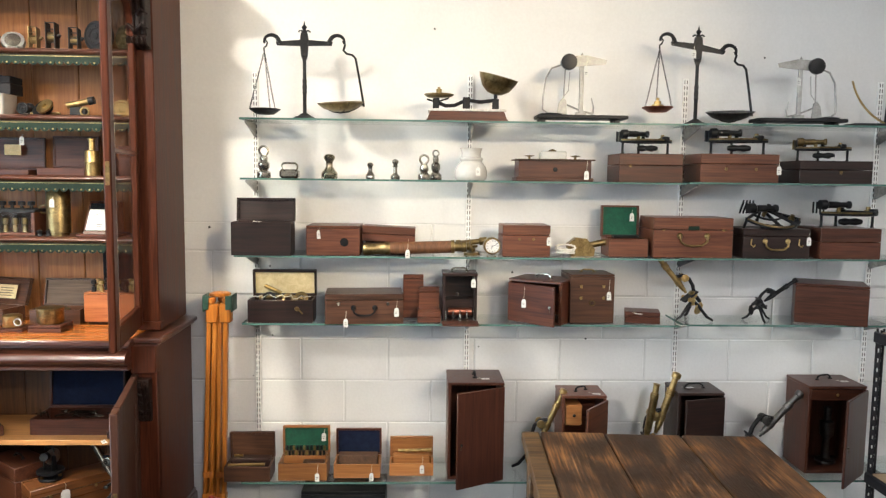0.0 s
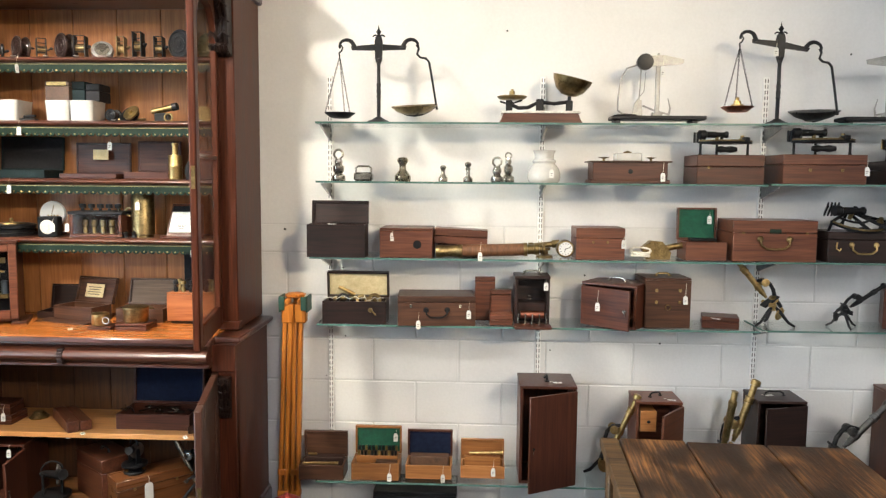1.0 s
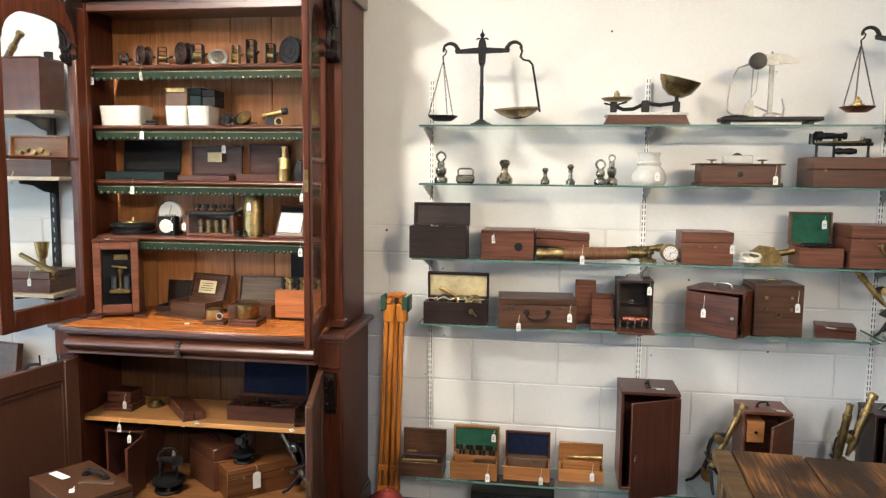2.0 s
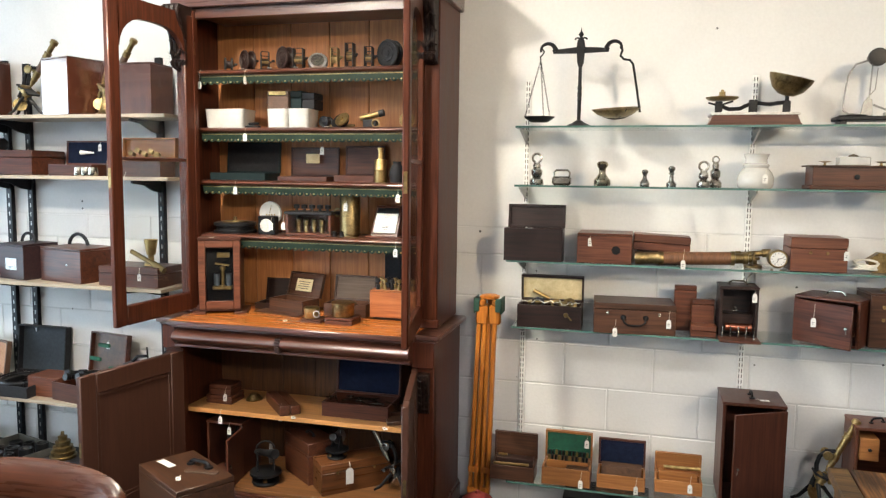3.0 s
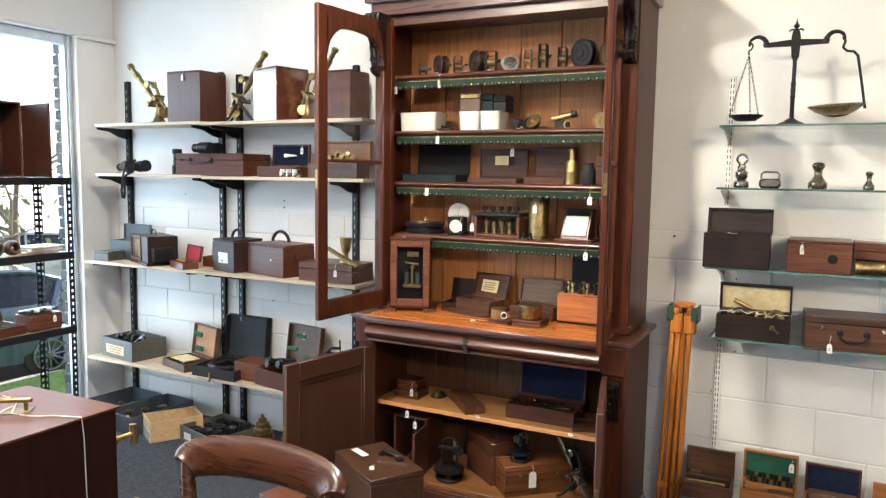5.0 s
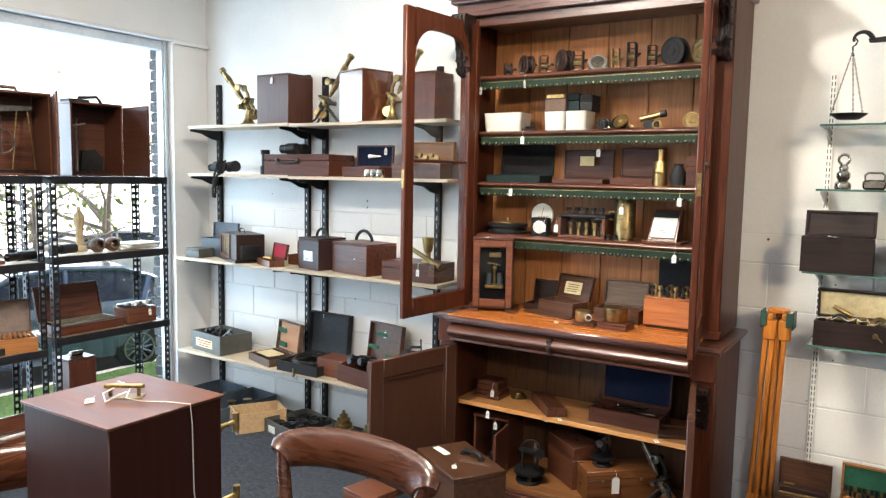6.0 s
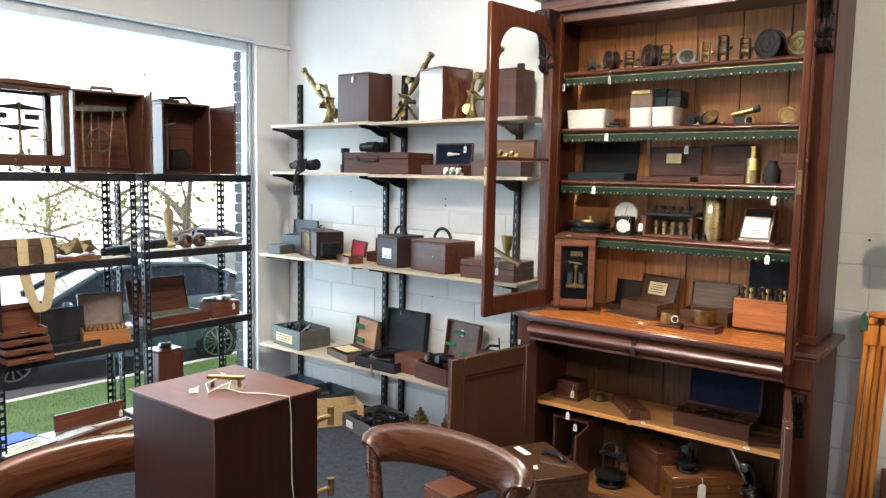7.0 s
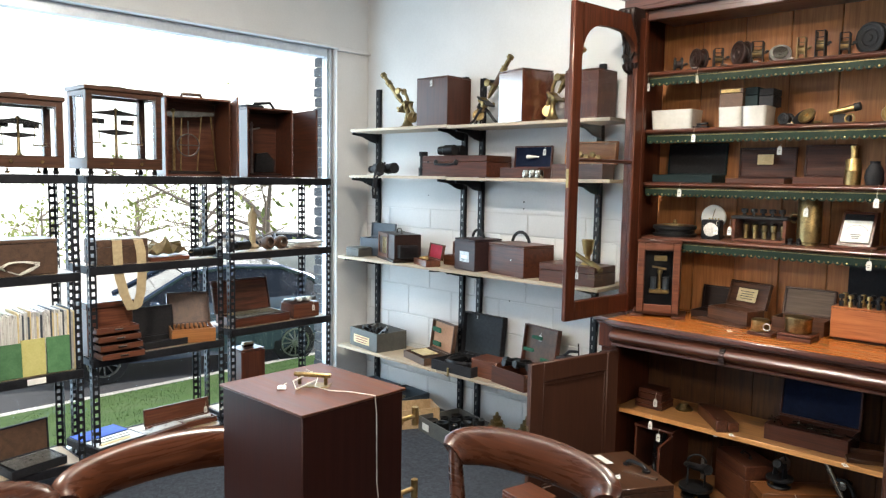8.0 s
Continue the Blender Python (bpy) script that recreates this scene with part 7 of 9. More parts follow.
lathe(b, [(0, 0), (0.04, 0), (0.046, 0.004), (0.046, 0.014), (0.036, 0.018), (0, 0.02)], 8, T(0.0, 0.008, 1.012, 0, 0, 22))
part("head", b, ORANGE, tp, "eight-sided orange head")
for sx in (-1, 1):
    b = B()
    box(b, sx * 0.06 - 0.004, sx * 0.06 + 0.004, -0.044, 0.045, 0.95, 1.022, 0.003)
    box(b, sx * 0.049 - 0.014, sx * 0.049 + 0.011, -0.05, -0.042, 0.96, 1.02, 0.003)
    part("head_plate", b, DKGREEN, tp, "dark green painted plate")


# ---- things in the bookcase cabinet ----
S1, S2, S3, S4 = SHELVES
CT = 0.905
reel(-1.80, 3.64, S1, 30, 0.032, 0.03, IRON, "small black and brass reel lying by its rod clip", "drum", False)
reel(-1.705, 3.65, S1, 55, 0.048, 0.035, DARKW, "dark wooden starback fishing reel")
reel(-1.615, 3.65, S1, 35, 0.044, 0.036, IRON, "black iron fishing reel with crank", "frame")
reel(-1.51, 3.65, S1, 55, 0.054, 0.034, DARKW, "dark wooden fishing reel with broad flanges")
reel(-1.44, 3.65, S1, 12, 0.05, 0.044, IRON, "open-frame iron line winder", "frame", False)
q = thing("fishing_reel", "silver aluminium fly reel lying tilted", "reel", -1.345, 3.65, S1, 0, "old reels")
b = B()
lathe(b, [(0, -0.014), (0.042, -0.014), (0.045, -0.01), (0.045, 0.01), (0.042, 0.014), (0, 0.014)], 30, T(0, 0, 0.036, 62, 0, 18))
part("drum", b, STEEL, q)
b = B()
lathe(b, [(0, 0.013), (0.03, 0.013), (0.03, 0.018), (0.012, 0.018), (0.012, 0.022), (0, 0.022)], 24, T(0, 0, 0.036, 62, 0, 18))
tube(b, [(0.0, 0.0, 0.018), (0.025, 0.012, 0.02)], 0.004, 6, T(0, 0, 0.036, 62, 0, 18))
part("cap", b, NICKEL, q)
reel(-1.26, 3.65, S1, 10, 0.048, 0.03, OLDBRASS, "open brass-framed line winder", "frame", False)
reel(-1.186, 3.65, S1, 8, 0.058, 0.034, IRON, "tall open iron line winder", "frame", False)
reel(-1.095, 3.65, S1, 8, 0.048, 0.034, IRON, "small iron line winder with wooden spool", "frame", False)
reel(-1.0, 3.66, S1, 68, 0.062, 0.032, IRON, "large black drum reel standing on edge", "drum", False)
reel(-0.88, 3.66, S1, 62, 0.055, 0.03, OLDBRASS, "large brass reel beside the black drum", "drum", False)
for x, fl in ((-1.9, False), (-1.69, True), (-1.55, True), (-1.42, True), (-1.28, True)):
    tag(x, 3.553, S1 - 0.002 if not fl else S1 + 0.0005, 0, 0.05, 0, False) if not fl else tag(x, 3.585, S1 + 0.0005, 0, flat=True)
tag(-1.66, 3.546, S1 - 0.004, 0, 0.03, 80)


def basin(x, y, z, w, d, h, label):
    th = thing("ceramic_trough", label, "trough", x, y, z)
    b = B()
    rings = []
    for k, (sc, zz) in enumerate(((0.92, 0), (0.94, 0.006), (1.0, h - 0.006), (1.02, h), (0.93, h), (0.86, 0.012))):
        ring = []
        for c in range(4):
            sx, sy = ((-1, -1), (1, -1), (1, 1), (-1, 1))[c]
            for a in range(4):
                t = radians(180 + 90 * c + 30 * a)
                r_ = 0.016
                ring.append(b.verts.new((sx * (w / 2 * sc - r_) + r_ * math.cos(t), sy * (d / 2 * sc - r_) + r_ * math.sin(t), zz)))
        rings.append(ring)
    for p, q_ in zip(rings, rings[1:]):
        for k in range(16):
            b.faces.new([p[k], p[(k + 1) % 16], q_[(k + 1) % 16], q_[k]]).smooth = True
    b.faces.new(rings[0][::-1])
    b.faces.new(rings[-1])
    part("body", b, CERAMIC, th)
    return th


basin(-1.805, 3.66, S2, 0.205, 0.13, 0.09, "white glazed rectangular ceramic trough")
basin(-1.53, 3.66, S2, 0.105, 0.13, 0.088, "white glazed ceramic trough with stains")
basin(-1.424, 3.66, S2, 0.105, 0.13, 0.088, "white glazed ceramic trough with stains")
q = case("leather_box", "dark purple leather box with gilt top", -1.585, -1.48, 3.615, S2 + 0.088, 0.082, 0.09, LEATHER, lf=0.25)
b = B()
box(b, -0.045, 0.04, -0.0465, -0.0445, 0.064, 0.08, 0.001)
part("gilt_band", b, BRASS, q, "gilt tooled band")
case("jewel_case", "dark teal leather case with rounded lid", -1.485, -1.425, 3.64, S2 + 0.088, 0.085, 0.1, TEAL, lf=0.4)
case("jewel_case", "black leather instrument case", -1.42, -1.36, 3.64, S2 + 0.088, 0.075, 0.1, BLACKCARD, lf=0.4)
q = thing("drawing_clamp", "small dark metal clamp lying flat", "tool", -1.665, 3.62, S2)
b = B()
box(b, -0.035, 0.035, -0.015, 0.015, 0, 0.012, 0.002)
tube(b, [(-0.02, 0, 0.02), (0.03, 0, 0.022)], 0.006, 8)
part("body", b, IRON, q)
tag(-1.665, 3.55, S2 + 0.002, 0, 0.03)
q = reel(-1.31, 3.66, S2, 80, 0.026, 0.04, IRON, "dark folding brass-mounted winch", "drum", False)
q = thing("fishing_reel", "black and brass plate winch reel", "reel", -1.225, 3.65, S2, 0, "old reels")
b = B()
lathe(b, [(0, -0.012), (0.04, -0.012), (0.042, -0.008), (0.042, 0.008), (0, 0.012)], 26, T(-0.01, 0, 0.03, 55, 0, -20))
part("black_plate", b, BLACK, q)
b = B()
lathe(b, [(0, 0.012), (0.036, 0.012), (0.036, 0.02), (0.01, 0.02), (0.01, 0.03), (0, 0.03)], 26, T(0.012, -0.008, 0.03, 55, 0, -20))
part("brass_plate", b, BRASS, q)
b = B()
tube(b, [(-0.06, 0, 0.012), (0.06, 0, 0.012)], 0.006, 8)
part("reel_foot", b, OLDBRASS, q)
q = thing("brass_sight", "brass and black dumpy sighting telescope", "instrument", -1.085, 3.65, S2, 0)
b = B()
tube(b, [(-0.05, 0, 0.045), (0.055, 0, 0.068)], 0.013, 12)
part("sight_tube", b, BRASS, q)
b = B()
box(b, -0.035, 0.03, -0.015, 0.015, 0.0, 0.04, 0.004)
tube(b, [(0.04, 0, 0.065), (0.062, 0, 0.07)], 0.016, 12)
part("body", b, IRON, q)
b = B()
tube(b, arc(0.03, 0.02, 0.017, 0, 360, 16, "xz", -0.02), 0.004, 6)
part("ring", b, BRASS, q)
q = thing("fishing_reel", "round polished brass fly reel standing on edge", "reel", -0.915, 3.66, S2, 0, "old reels")
b = B()
lathe(b, [(0, -0.01), (0.034, -0.01), (0.036, -0.006), (0.036, 0.008), (0.028, 0.008), (0.026, 0.004), (0.012, 0.004), (0.01, 0.01), (0, 0.01)], 28, T(0, 0, 0.036, 90, 0, 20))
part("plate", b, BRASS, q)
tag(-1.27, 3.585, S2 + 0.001, 0, flat=True)
tag(-0.9, 3.585, S2 + 0.001, 0, flat=True)

case("drawing_set", "dark teal drawing instrument case, lid fully raised", -1.885, -1.595, 3.60, S3, 0.036, 0.15, TEAL, lid=95, lining=BLACKCARD, lidh=0.012)
q = case("drawing_set", "mahogany instrument box with brass plate in lid", -1.54, -1.29, 3.62, S3, 0.022, 0.14, MAHO, lid=92, lining=REDW, lidh=0.014)
b = B()
box(b, -0.035, 0.035, -0.003, 0.0, 0, 0.045, 0.001, T(0, 0.053, 0.085))
part("name_plate", b, OLDPAPER, q, "small engraved brass plate")
tag(-1.32, 3.64, S3 + 0.165, 0, 0.005)
case("drawing_set", "mahogany instrument box with lid raised", -1.255, -1.06, 3.62, S3, 0.03, 0.14, MAHO, lid=92, lining=REDW, lidh=0.014)
turned("brass_canister", "polished brass cylinder with narrow neck", [(0, 0), (0.028, 0), (0.029, 0.006), (0.029, 0.052), (0.0305, 0.056), (0.029, 0.06), (0.029, 0.098), (0.026, 0.104), (0.012, 0.106), (0.012, 0.145), (0.015, 0.148), (0.015, 0.156), (0, 0.156)], BRASS, -1.03, 3.63, S3, "canister")
turned("leather_pouch", "soft dark leather pouch", [(0, 0), (0.03, 0), (0.036, 0.03), (0.032, 0.06), (0.018, 0.085), (0.02, 0.095), (0, 0.095)], BLACKCARD, -0.955, 3.64, S3, "pouch", seg=14)
case("small_box", "small brown mahogany box with brass corner", -0.915, -0.81, 3.61, S3, 0.125, 0.12, MAHO, lf=0.35)
tag(-1.72, 3.55, S3 + 0.001, 0, 0.03)
tag(-0.92, 3.55, S3 + 0.0, 0, 0.05)

q = thing("galvanometer", "low round black coil instrument", "instrument", -1.79, 3.66, S4)
b = B()
lathe(b, [(0, 0), (0.1, 0), (0.102, 0.012), (0.09, 0.016), (0.09, 0.03), (0.1, 0.034), (0.1, 0.048), (0.09, 0.052), (0, 0.052)], 36)
part("body", b, BLACK, q)
b = B()
lathe(b, [(0, 0.052), (0.06, 0.052), (0.058, 0.056), (0.01, 0.058), (0.008, 0.075), (0, 0.078)], 24)
part("cap", b, OLDBRASS, q)
q = thing("disc_barometer", "round white dial on a mahogany foot", "gauge", -1.615, 3.69, S4)
b = B()
lathe(b, [(0, -0.008), (0.056, -0.008), (0.058, 0), (0.056, 0.008), (0, 0.01)], 34, T(0, 0, 0.095, 90))
dd = part("dial_face", b, PAPER, q, "pale metal dial")
b = B()
box(b, -0.0012, 0.0012, -0.0008, 0.0008, 0, 0.04, 0, T(0, -0.012, 0.095, 0, 15))
part("pointer", b, OLDBRASS, dd)
b = B()
box(b, -0.045, 0.045, -0.03, 0.03, 0, 0.014, 0.003)
box(b, -0.012, 0.012, -0.006, 0.006, 0.014, 0.05, 0.002)
part("foot", b, MAHO, q)
b = B()
for k in range(4):
    bar(b, (-0.01 + 0.014 * k, -0.022, 0.07), (-0.01 + 0.014 * k, -0.022, 0.092), 0.004)
box(b, -0.02, 0.045, -0.028, -0.016, 0.062, 0.072, 0.002)
part("brass_terminals", b, BRASS, q)
q = thing("desk_clock", "small square black clock with grey dial", "clock", -1.585, 3.61, S4, 6)
b = B()
box(b, -0.042, 0.042, -0.025, 0.025, 0, 0.088, 0.004)
part("body", b, BLACK, q)
b = B()
lathe(b, [(0, -0.001), (0.03, -0.001), (0.031, 0.001), (0, 0.002)], 26, T(0, -0.0255, 0.044, 90))
part("dial_face", b, MARBLE, q)
tag(-1.555, 3.582, S4 + 0.08, 0, 0.02)
q = thing("rheostat", "glass-fronted wooden resistance box with black knobs", "instrument", -1.378, 3.66, S4)
b = B()
box(b, -0.115, 0.115, -0.06, 0.06, 0, 0.012, 0.002)
box(b, -0.115, -0.1, -0.06, 0.06, 0.012, 0.098, 0.002)
box(b, 0.1, 0.115, -0.06, 0.06, 0.012, 0.098, 0.002)
box(b, -0.1, 0.1, 0.045, 0.06, 0.012, 0.098, 0.002)
part("body", b, REDW, q)
b = B()
box(b, -0.12, 0.12, -0.065, 0.065, 0.098, 0.112, 0.003)
part("top_plate", b, IRON, q)
b = B()
v = [b.verts.new(p_) for p_ in ((-0.1, -0.058, 0.012), (0.1, -0.058, 0.012), (0.1, -0.058, 0.098), (-0.1, -0.058, 0.098))]
b.faces.new(v)
part("front_pane", b, GLASS, q, "clear glass front")
for k in range(5):
    b = B()
    lathe(b, [(0, 0), (0.008, 0), (0.006, 0.012), (0.014, 0.014), (0.014, 0.03), (0, 0.032)], 14, T(-0.08 + k * 0.04, -0.01, 0.112))
    part("knob", b, BLACK, q)
    b = B()
    lathe(b, [(0, 0), (0.012, 0), (0.01, 0.03), (0.014, 0.034), (0.014, 0.06), (0, 0.07)], 14, T(-0.075 + k * 0.04, 0.0, 0.012))
    part("coil", b, OLDBRASS, q)
tag(-1.5, 3.598, S4 + 0.1, 0, 0.04)
q = thing("brass_cylinder", "tall polished brass cylinder instrument with ring", "instrument", -1.187, 3.65, S4)
b = B()
lathe(b, [(0, 0), (0.04, 0), (0.04, 0.012), (0.047, 0.014), (0.047, 0.2), (0.044, 0.204), (0, 0.204)], 32)
part("body", b, OLDBRASS, q)
b = B()
tube(b, arc(-0.06, 0.11, 0.018, 0, 360, 16), 0.004, 7)
part("ring", b, OLDBRASS, q)
b = B()
for k in range(3):
    lathe(b, [(0, 0), (0.012, 0), (0.008, 0.01), (0.012, 0.022), (0, 0.03)], 12, T(-0.085 + 0.03 * k, -0.04 - 0.012 * (k % 2), 0))
part("terminal_screws", b, IRON, q)
tag(-1.187, 3.60, S4 + 0.16, 0, 0.004)
q = thing("desk_galvanometer", "sloping mahogany meter with white scale", "meter", -1.0, 3.65, S4)
b = B()
plate(b, [(-0.06, 0.012), (0.055, 0.012), (0.055, 0.145), (0.02, 0.145)], -0.062, 0.062, T(0, 0, 0, 0, 0, 90))
part("body", b, MAHO, q)
b = B()
box(b, -0.085, 0.085, -0.075, 0.07, 0, 0.012, 0.003)
part("base", b, MAHO, q)
m = T(0, -0.021, 0.078, -30.5)
b = B()
box(b, -0.052, 0.052, -0.006, 0.0005, -0.062, 0.036, 0.001, m)
sc = part("scale_card", b, PAPER, q, "white printed scale card")
b = B()
tube(b, arc(0, -0.03, 0.045, 25, 155, 12, "xz", -0.0065), 0.0009, 4, m)
for k in range(3):
    box(b, -0.02 + 0.004 * k, 0.02 - 0.004 * k, -0.0075, -0.0062, -0.03 - 0.008 * k, -0.027 - 0.008 * k, 0.0, m)
part("printed_marks", b, INK, sc, "printed arc and lines")
b = B()
box(b, -0.052, 0.052, -0.006, 0.0005, 0.038, 0.066, 0.001, m)
part("dark_window", b, CARGLASS, q, "dark glass window")
tag(-0.93, 3.55, S4 + 0.001, 0, 0.04)

# counter level
q = thing("glazed_case", "small mahogany glazed cabinet holding an instrument", "case", -1.81, 3.565, CT, 24)
w_, h_ = 0.19, 0.345
b = B()
box(b, -w_ / 2, w_ / 2, 0.07, 0.085, 0.02, h_, 0.002)
box(b, -w_ / 2, -w_ / 2 + 0.012, -0.07, 0.07, 0.02, h_, 0.002)
box(b, w_ / 2 - 0.012, w_ / 2, -0.07, 0.07, 0.02, h_, 0.002)
box(b, -w_ / 2 - 0.004, w_ / 2 + 0.004, -0.078, 0.088, h_, h_ + 0.014, 0.003)
box(b, -w_ / 2, w_ / 2, -0.07, 0.085, 0.01, 0.022, 0.002)
part("body", b, MAHO, q)
b = B()
box(b, -w_ / 2, -w_ / 2 + 0.032, -0.085, -0.07, 0.022, h_, 0.003)
box(b, w_ / 2 - 0.032, w_ / 2, -0.085, -0.07, 0.022, h_, 0.003)
box(b, -w_ / 2 + 0.032, w_ / 2 - 0.032, -0.085, -0.07, 0.022, 0.06, 0.003)
box(b, -w_ / 2 + 0.032, w_ / 2 - 0.032, -0.085, -0.07, h_ - 0.034, h_, 0.003)
dr = part("case_door", b, REDW, q)
b = B()
v = [b.verts.new(p_) for p_ in ((-w_ / 2 + 0.03, -0.078, 0.058), (w_ / 2 - 0.03, -0.078, 0.058), (w_ / 2 - 0.03, -0.078, h_ - 0.032), (-w_ / 2 + 0.03, -0.078, h_ - 0.032))]
b.faces.new(v)
part("pane", b, GLASS, dr, "clear glass pane")
b = B()
box(b, -w_ / 2 + 0.014, w_ / 2 - 0.014, 0.06, 0.069, 0.024, h_ - 0.002, 0.001)
part("dark_lining", b, BLACKCARD, q)
b = B()
box(b, -0.03, 0.03, 0.055, 0.06, 0.25, 0.275, 0.001)
box(b, -0.045, 0.045, 0.0, 0.05, 0.1, 0.118, 0.003)
lathe(b, [(0, 0.118), (0.008, 0.118), (0.008, 0.19), (0.013, 0.195), (0.013, 0.21), (0, 0.215)], 12, T(0, 0.03, 0))
tube(b, [(-0.035, 0.03, 0.225), (0.03, 0.03, 0.215)], 0.005, 7)
part("instrument", b, BRASS, q, "small brass instrument inside")
for sx in (-0.028, 0.028):
    b = B()
    lathe(b, [(0, 0.118), (0.014, 0.118), (0.014, 0.175), (0, 0.178)], 14, T(sx, 0.03, 0))
    part("coil", b, SLATE, q)
b = B()
for s_ in (-1, 1):
    box(b, s_ * w_ * 0.5 - 0.03, s_ * w_ * 0.5 + 0.03, -0.1, 0.09, 0, 0.011, 0.004)
part("foot", b, MAHO, q)
tag(-1.81, 3.5, CT + h_ + 0.015, 0, flat=True)
case("instrument_box", "flat dark mahogany box with raised lid", -1.69, -1.50, 3.66, CT, 0.03, 0.11, DARKW, lid=100, lining=DARKW, lidh=0.016)
q = case("instrument_box", "open brown box with a paper label in lid", -1.6, -1.39, 3.60, CT, 0.065, 0.12, BROWNW, lid=108, lining=BROWNW, lidh=0.02, rz=-16)
b = B()
box(b, -0.05, 0.05, -0.0016, 0.0, -0.03, 0.03, 0.0, T(0, 0.075, 0.118, -18))
lb = part("paper_label", b, OLDPAPER, q, "yellowed printed paper label")
b = B()
for k in range(4):
    box(b, -0.036 + 0.006 * (k % 2), 0.036 - 0.006 * (k % 2), -0.0026, -0.0018, 0.014 - 0.011 * k, 0.017 - 0.011 * k, 0.0, T(0, 0.075, 0.118, -18))
part("printed_lines", b, INK, lb, "illegible printed lines")
b = B()
box(b, -0.15, 0.12, -0.12, -0.02, 0.0, 0.006, 0.002)
part("sliding_board", b, BROWNW, q)
tag(-1.42, 3.46, CT + 0.001, 0, flat=True)
q = case("compass_box", "grey-brown weathered box with brass compass inside", -1.3, -1.09, 3.60, CT, 0.06, 0.12, BROWNW, lid=104, lining=wood("weathered_wood", (0.09, 0.06, 0.04), (0.19, 0.135, 0.1), "x", rough=0.7, coat=0), lidh=0.018)
b = B()
lathe(b, [(0, 0.012), (0.045, 0.012), (0.045, 0.055), (0.038, 0.058), (0, 0.05)], 26, T(-0.01, 0, 0))
part("compass_bowl", b, OLDBRASS, q)
q = case("coil_stand", "small plinth carrying a bright brass drum", -1.335, -1.235, 3.42, CT, 0.016, 0.09, MAHO, lf=0.4)
b = B()
lathe(b, [(0, 0.016), (0.034, 0.016), (0.036, 0.02), (0.036, 0.062), (0.03, 0.066), (0, 0.066)], 26, T(-0.012, 0, 0))
part("brass_drum", b, BRASS, q)
b = B()
tube(b, arc(0.026, 0.04, 0.014, 0, 360, 18, "xz", -0.034), 0.0022, 7)
part("white_ring", b, CERAMIC, q)
q = case("coil_stand", "mahogany plinth carrying a lidded brass pot", -1.215, -1.085, 3.42, CT, 0.03, 0.11, MAHO, lf=0.4)
b = B()
lathe(b, [(0, 0.03), (0.046, 0.03), (0.05, 0.036), (0.05, 0.085), (0.053, 0.088), (0.053, 0.094), (0.03, 0.099), (0, 0.1)], 30)
part("brass_pot", b, OLDBRASS, q)
q = case("resistance_box", "orange dovetailed box topped with brass terminals", -1.065, -0.84, 3.585, CT + 0.012, 0.125, 0.17, OAK, lf=0.05)
q2 = wood("orange_cedar", (0.2, 0.06, 0.022), (0.36, 0.125, 0.045), "x", rough=0.35)
for ob in q.children:
    ob.data.materials[0] = q2
b = B()
box(b, -0.1, 0.1, -0.075, 0.075, -0.012, 0.0, 0.002)
part("foot", b, DARKW, q)
for k in range(6):
    for j in range(2):
        b = B()
        lathe(b, [(0, 0.125), (0.009, 0.125), (0.009, 0.145), (0.004, 0.146), (0.004, 0.155), (0.011, 0.158), (0.011, 0.172), (0, 0.176)], 12, T(-0.085 + 0.034 * k, -0.05 + 0.05 * j, 0))
        part("terminal", b, BRASS if (k + j) % 2 else IRON, q)
b = B()
box(b, -0.1, 0.1, 0.085, 0.092, 0.0, 0.32, 0.002)
part("raised_lid", b, BLACKCARD, q, "black lid standing upright behind")

# lower cupboard, shelf
LZ = 0.447
case("small_box", "small dark red wooden box", -1.9, -1.76, 3.55, LZ, 0.04, 0.12, MAHO, lf=0.5)
case("small_box", "dark red box stacked on another", -1.89, -1.77, 3.56, LZ + 0.041, 0.05, 0.1, MAHO, lf=0.4)
tag(-1.79, 3.545, LZ + 0.085, 0, 0.03)
tag(-1.77, 3.466, LZ + 0.0, 0, 0.03)
q = thing("wooden_blocks", "pair of long brown wooden instrument cases lying angled", "box", -1.5, 3.58, LZ, -48)
for k in range(2):
    b = B()
    box(b, -0.14, 0.12, -0.05 + 0.052 * k, -0.0 + 0.05 * k, 0, 0.05 - 0.008 * k, 0.004)
    part("long_case", b, REDW, q)
tag(-1.47, 3.49, LZ + 0.05, 0, 0.045)
tag(-1.4, 3.49, LZ + 0.003, 0, flat=True)
turned("brass_lens", "brass-rimmed magnifier lying on the shelf", [(0, 0), (0.04, 0), (0.042, 0.006), (0.036, 0.01), (0.02, 0.03), (0, 0.03)], OLDBRASS, -1.7, 3.66, LZ, "lens")
q = case("drawing_set", "large mahogany drawing set with navy lined lid open", -1.28, -0.955, 3.53, LZ, 0.068, 0.17, MAHO, lid=96, lining=BLUEV, lidh=0.02)
b = B()
r = random.Random(5)
for k in range(16):
    xa = r.uniform(-0.14, 0.14)
    tube(b, [(xa, r.uniform(-0.06, 0.03), 0.068), (xa + r.uniform(-0.08, 0.08), r.uniform(-0.06, 0.03), 0.074)], 0.004, 6)
tagged(part("steel_instrument", b, NICKEL, q, "jumble of steel drawing instruments"), kind="stuff")
q = thing("wood_strip_box", "flat brown wooden slide box at the shelf edge", "box", -0.89, 3.56, LZ, 25)
b = B()
box(b, -0.08, 0.08, -0.045, 0.045, 0, 0.018, 0.002)
box(b, -0.08, 0.08, 0.035, 0.045, 0.018, 0.035, 0.002)
part("body", b, BROWNW, q)
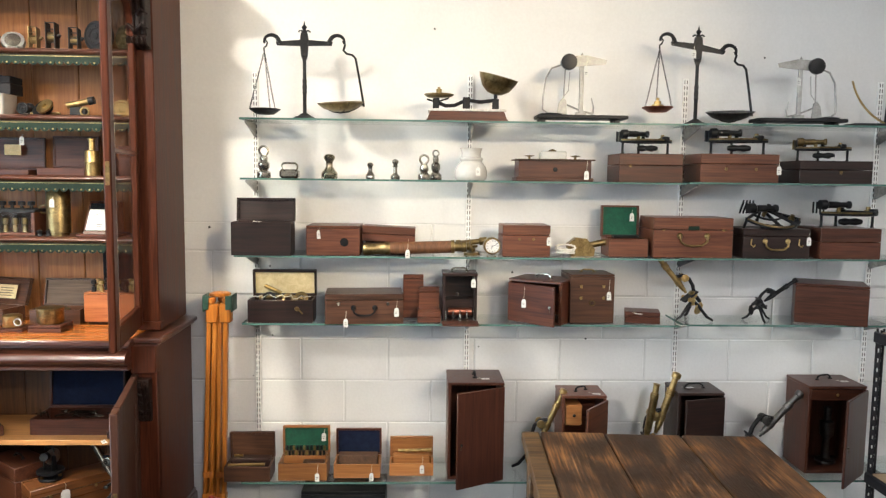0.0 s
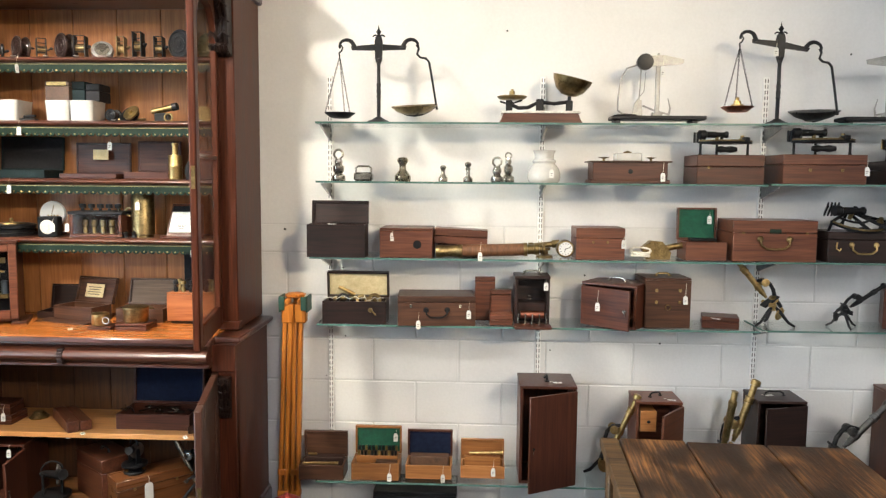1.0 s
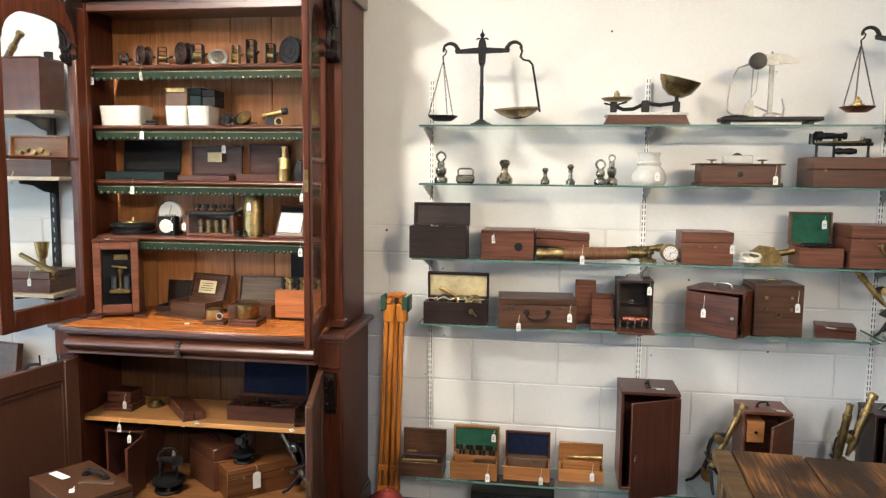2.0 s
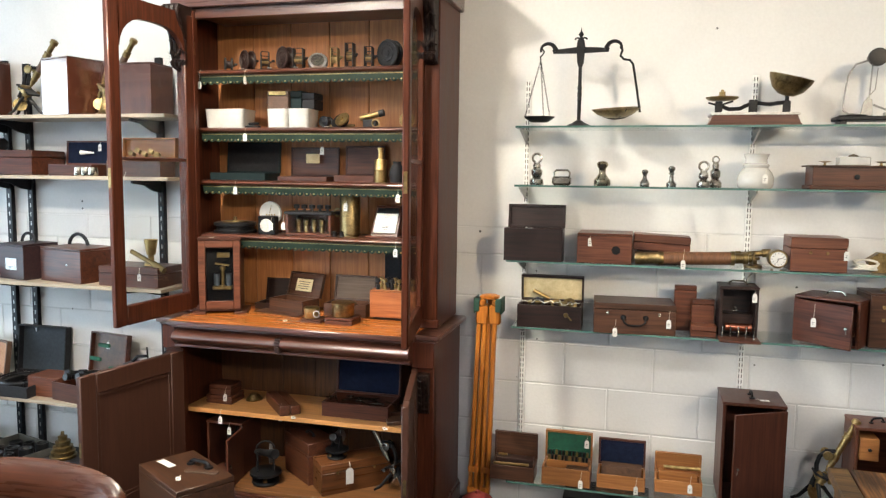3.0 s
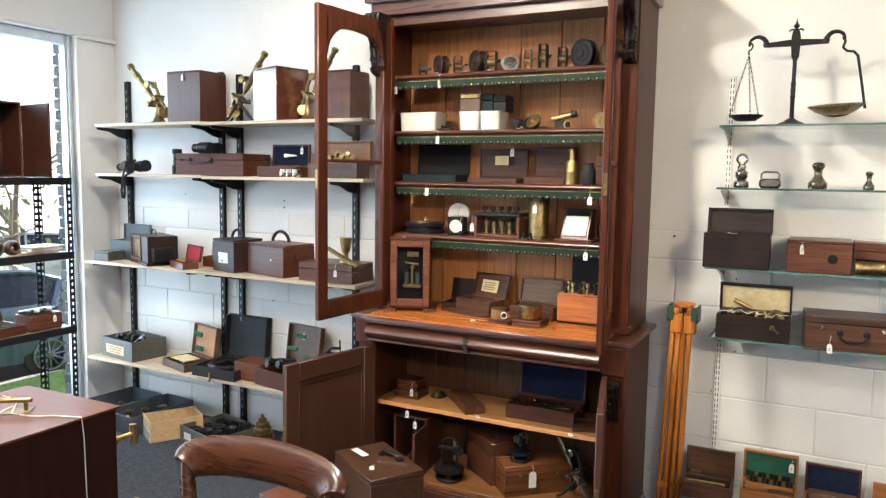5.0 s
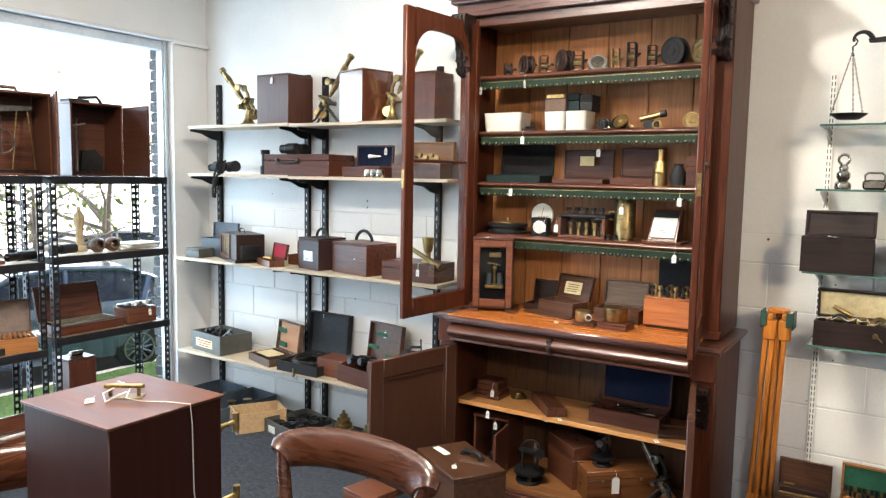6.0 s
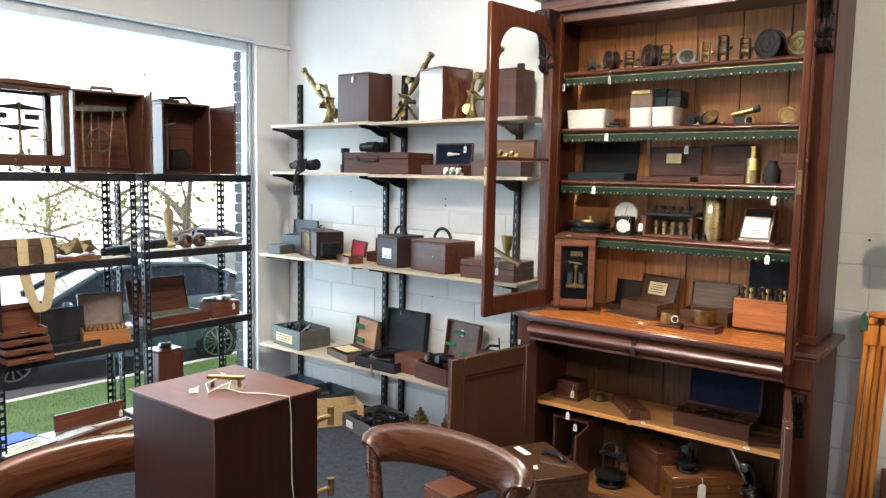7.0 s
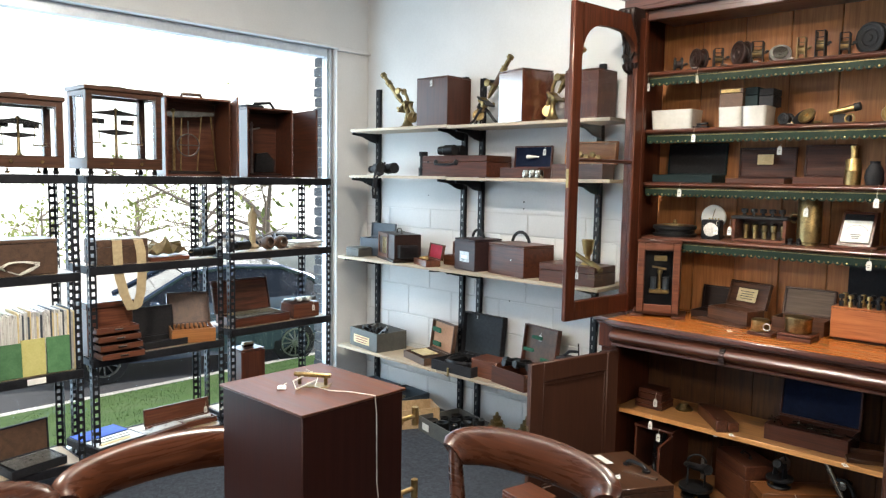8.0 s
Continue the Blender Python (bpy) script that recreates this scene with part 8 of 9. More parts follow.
tag(-0.95, 3.475, LZ + 0.002, 0, flat=True)
# lower cupboard, floor board
LB = 0.11
q = door_case("microscope_case", "dark arched case with door open and microscope inside", -1.88, -1.69, 3.52, LB, 0.26, 0.18, MAHO_Z, door=98, side=1)
tag(-1.75, 3.51, LB + 0.262, 0, 0.02)
microscope(-1.80, 3.60, LB + 0.012, 0, 0.25, BLACK, BLACK, "black microscope stored in its case", 12, "drum")
theodolite(-1.55, 3.49, LB, 0.205, "small black surveying theodolite", 25)
q = case("instrument_box", "brown mahogany instrument box behind theodolite", -1.56, -1.31, 3.58, LB, 0.2, 0.15, REDW, lf=0.3, rz=-38)
top_bail(q, 0.07, 0.016, 0.2, IRON)
q = case("instrument_box", "warm brown mahogany box with brass latches", -1.274, -0.944, 3.53, LB, 0.14, 0.135, wood("warm_mahogany", (0.075, 0.027, 0.0095), (0.165, 0.062, 0.021), "x", rough=0.3, coat=0.3), lf=0.28, rz=42)
for sx in (-0.09, 0.09):
    latch(q, sx, -0.0675, 0.1, OLDBRASS)
theodolite(-1.21, 3.545, LB + 0.141, 0.15, "small black level with brass-rimmed lens", -30)
lt = thing("luggage_tag", "long buff paper label tied to the box", "tag", -1.13, 3.5, LB + 0.14, 42)
b = B()
plate(b, [(-0.018, -0.1), (0.018, -0.1), (0.018, -0.035), (0.01, -0.025), (-0.01, -0.025), (-0.018, -0.035)], -0.0008, 0.0, T(0, -0.004, 0))
part("card", b, PAPER, lt)
b = B()
tube(b, [(0.0, 0.006, 0.004), (0.003, -0.003, -0.008), (0, -0.005, -0.03)], 0.001, 5)
part("string", b, CORD, lt)
microscope(-0.93, 3.56, LB, 170, 0.36, NICKEL, BLACK, "black and chrome microscope in the cupboard", 30)
q = case("instrument_box", "brown carrying box with leather strap handle", -1.885, -1.515, 2.885, 0.0, 0.36, 0.24, wood("worn_carrying_box", (0.035, 0.016, 0.009), (0.085, 0.036, 0.018), "x", rough=0.4), lf=0.06, rz=-32)
top_bail(q, 0.1, 0.022, 0.36, BLACK, 0.06, 0.008, 20)
b = B()
box(b, 0.02, 0.16, -0.012, 0.012, 0.36, 0.366, 0.002, T(0, -0.02, 0, 0, 0, 38))
part("strap", b, LEATHER, q)
tag(-1.62, 2.93, 0.361, 0, flat=True)
q = thing("paper_slip", "white paper label lying on the box lid", "paper", -1.75, 3.02, 0.3605, -25)
b = B()
box(b, -0.05, 0.05, -0.016, 0.016, 0, 0.001, 0.0)
part("sheet", b, PAPER, q)
q = case("small_box", "open brown wooden tray box beside the cabinet", -2.02, -1.85, 2.66, 0.0, 0.25, 0.15, REDW, lf=0.06, rz=-12)
b = B()
box(b, -0.03, 0.02, -0.0765, -0.075, 0.18, 0.21, 0.0)
part("paper_label", b, OLDPAPER, q)


# ---- things on the dark wall shelving ----
A, Bz, C, D = 1.85, 1.545, 0.998, 0.383
A2, B2 = A - 0.006, Bz - 0.006
microscope(-3.67, 3.69, A, 180, 0.42, OLDBRASS, OLDBRASS, "tall tarnished brass microscope", 44, "drum")
q = case("microscope_box", "square upright mahogany microscope box", -3.48, -3.22, 3.585, A, 0.29, 0.21, MAHO_Z, lf=0.03)
tag(-3.35, 3.582, A + 0.275, 0, 0.006)
microscope(-3.04, 3.70, A2, 0, 0.41, OLDBRASS, IRON, "large brass microscope with leather-wrapped tube", 36, sleeve=LEATHER)
q = case("microscope_box", "glossy upright mahogany microscope box", -2.86, -2.635, 3.585, A2, 0.285, 0.21, wood("french_polished_mahogany", (0.05, 0.015, 0.008), (0.12, 0.038, 0.02), "z", rough=0.1, coat=1.0), lf=0.03, rz=-17)
fp = bpy.data.materials["french_polished_mahogany"].node_tree.nodes["Principled BSDF"]
fp.inputs["Coat IOR"].default_value, fp.inputs["Coat Roughness"].default_value = 2.2, 0.17
microscope(-2.53, 3.68, A2, 0, 0.39, OLDBRASS, OLDBRASS, "brass microscope with leather-wrapped tube", 34, "drum", sleeve=LEATHER)
q = case("microscope_box", "upright dark mahogany microscope box", -2.40, -2.20, 3.60, A2, 0.25, 0.18, MAHO_Z, lf=0.03)

q = thing("field_glasses", "black field glasses lying down with dangling leather strap", "binoculars", -3.86, 3.645, Bz, -14)
for s_ in (-1, 1):
    b = B()
    lathe(b, [(0, 0), (0.02, 0), (0.024, 0.006), (0.024, 0.02), (0.019, 0.024), (0.022, 0.05), (0.031, 0.085), (0.034, 0.09), (0.034, 0.155), (0.036, 0.158), (0.036, 0.17), (0.03, 0.172), (0, 0.166)], 18, T(-0.09, s_ * 0.038, 0.038, 0, 86, 4 * s_))
    part("barrel", b, BLACKCARD, q, "leather-covered barrel")
b = B()
tube(b, [(-0.05, -0.04, 0.05), (-0.05, 0.04, 0.05)], 0.007, 8)
tube(b, [(0.02, -0.04, 0.056), (0.02, 0.04, 0.056)], 0.007, 8)
tube(b, [(-0.07, 0.0, 0.05), (0.03, 0.0, 0.058)], 0.009, 10)
part("bridge", b, BLACK, q)
b = B()
loop = [(0.05, -0.05, 0.075), (0.075, -0.085, 0.03), (0.085, -0.1, -0.005), (0.082, -0.104, -0.05), (0.07, -0.106, -0.1), (0.078, -0.106, -0.145), (0.096, -0.106, -0.15), (0.106, -0.105, -0.12), (0.104, -0.103, -0.06), (0.12, -0.1, -0.01), (0.14, -0.07, 0.012), (0.1, -0.04, 0.07), (0.04, 0.0, 0.085)]
tube(b, loop, 0.0075, 6, None, None, 0.35)
part("strap", b, BLACKCARD, q, "hanging leather strap")
q = thing("monocular", "upright black telescope sight", "telescope", -3.47, 3.64, Bz)
b = B()
lathe(b, [(0, 0), (0.03, 0), (0.03, 0.05), (0.022, 0.055), (0.022, 0.12), (0.028, 0.125), (0.028, 0.15), (0, 0.15)], 18)
part("body", b, BLACK, q)
q = case("survey_case", "long brown wooden case with iron handle", -3.40, -2.90, 3.57, Bz - 0.003, 0.125, 0.24, MAHO, lf=0.3, rz=2, cat="case")
bail(q, 0.16, 0.012, T(-0.06, -0.12, 0.085), IRON, 0.006)
latch(q, -0.2, -0.12, 0.09, IRON)
q = thing("binoculars", "pair of black binoculars on the case", "binoculars", -3.28, 3.69, Bz + 0.122)
b = B()
for s_ in (-1, 1):
    lathe(b, [(0, 0), (0.026, 0), (0.026, 0.04), (0.034, 0.05), (0.034, 0.12), (0.03, 0.125), (0, 0.12)], 18, T(-0.06, s_ * 0.036, 0.034, 0, 90))
    part("barrel", b, BLACK, q)
    b = B()
b.free()
b = B()
box(b, -0.03, 0.03, -0.02, 0.02, 0.028, 0.05, 0.004)
part("bridge", b, BLACK, q)
q = case("lens_box", "mahogany box with navy velvet lid raised", -2.82, -2.56, 3.60, B2, 0.058, 0.125, MAHO, lid=94, lining=BLUEV, lidh=0.016)
b = B()
lathe(b, [(0, 0), (0.012, 0.002), (0.006, 0.05), (0.004, 0.08), (0, 0.085)], 12, T(-0.03, 0.055, 0.12, 0, 90))
part("ivory_piece", b, PAPER, q, "small ivory-coloured fitting")
tag(-2.6, 3.72, B2 + 0.17, 0, 0.006)
for k in range(3):
    turned("eyepiece", "small chromed round microscope eyepiece", [(0, 0), (0.02, 0), (0.024, 0.01), (0.024, 0.032), (0.02, 0.044), (0.012, 0.046), (0, 0.046)], NICKEL, -2.62 + 0.042 * k, 3.585, B2, "eyepiece", "chromed eyepieces", 18)
q = case("lens_box", "oak box with brass parts in its raised lid", -2.47, -2.16, 3.60, B2, 0.078, 0.12, BROWNW, lid=94, lining=OAK, lidh=0.03, lidmat=OAK)
b = B()
for k in range(5):
    lathe(b, [(0, 0), (0.012, 0), (0.008, 0.02), (0.014, 0.03), (0, 0.034)], 12, T(-0.07 + 0.035 * k, 0.045, 0.11 + 0.014 * (k % 2), 70, 20 * k))
part("brass_fitting", b, OLDBRASS, q)
tag(-2.36, 3.598, B2 + 0.02, 0, 0.03)

q = case("tin_box", "small grey metal box with red lettering", -4.1, -3.97, 3.535, C, 0.06, 0.12, GREYBOX, lf=0.2)
q = case("grey_case", "grey-blue metal case with its lid raised", -4.1, -3.86, 3.66, C, 0.12, 0.1, SLATE, lid=92, lining=SLATE, lidh=0.02)
q = thing("wooden_camera_case", "oak-framed dark instrument case with ribbed side", "case", -3.68, 3.64, C, -24)
b = B()
box(b, -0.16, 0.16, -0.09, 0.09, 0.018, 0.175, 0.003)
box(b, -0.17, 0.17, -0.1, 0.1, 0, 0.018, 0.003)
part("body", b, DARKW, q)
b = B()
for q_ in ((-0.16, 0.04, 0.155, 0.175), (-0.16, 0.04, 0.018, 0.04), (-0.16, -0.14, 0.04, 0.155), (0.02, 0.04, 0.04, 0.155)):
    box(b, q_[0], q_[1], -0.096, -0.0895, q_[2], q_[3], 0.002)
part("front_frame", b, REDW, q)
b = B()
for k in range(4):
    box(b, -0.07 + 0.024 * k, -0.052 + 0.024 * k, -0.094, -0.0895, 0.045, 0.15, 0.001)
part("brass_slats", b, OLDBRASS, q)
top_bail(q, 0.09, 0.03, 0.175, NICKEL)
b = B()
for k in range(5):
    box(b, 0.155 + 0.012 * k, 0.162 + 0.012 * k, -0.07, 0.05, 0.03, 0.11, 0.004)
box(b, 0.15, 0.21, -0.06, 0.04, 0.035, 0.1, 0.002)
part("bellows", b, BLACKCARD, q)
q = case("scale_box", "small box with red velvet lid and brass scales", -3.47, -3.27, 3.52, C, 0.038, 0.095, REDW, lid=100, lining=REDV, lidh=0.018, rz=-22)
b = B()
for k in range(6):
    tube(b, [(-0.07 + 0.025 * k, -0.02, 0.042), (-0.05 + 0.022 * k, 0.03 - 0.01 * k, 0.048)], 0.005, 6)
part("brass_parts", b, BRASS, q)
case("slide_box", "open oak slide box with dark ribbons", -3.32, -3.18, 3.68, C, 0.06, 0.08, REDW, lid=92, lining=BLUEV, lidh=0.02)
q = case("field_camera_case", "dark leather-covered case with metal label", -3.14, -2.94, 3.56, C, 0.185, 0.2, wood("oxblood_leather", (0.018, 0.009, 0.01), (0.04, 0.018, 0.018), "x", rough=0.5), lf=0.06, rz=-12, cat="case")
b = B()
tube(b, arc(0, 0.18, 0.055, 10, 170, 10), 0.008, 8)
part("strap_handle", b, BLACKCARD, q)
b = B()
box(b, -0.045, 0.045, -0.102, -0.0995, 0.05, 0.11, 0.001)
lb = part("label_holder", b, STEEL, q)
b = B()
box(b, -0.025, 0.025, -0.1035, -0.102, 0.07, 0.088, 0.0)
part("paper_label", b, PAPER, lb)
q = case("field_camera_case", "brown wooden carrying case with leather handle", -2.885, -2.575, 3.555, C, 0.175, 0.22, MAHO, lf=0.06, rz=-12, cat="case")
b = B()
tube(b, arc(0, 0.165, 0.075, 15, 165, 10), 0.009, 8)
part("strap_handle", b, BLACKCARD, q)
keyhole(q, 0.05, -0.11, 0.09, NICKEL)
q = case("instrument_box", "red-brown mahogany box under the brass instrument", -2.48, -2.14, 3.53, C, 0.1, 0.2, MAHO, lf=0.35)
tag(-2.24, 3.528, C + 0.1, 0, 0.03)
q = thing("brass_transit", "brass cup and sighting arm on a box", "instrument", -2.24, 3.62, C + 0.101)
b = B()
lathe(b, [(0, 0), (0.035, 0), (0.03, 0.012), (0.014, 0.02), (0.014, 0.05), (0.022, 0.055), (0.034, 0.13), (0.031, 0.13), (0.02, 0.06), (0, 0.058)], 22)
part("cup", b, BRASS, q)
b = B()
tube(b, [(-0.09, -0.03, 0.07), (0.1, -0.06, -0.005)], 0.012, 10)
tube(b, [(0.05, -0.05, 0.015), (0.12, -0.065, -0.015)], 0.016, 10)
part("sighting_arm", b, OLDBRASS, q)

q = thing("grey_field_box", "olive-grey wooden box of fittings with paper label", "box", -3.9, 3.655, D, -8)
b = B()
tray(b, 0.33, 0.24, 0.125, 0.012)
part("body", b, GREYBOX, q)
b = B()
box(b, -0.115, 0.075, -0.1225, -0.1205, 0.03, 0.085, 0.0)
lb = part("paper_label", b, OLDPAPER, q, "pinkish paper label")
b = B()
for k in range(3):
    box(b, -0.1 + 0.01 * k, 0.06 - 0.01 * k, -0.1236, -0.1226, 0.07 - 0.016 * k, 0.076 - 0.016 * k, 0.0)
part("lettering_bars", b, REDPAINT, lb, "illegible red lettering")
r = random.Random(8)
for k in range(10):
    b = B()
    bar(b, (-0.12 + 0.026 * k, r.uniform(-0.08, 0.06), 0.08), (-0.11 + 0.026 * k, r.uniform(-0.08, 0.06), r.uniform(0.12, 0.15)), 0.012)
    part("fitting", b, IRON if k % 3 else STEEL, q)
q = case("survey_set", "open leather case with pale lining and green pads", -3.57, -3.30, 3.54, D, 0.045, 0.19, LEATHER, lid=98, lining=wood("pale_salmon_lining", (0.42, 0.22, 0.13), (0.55, 0.32, 0.2), "z", rough=0.8, coat=0), lidh=0.03, rz=-16)
for zz in (0.08, 0.17):
    b = B()
    box(b, -0.06, 0.03, 0.075, 0.09, zz, zz + 0.03, 0.003, T(0, 0.0, 0, 0))
    part("green_pad", b, GREENV, q)
b = B()
box(b, -0.1, 0.06, -0.06, 0.05, 0.045, 0.05, 0.001)
part("paper_sheet", b, OLDPAPER, q)
q = case("typewriter_case", "black portable case wide open with deep lid", -3.24, -2.92, 3.50, D, 0.06, 0.26, BLACKCARD, lid=96, lining=SLATELINING, lidh=0.045)
b = B()
tube(b, arc(0.0, 0.0, 0.1, 0, 320, 20, "xy", 0.055), 0.016, 8)
box(b, -0.09, -0.05, -0.09, 0.08, 0.03, 0.062, 0.004)
box(b, 0.06, 0.1, -0.06, 0.09, 0.03, 0.062, 0.004)
part("black_machine", b, BLACK, q)
b = B()
tube(b, [(-0.02, -0.132, 0.03), (-0.015, -0.136, 0.0), (-0.02, -0.135, -0.02)], 0.006, 6)
part("clasp", b, OLDBRASS, q)
case("small_box", "reddish open-topped wooden box", -2.97, -2.78, 3.56, D, 0.105, 0.14, REDW, lf=0.04)
q = case("survey_set", "mahogany theodolite case with raised lid, full", -2.80, -2.53, 3.515, D, 0.095, 0.22, MAHO, lid=98, lining=LEATHER, lidh=0.035, rz=-10)
for k in range(7):
    b = B()
    lathe(b, [(0, 0), (0.014, 0), (0.017, 0.006), (0.017, 0.05), (0.013, 0.055), (0.013, 0.1), (0.019, 0.105), (0.019, 0.13), (0, 0.13)], 12, T(-0.1 + 0.03 * k, 0.07 - 0.02 * (k % 3), 0.1 + 0.012 * (k % 2), 78, 0, 12 - 8 * (k % 3)))
    part("black_instrument", b, BLACK, q)
for zz, xx in ((0.17, -0.05), (0.25, 0.02), (0.13, 0.09)):
    b = B()
    box(b, xx - 0.04, xx + 0.04, 0.085, 0.1, zz, zz + 0.02, 0.003)
    part("green_pad", b, GREENV, q)
tag(-2.6, 3.73, D + 0.28, 0, 0.006)
q = thing("surveying_clamp", "black metal clamp with thin rods", "tool", -2.3, 3.6, D)
b = B()
box(b, -0.08, 0.08, -0.04, 0.04, 0, 0.22, 0.004)
part("black_box", b, BLACKCARD, q)
b = B()
tube(b, [(-0.05, 0, 0.22), (-0.02, 0, 0.25), (0.03, 0, 0.255)], 0.008, 7)
tube(b, [(0.04, 0, 0.22), (0.035, 0, 0.3)], 0.004, 6)
part("rods", b, IRON, q)

# on the floor below
def crate(x, y, w, d, h, mat, label, rz):
    th = thing("storage_tray", label, "tray", x, y, 0, rz)
    b = B()
    tray(b, w, d, h, 0.008)
    part("body", b, mat, th)
    return th


q = crate(-3.98, 3.55, 0.3, 0.5, 0.11, SLATE, "slate-blue tray with brass lamp parts", -4)
for k in range(4):
    b = B()
    lathe(b, [(0, 0), (0.035, 0), (0.04, 0.03), (0.02, 0.05), (0.012, 0.06), (0.02, 0.075), (0, 0.09)], 16, T(-0.07 + 0.05 * k, -0.15 + 0.09 * k, 0.01))
    part("lamp_burner", b, OLDBRASS, q)
q = crate(-3.68, 3.58, 0.26, 0.44, 0.11, SLATE, "slate-blue tray with brass lamp parts", -6)
for k in range(3):
    b = B()
    lathe(b, [(0, 0), (0.035, 0), (0.04, 0.03), (0.02, 0.05), (0.012, 0.06), (0.03, 0.085), (0, 0.09)], 16, T(-0.05 + 0.04 * k, -0.12 + 0.09 * k, 0.01))
    part("lamp_burner", b, OLDBRASS, q)
q = crate(-3.40, 3.50, 0.2, 0.3, 0.12, PALEBOX, "pale wooden box with painted end", -30)
b = B()
box(b, -0.1, 0.1, -0.153, -0.15, 0.0, 0.06, 0.0)
part("painted_end", b, CERAMIC, q)
q = crate(-3.08, 3.55, 0.36, 0.3, 0.09, GREYBOX, "grey plastic tray of black lens parts", -14)
r = random.Random(2)
for k in range(9):
    b = B()
    rr = r.uniform(0.03, 0.05)
    lathe(b, [(0, 0), (rr, 0), (rr, 0.03), (rr * 0.8, 0.035), (rr * 0.8, 0.06 + 0.02 * (k % 3)), (rr * 0.6, 0.06 + 0.02 * (k % 3)), (0, 0.05)], 16, T(-0.12 + 0.12 * (k % 3), -0.09 + 0.09 * (k // 3), 0.01))
    part("lens_ring", b, BLACK, q)
b = B()
box(b, -0.13, -0.06, -0.1525, -0.15, 0.02, 0.06, 0.0)
part("paper_label", b, PAPER, q)
for x, y in ((-2.80, 3.60), (-2.63, 3.66)):
    turned("stepped_insulator", "stepped brass cone with ridged rings", [(0, 0), (0.065, 0), (0.068, 0.012), (0.058, 0.016), (0.06, 0.036), (0.048, 0.04), (0.05, 0.062), (0.036, 0.066), (0.038, 0.09), (0.022, 0.094), (0.024, 0.115), (0.01, 0.12), (0.008, 0.14), (0, 0.142)], OLDBRASS, x, y, 0.05, "finial", "stepped brass cones")
b = B()
box(b, -0.22, 0.22, -0.1, 0.1, 0, 0.05, 0.004)
single("black_tray", b, BLACKCARD, "flat black tray under the brass cones", "tray", -2.7, 3.63, 0, 8)
turned("small_statuette", "small dark turned metal figure stand", [(0, 0), (0.03, 0), (0.03, 0.01), (0.012, 0.02), (0.016, 0.06), (0.024, 0.09), (0.014, 0.13), (0.018, 0.15), (0.006, 0.18), (0, 0.185)], IRON, -2.4, 3.64, 0, "ornament")


# ---- things on the window rack; local -y of each faces the room (+x) ----
def rcase(name, label, y0, y1, z, h, d, mat, xf=-3.89, rz=0.0, **k):
    th = case(name, label, y0, y1, 0.0, z, h, d, mat, **k)
    th.matrix_basis = pose(xf - d / 2, (y0 + y1) / 2, z, 0, 0, 90 + rz)
    return th


RT = 1.521
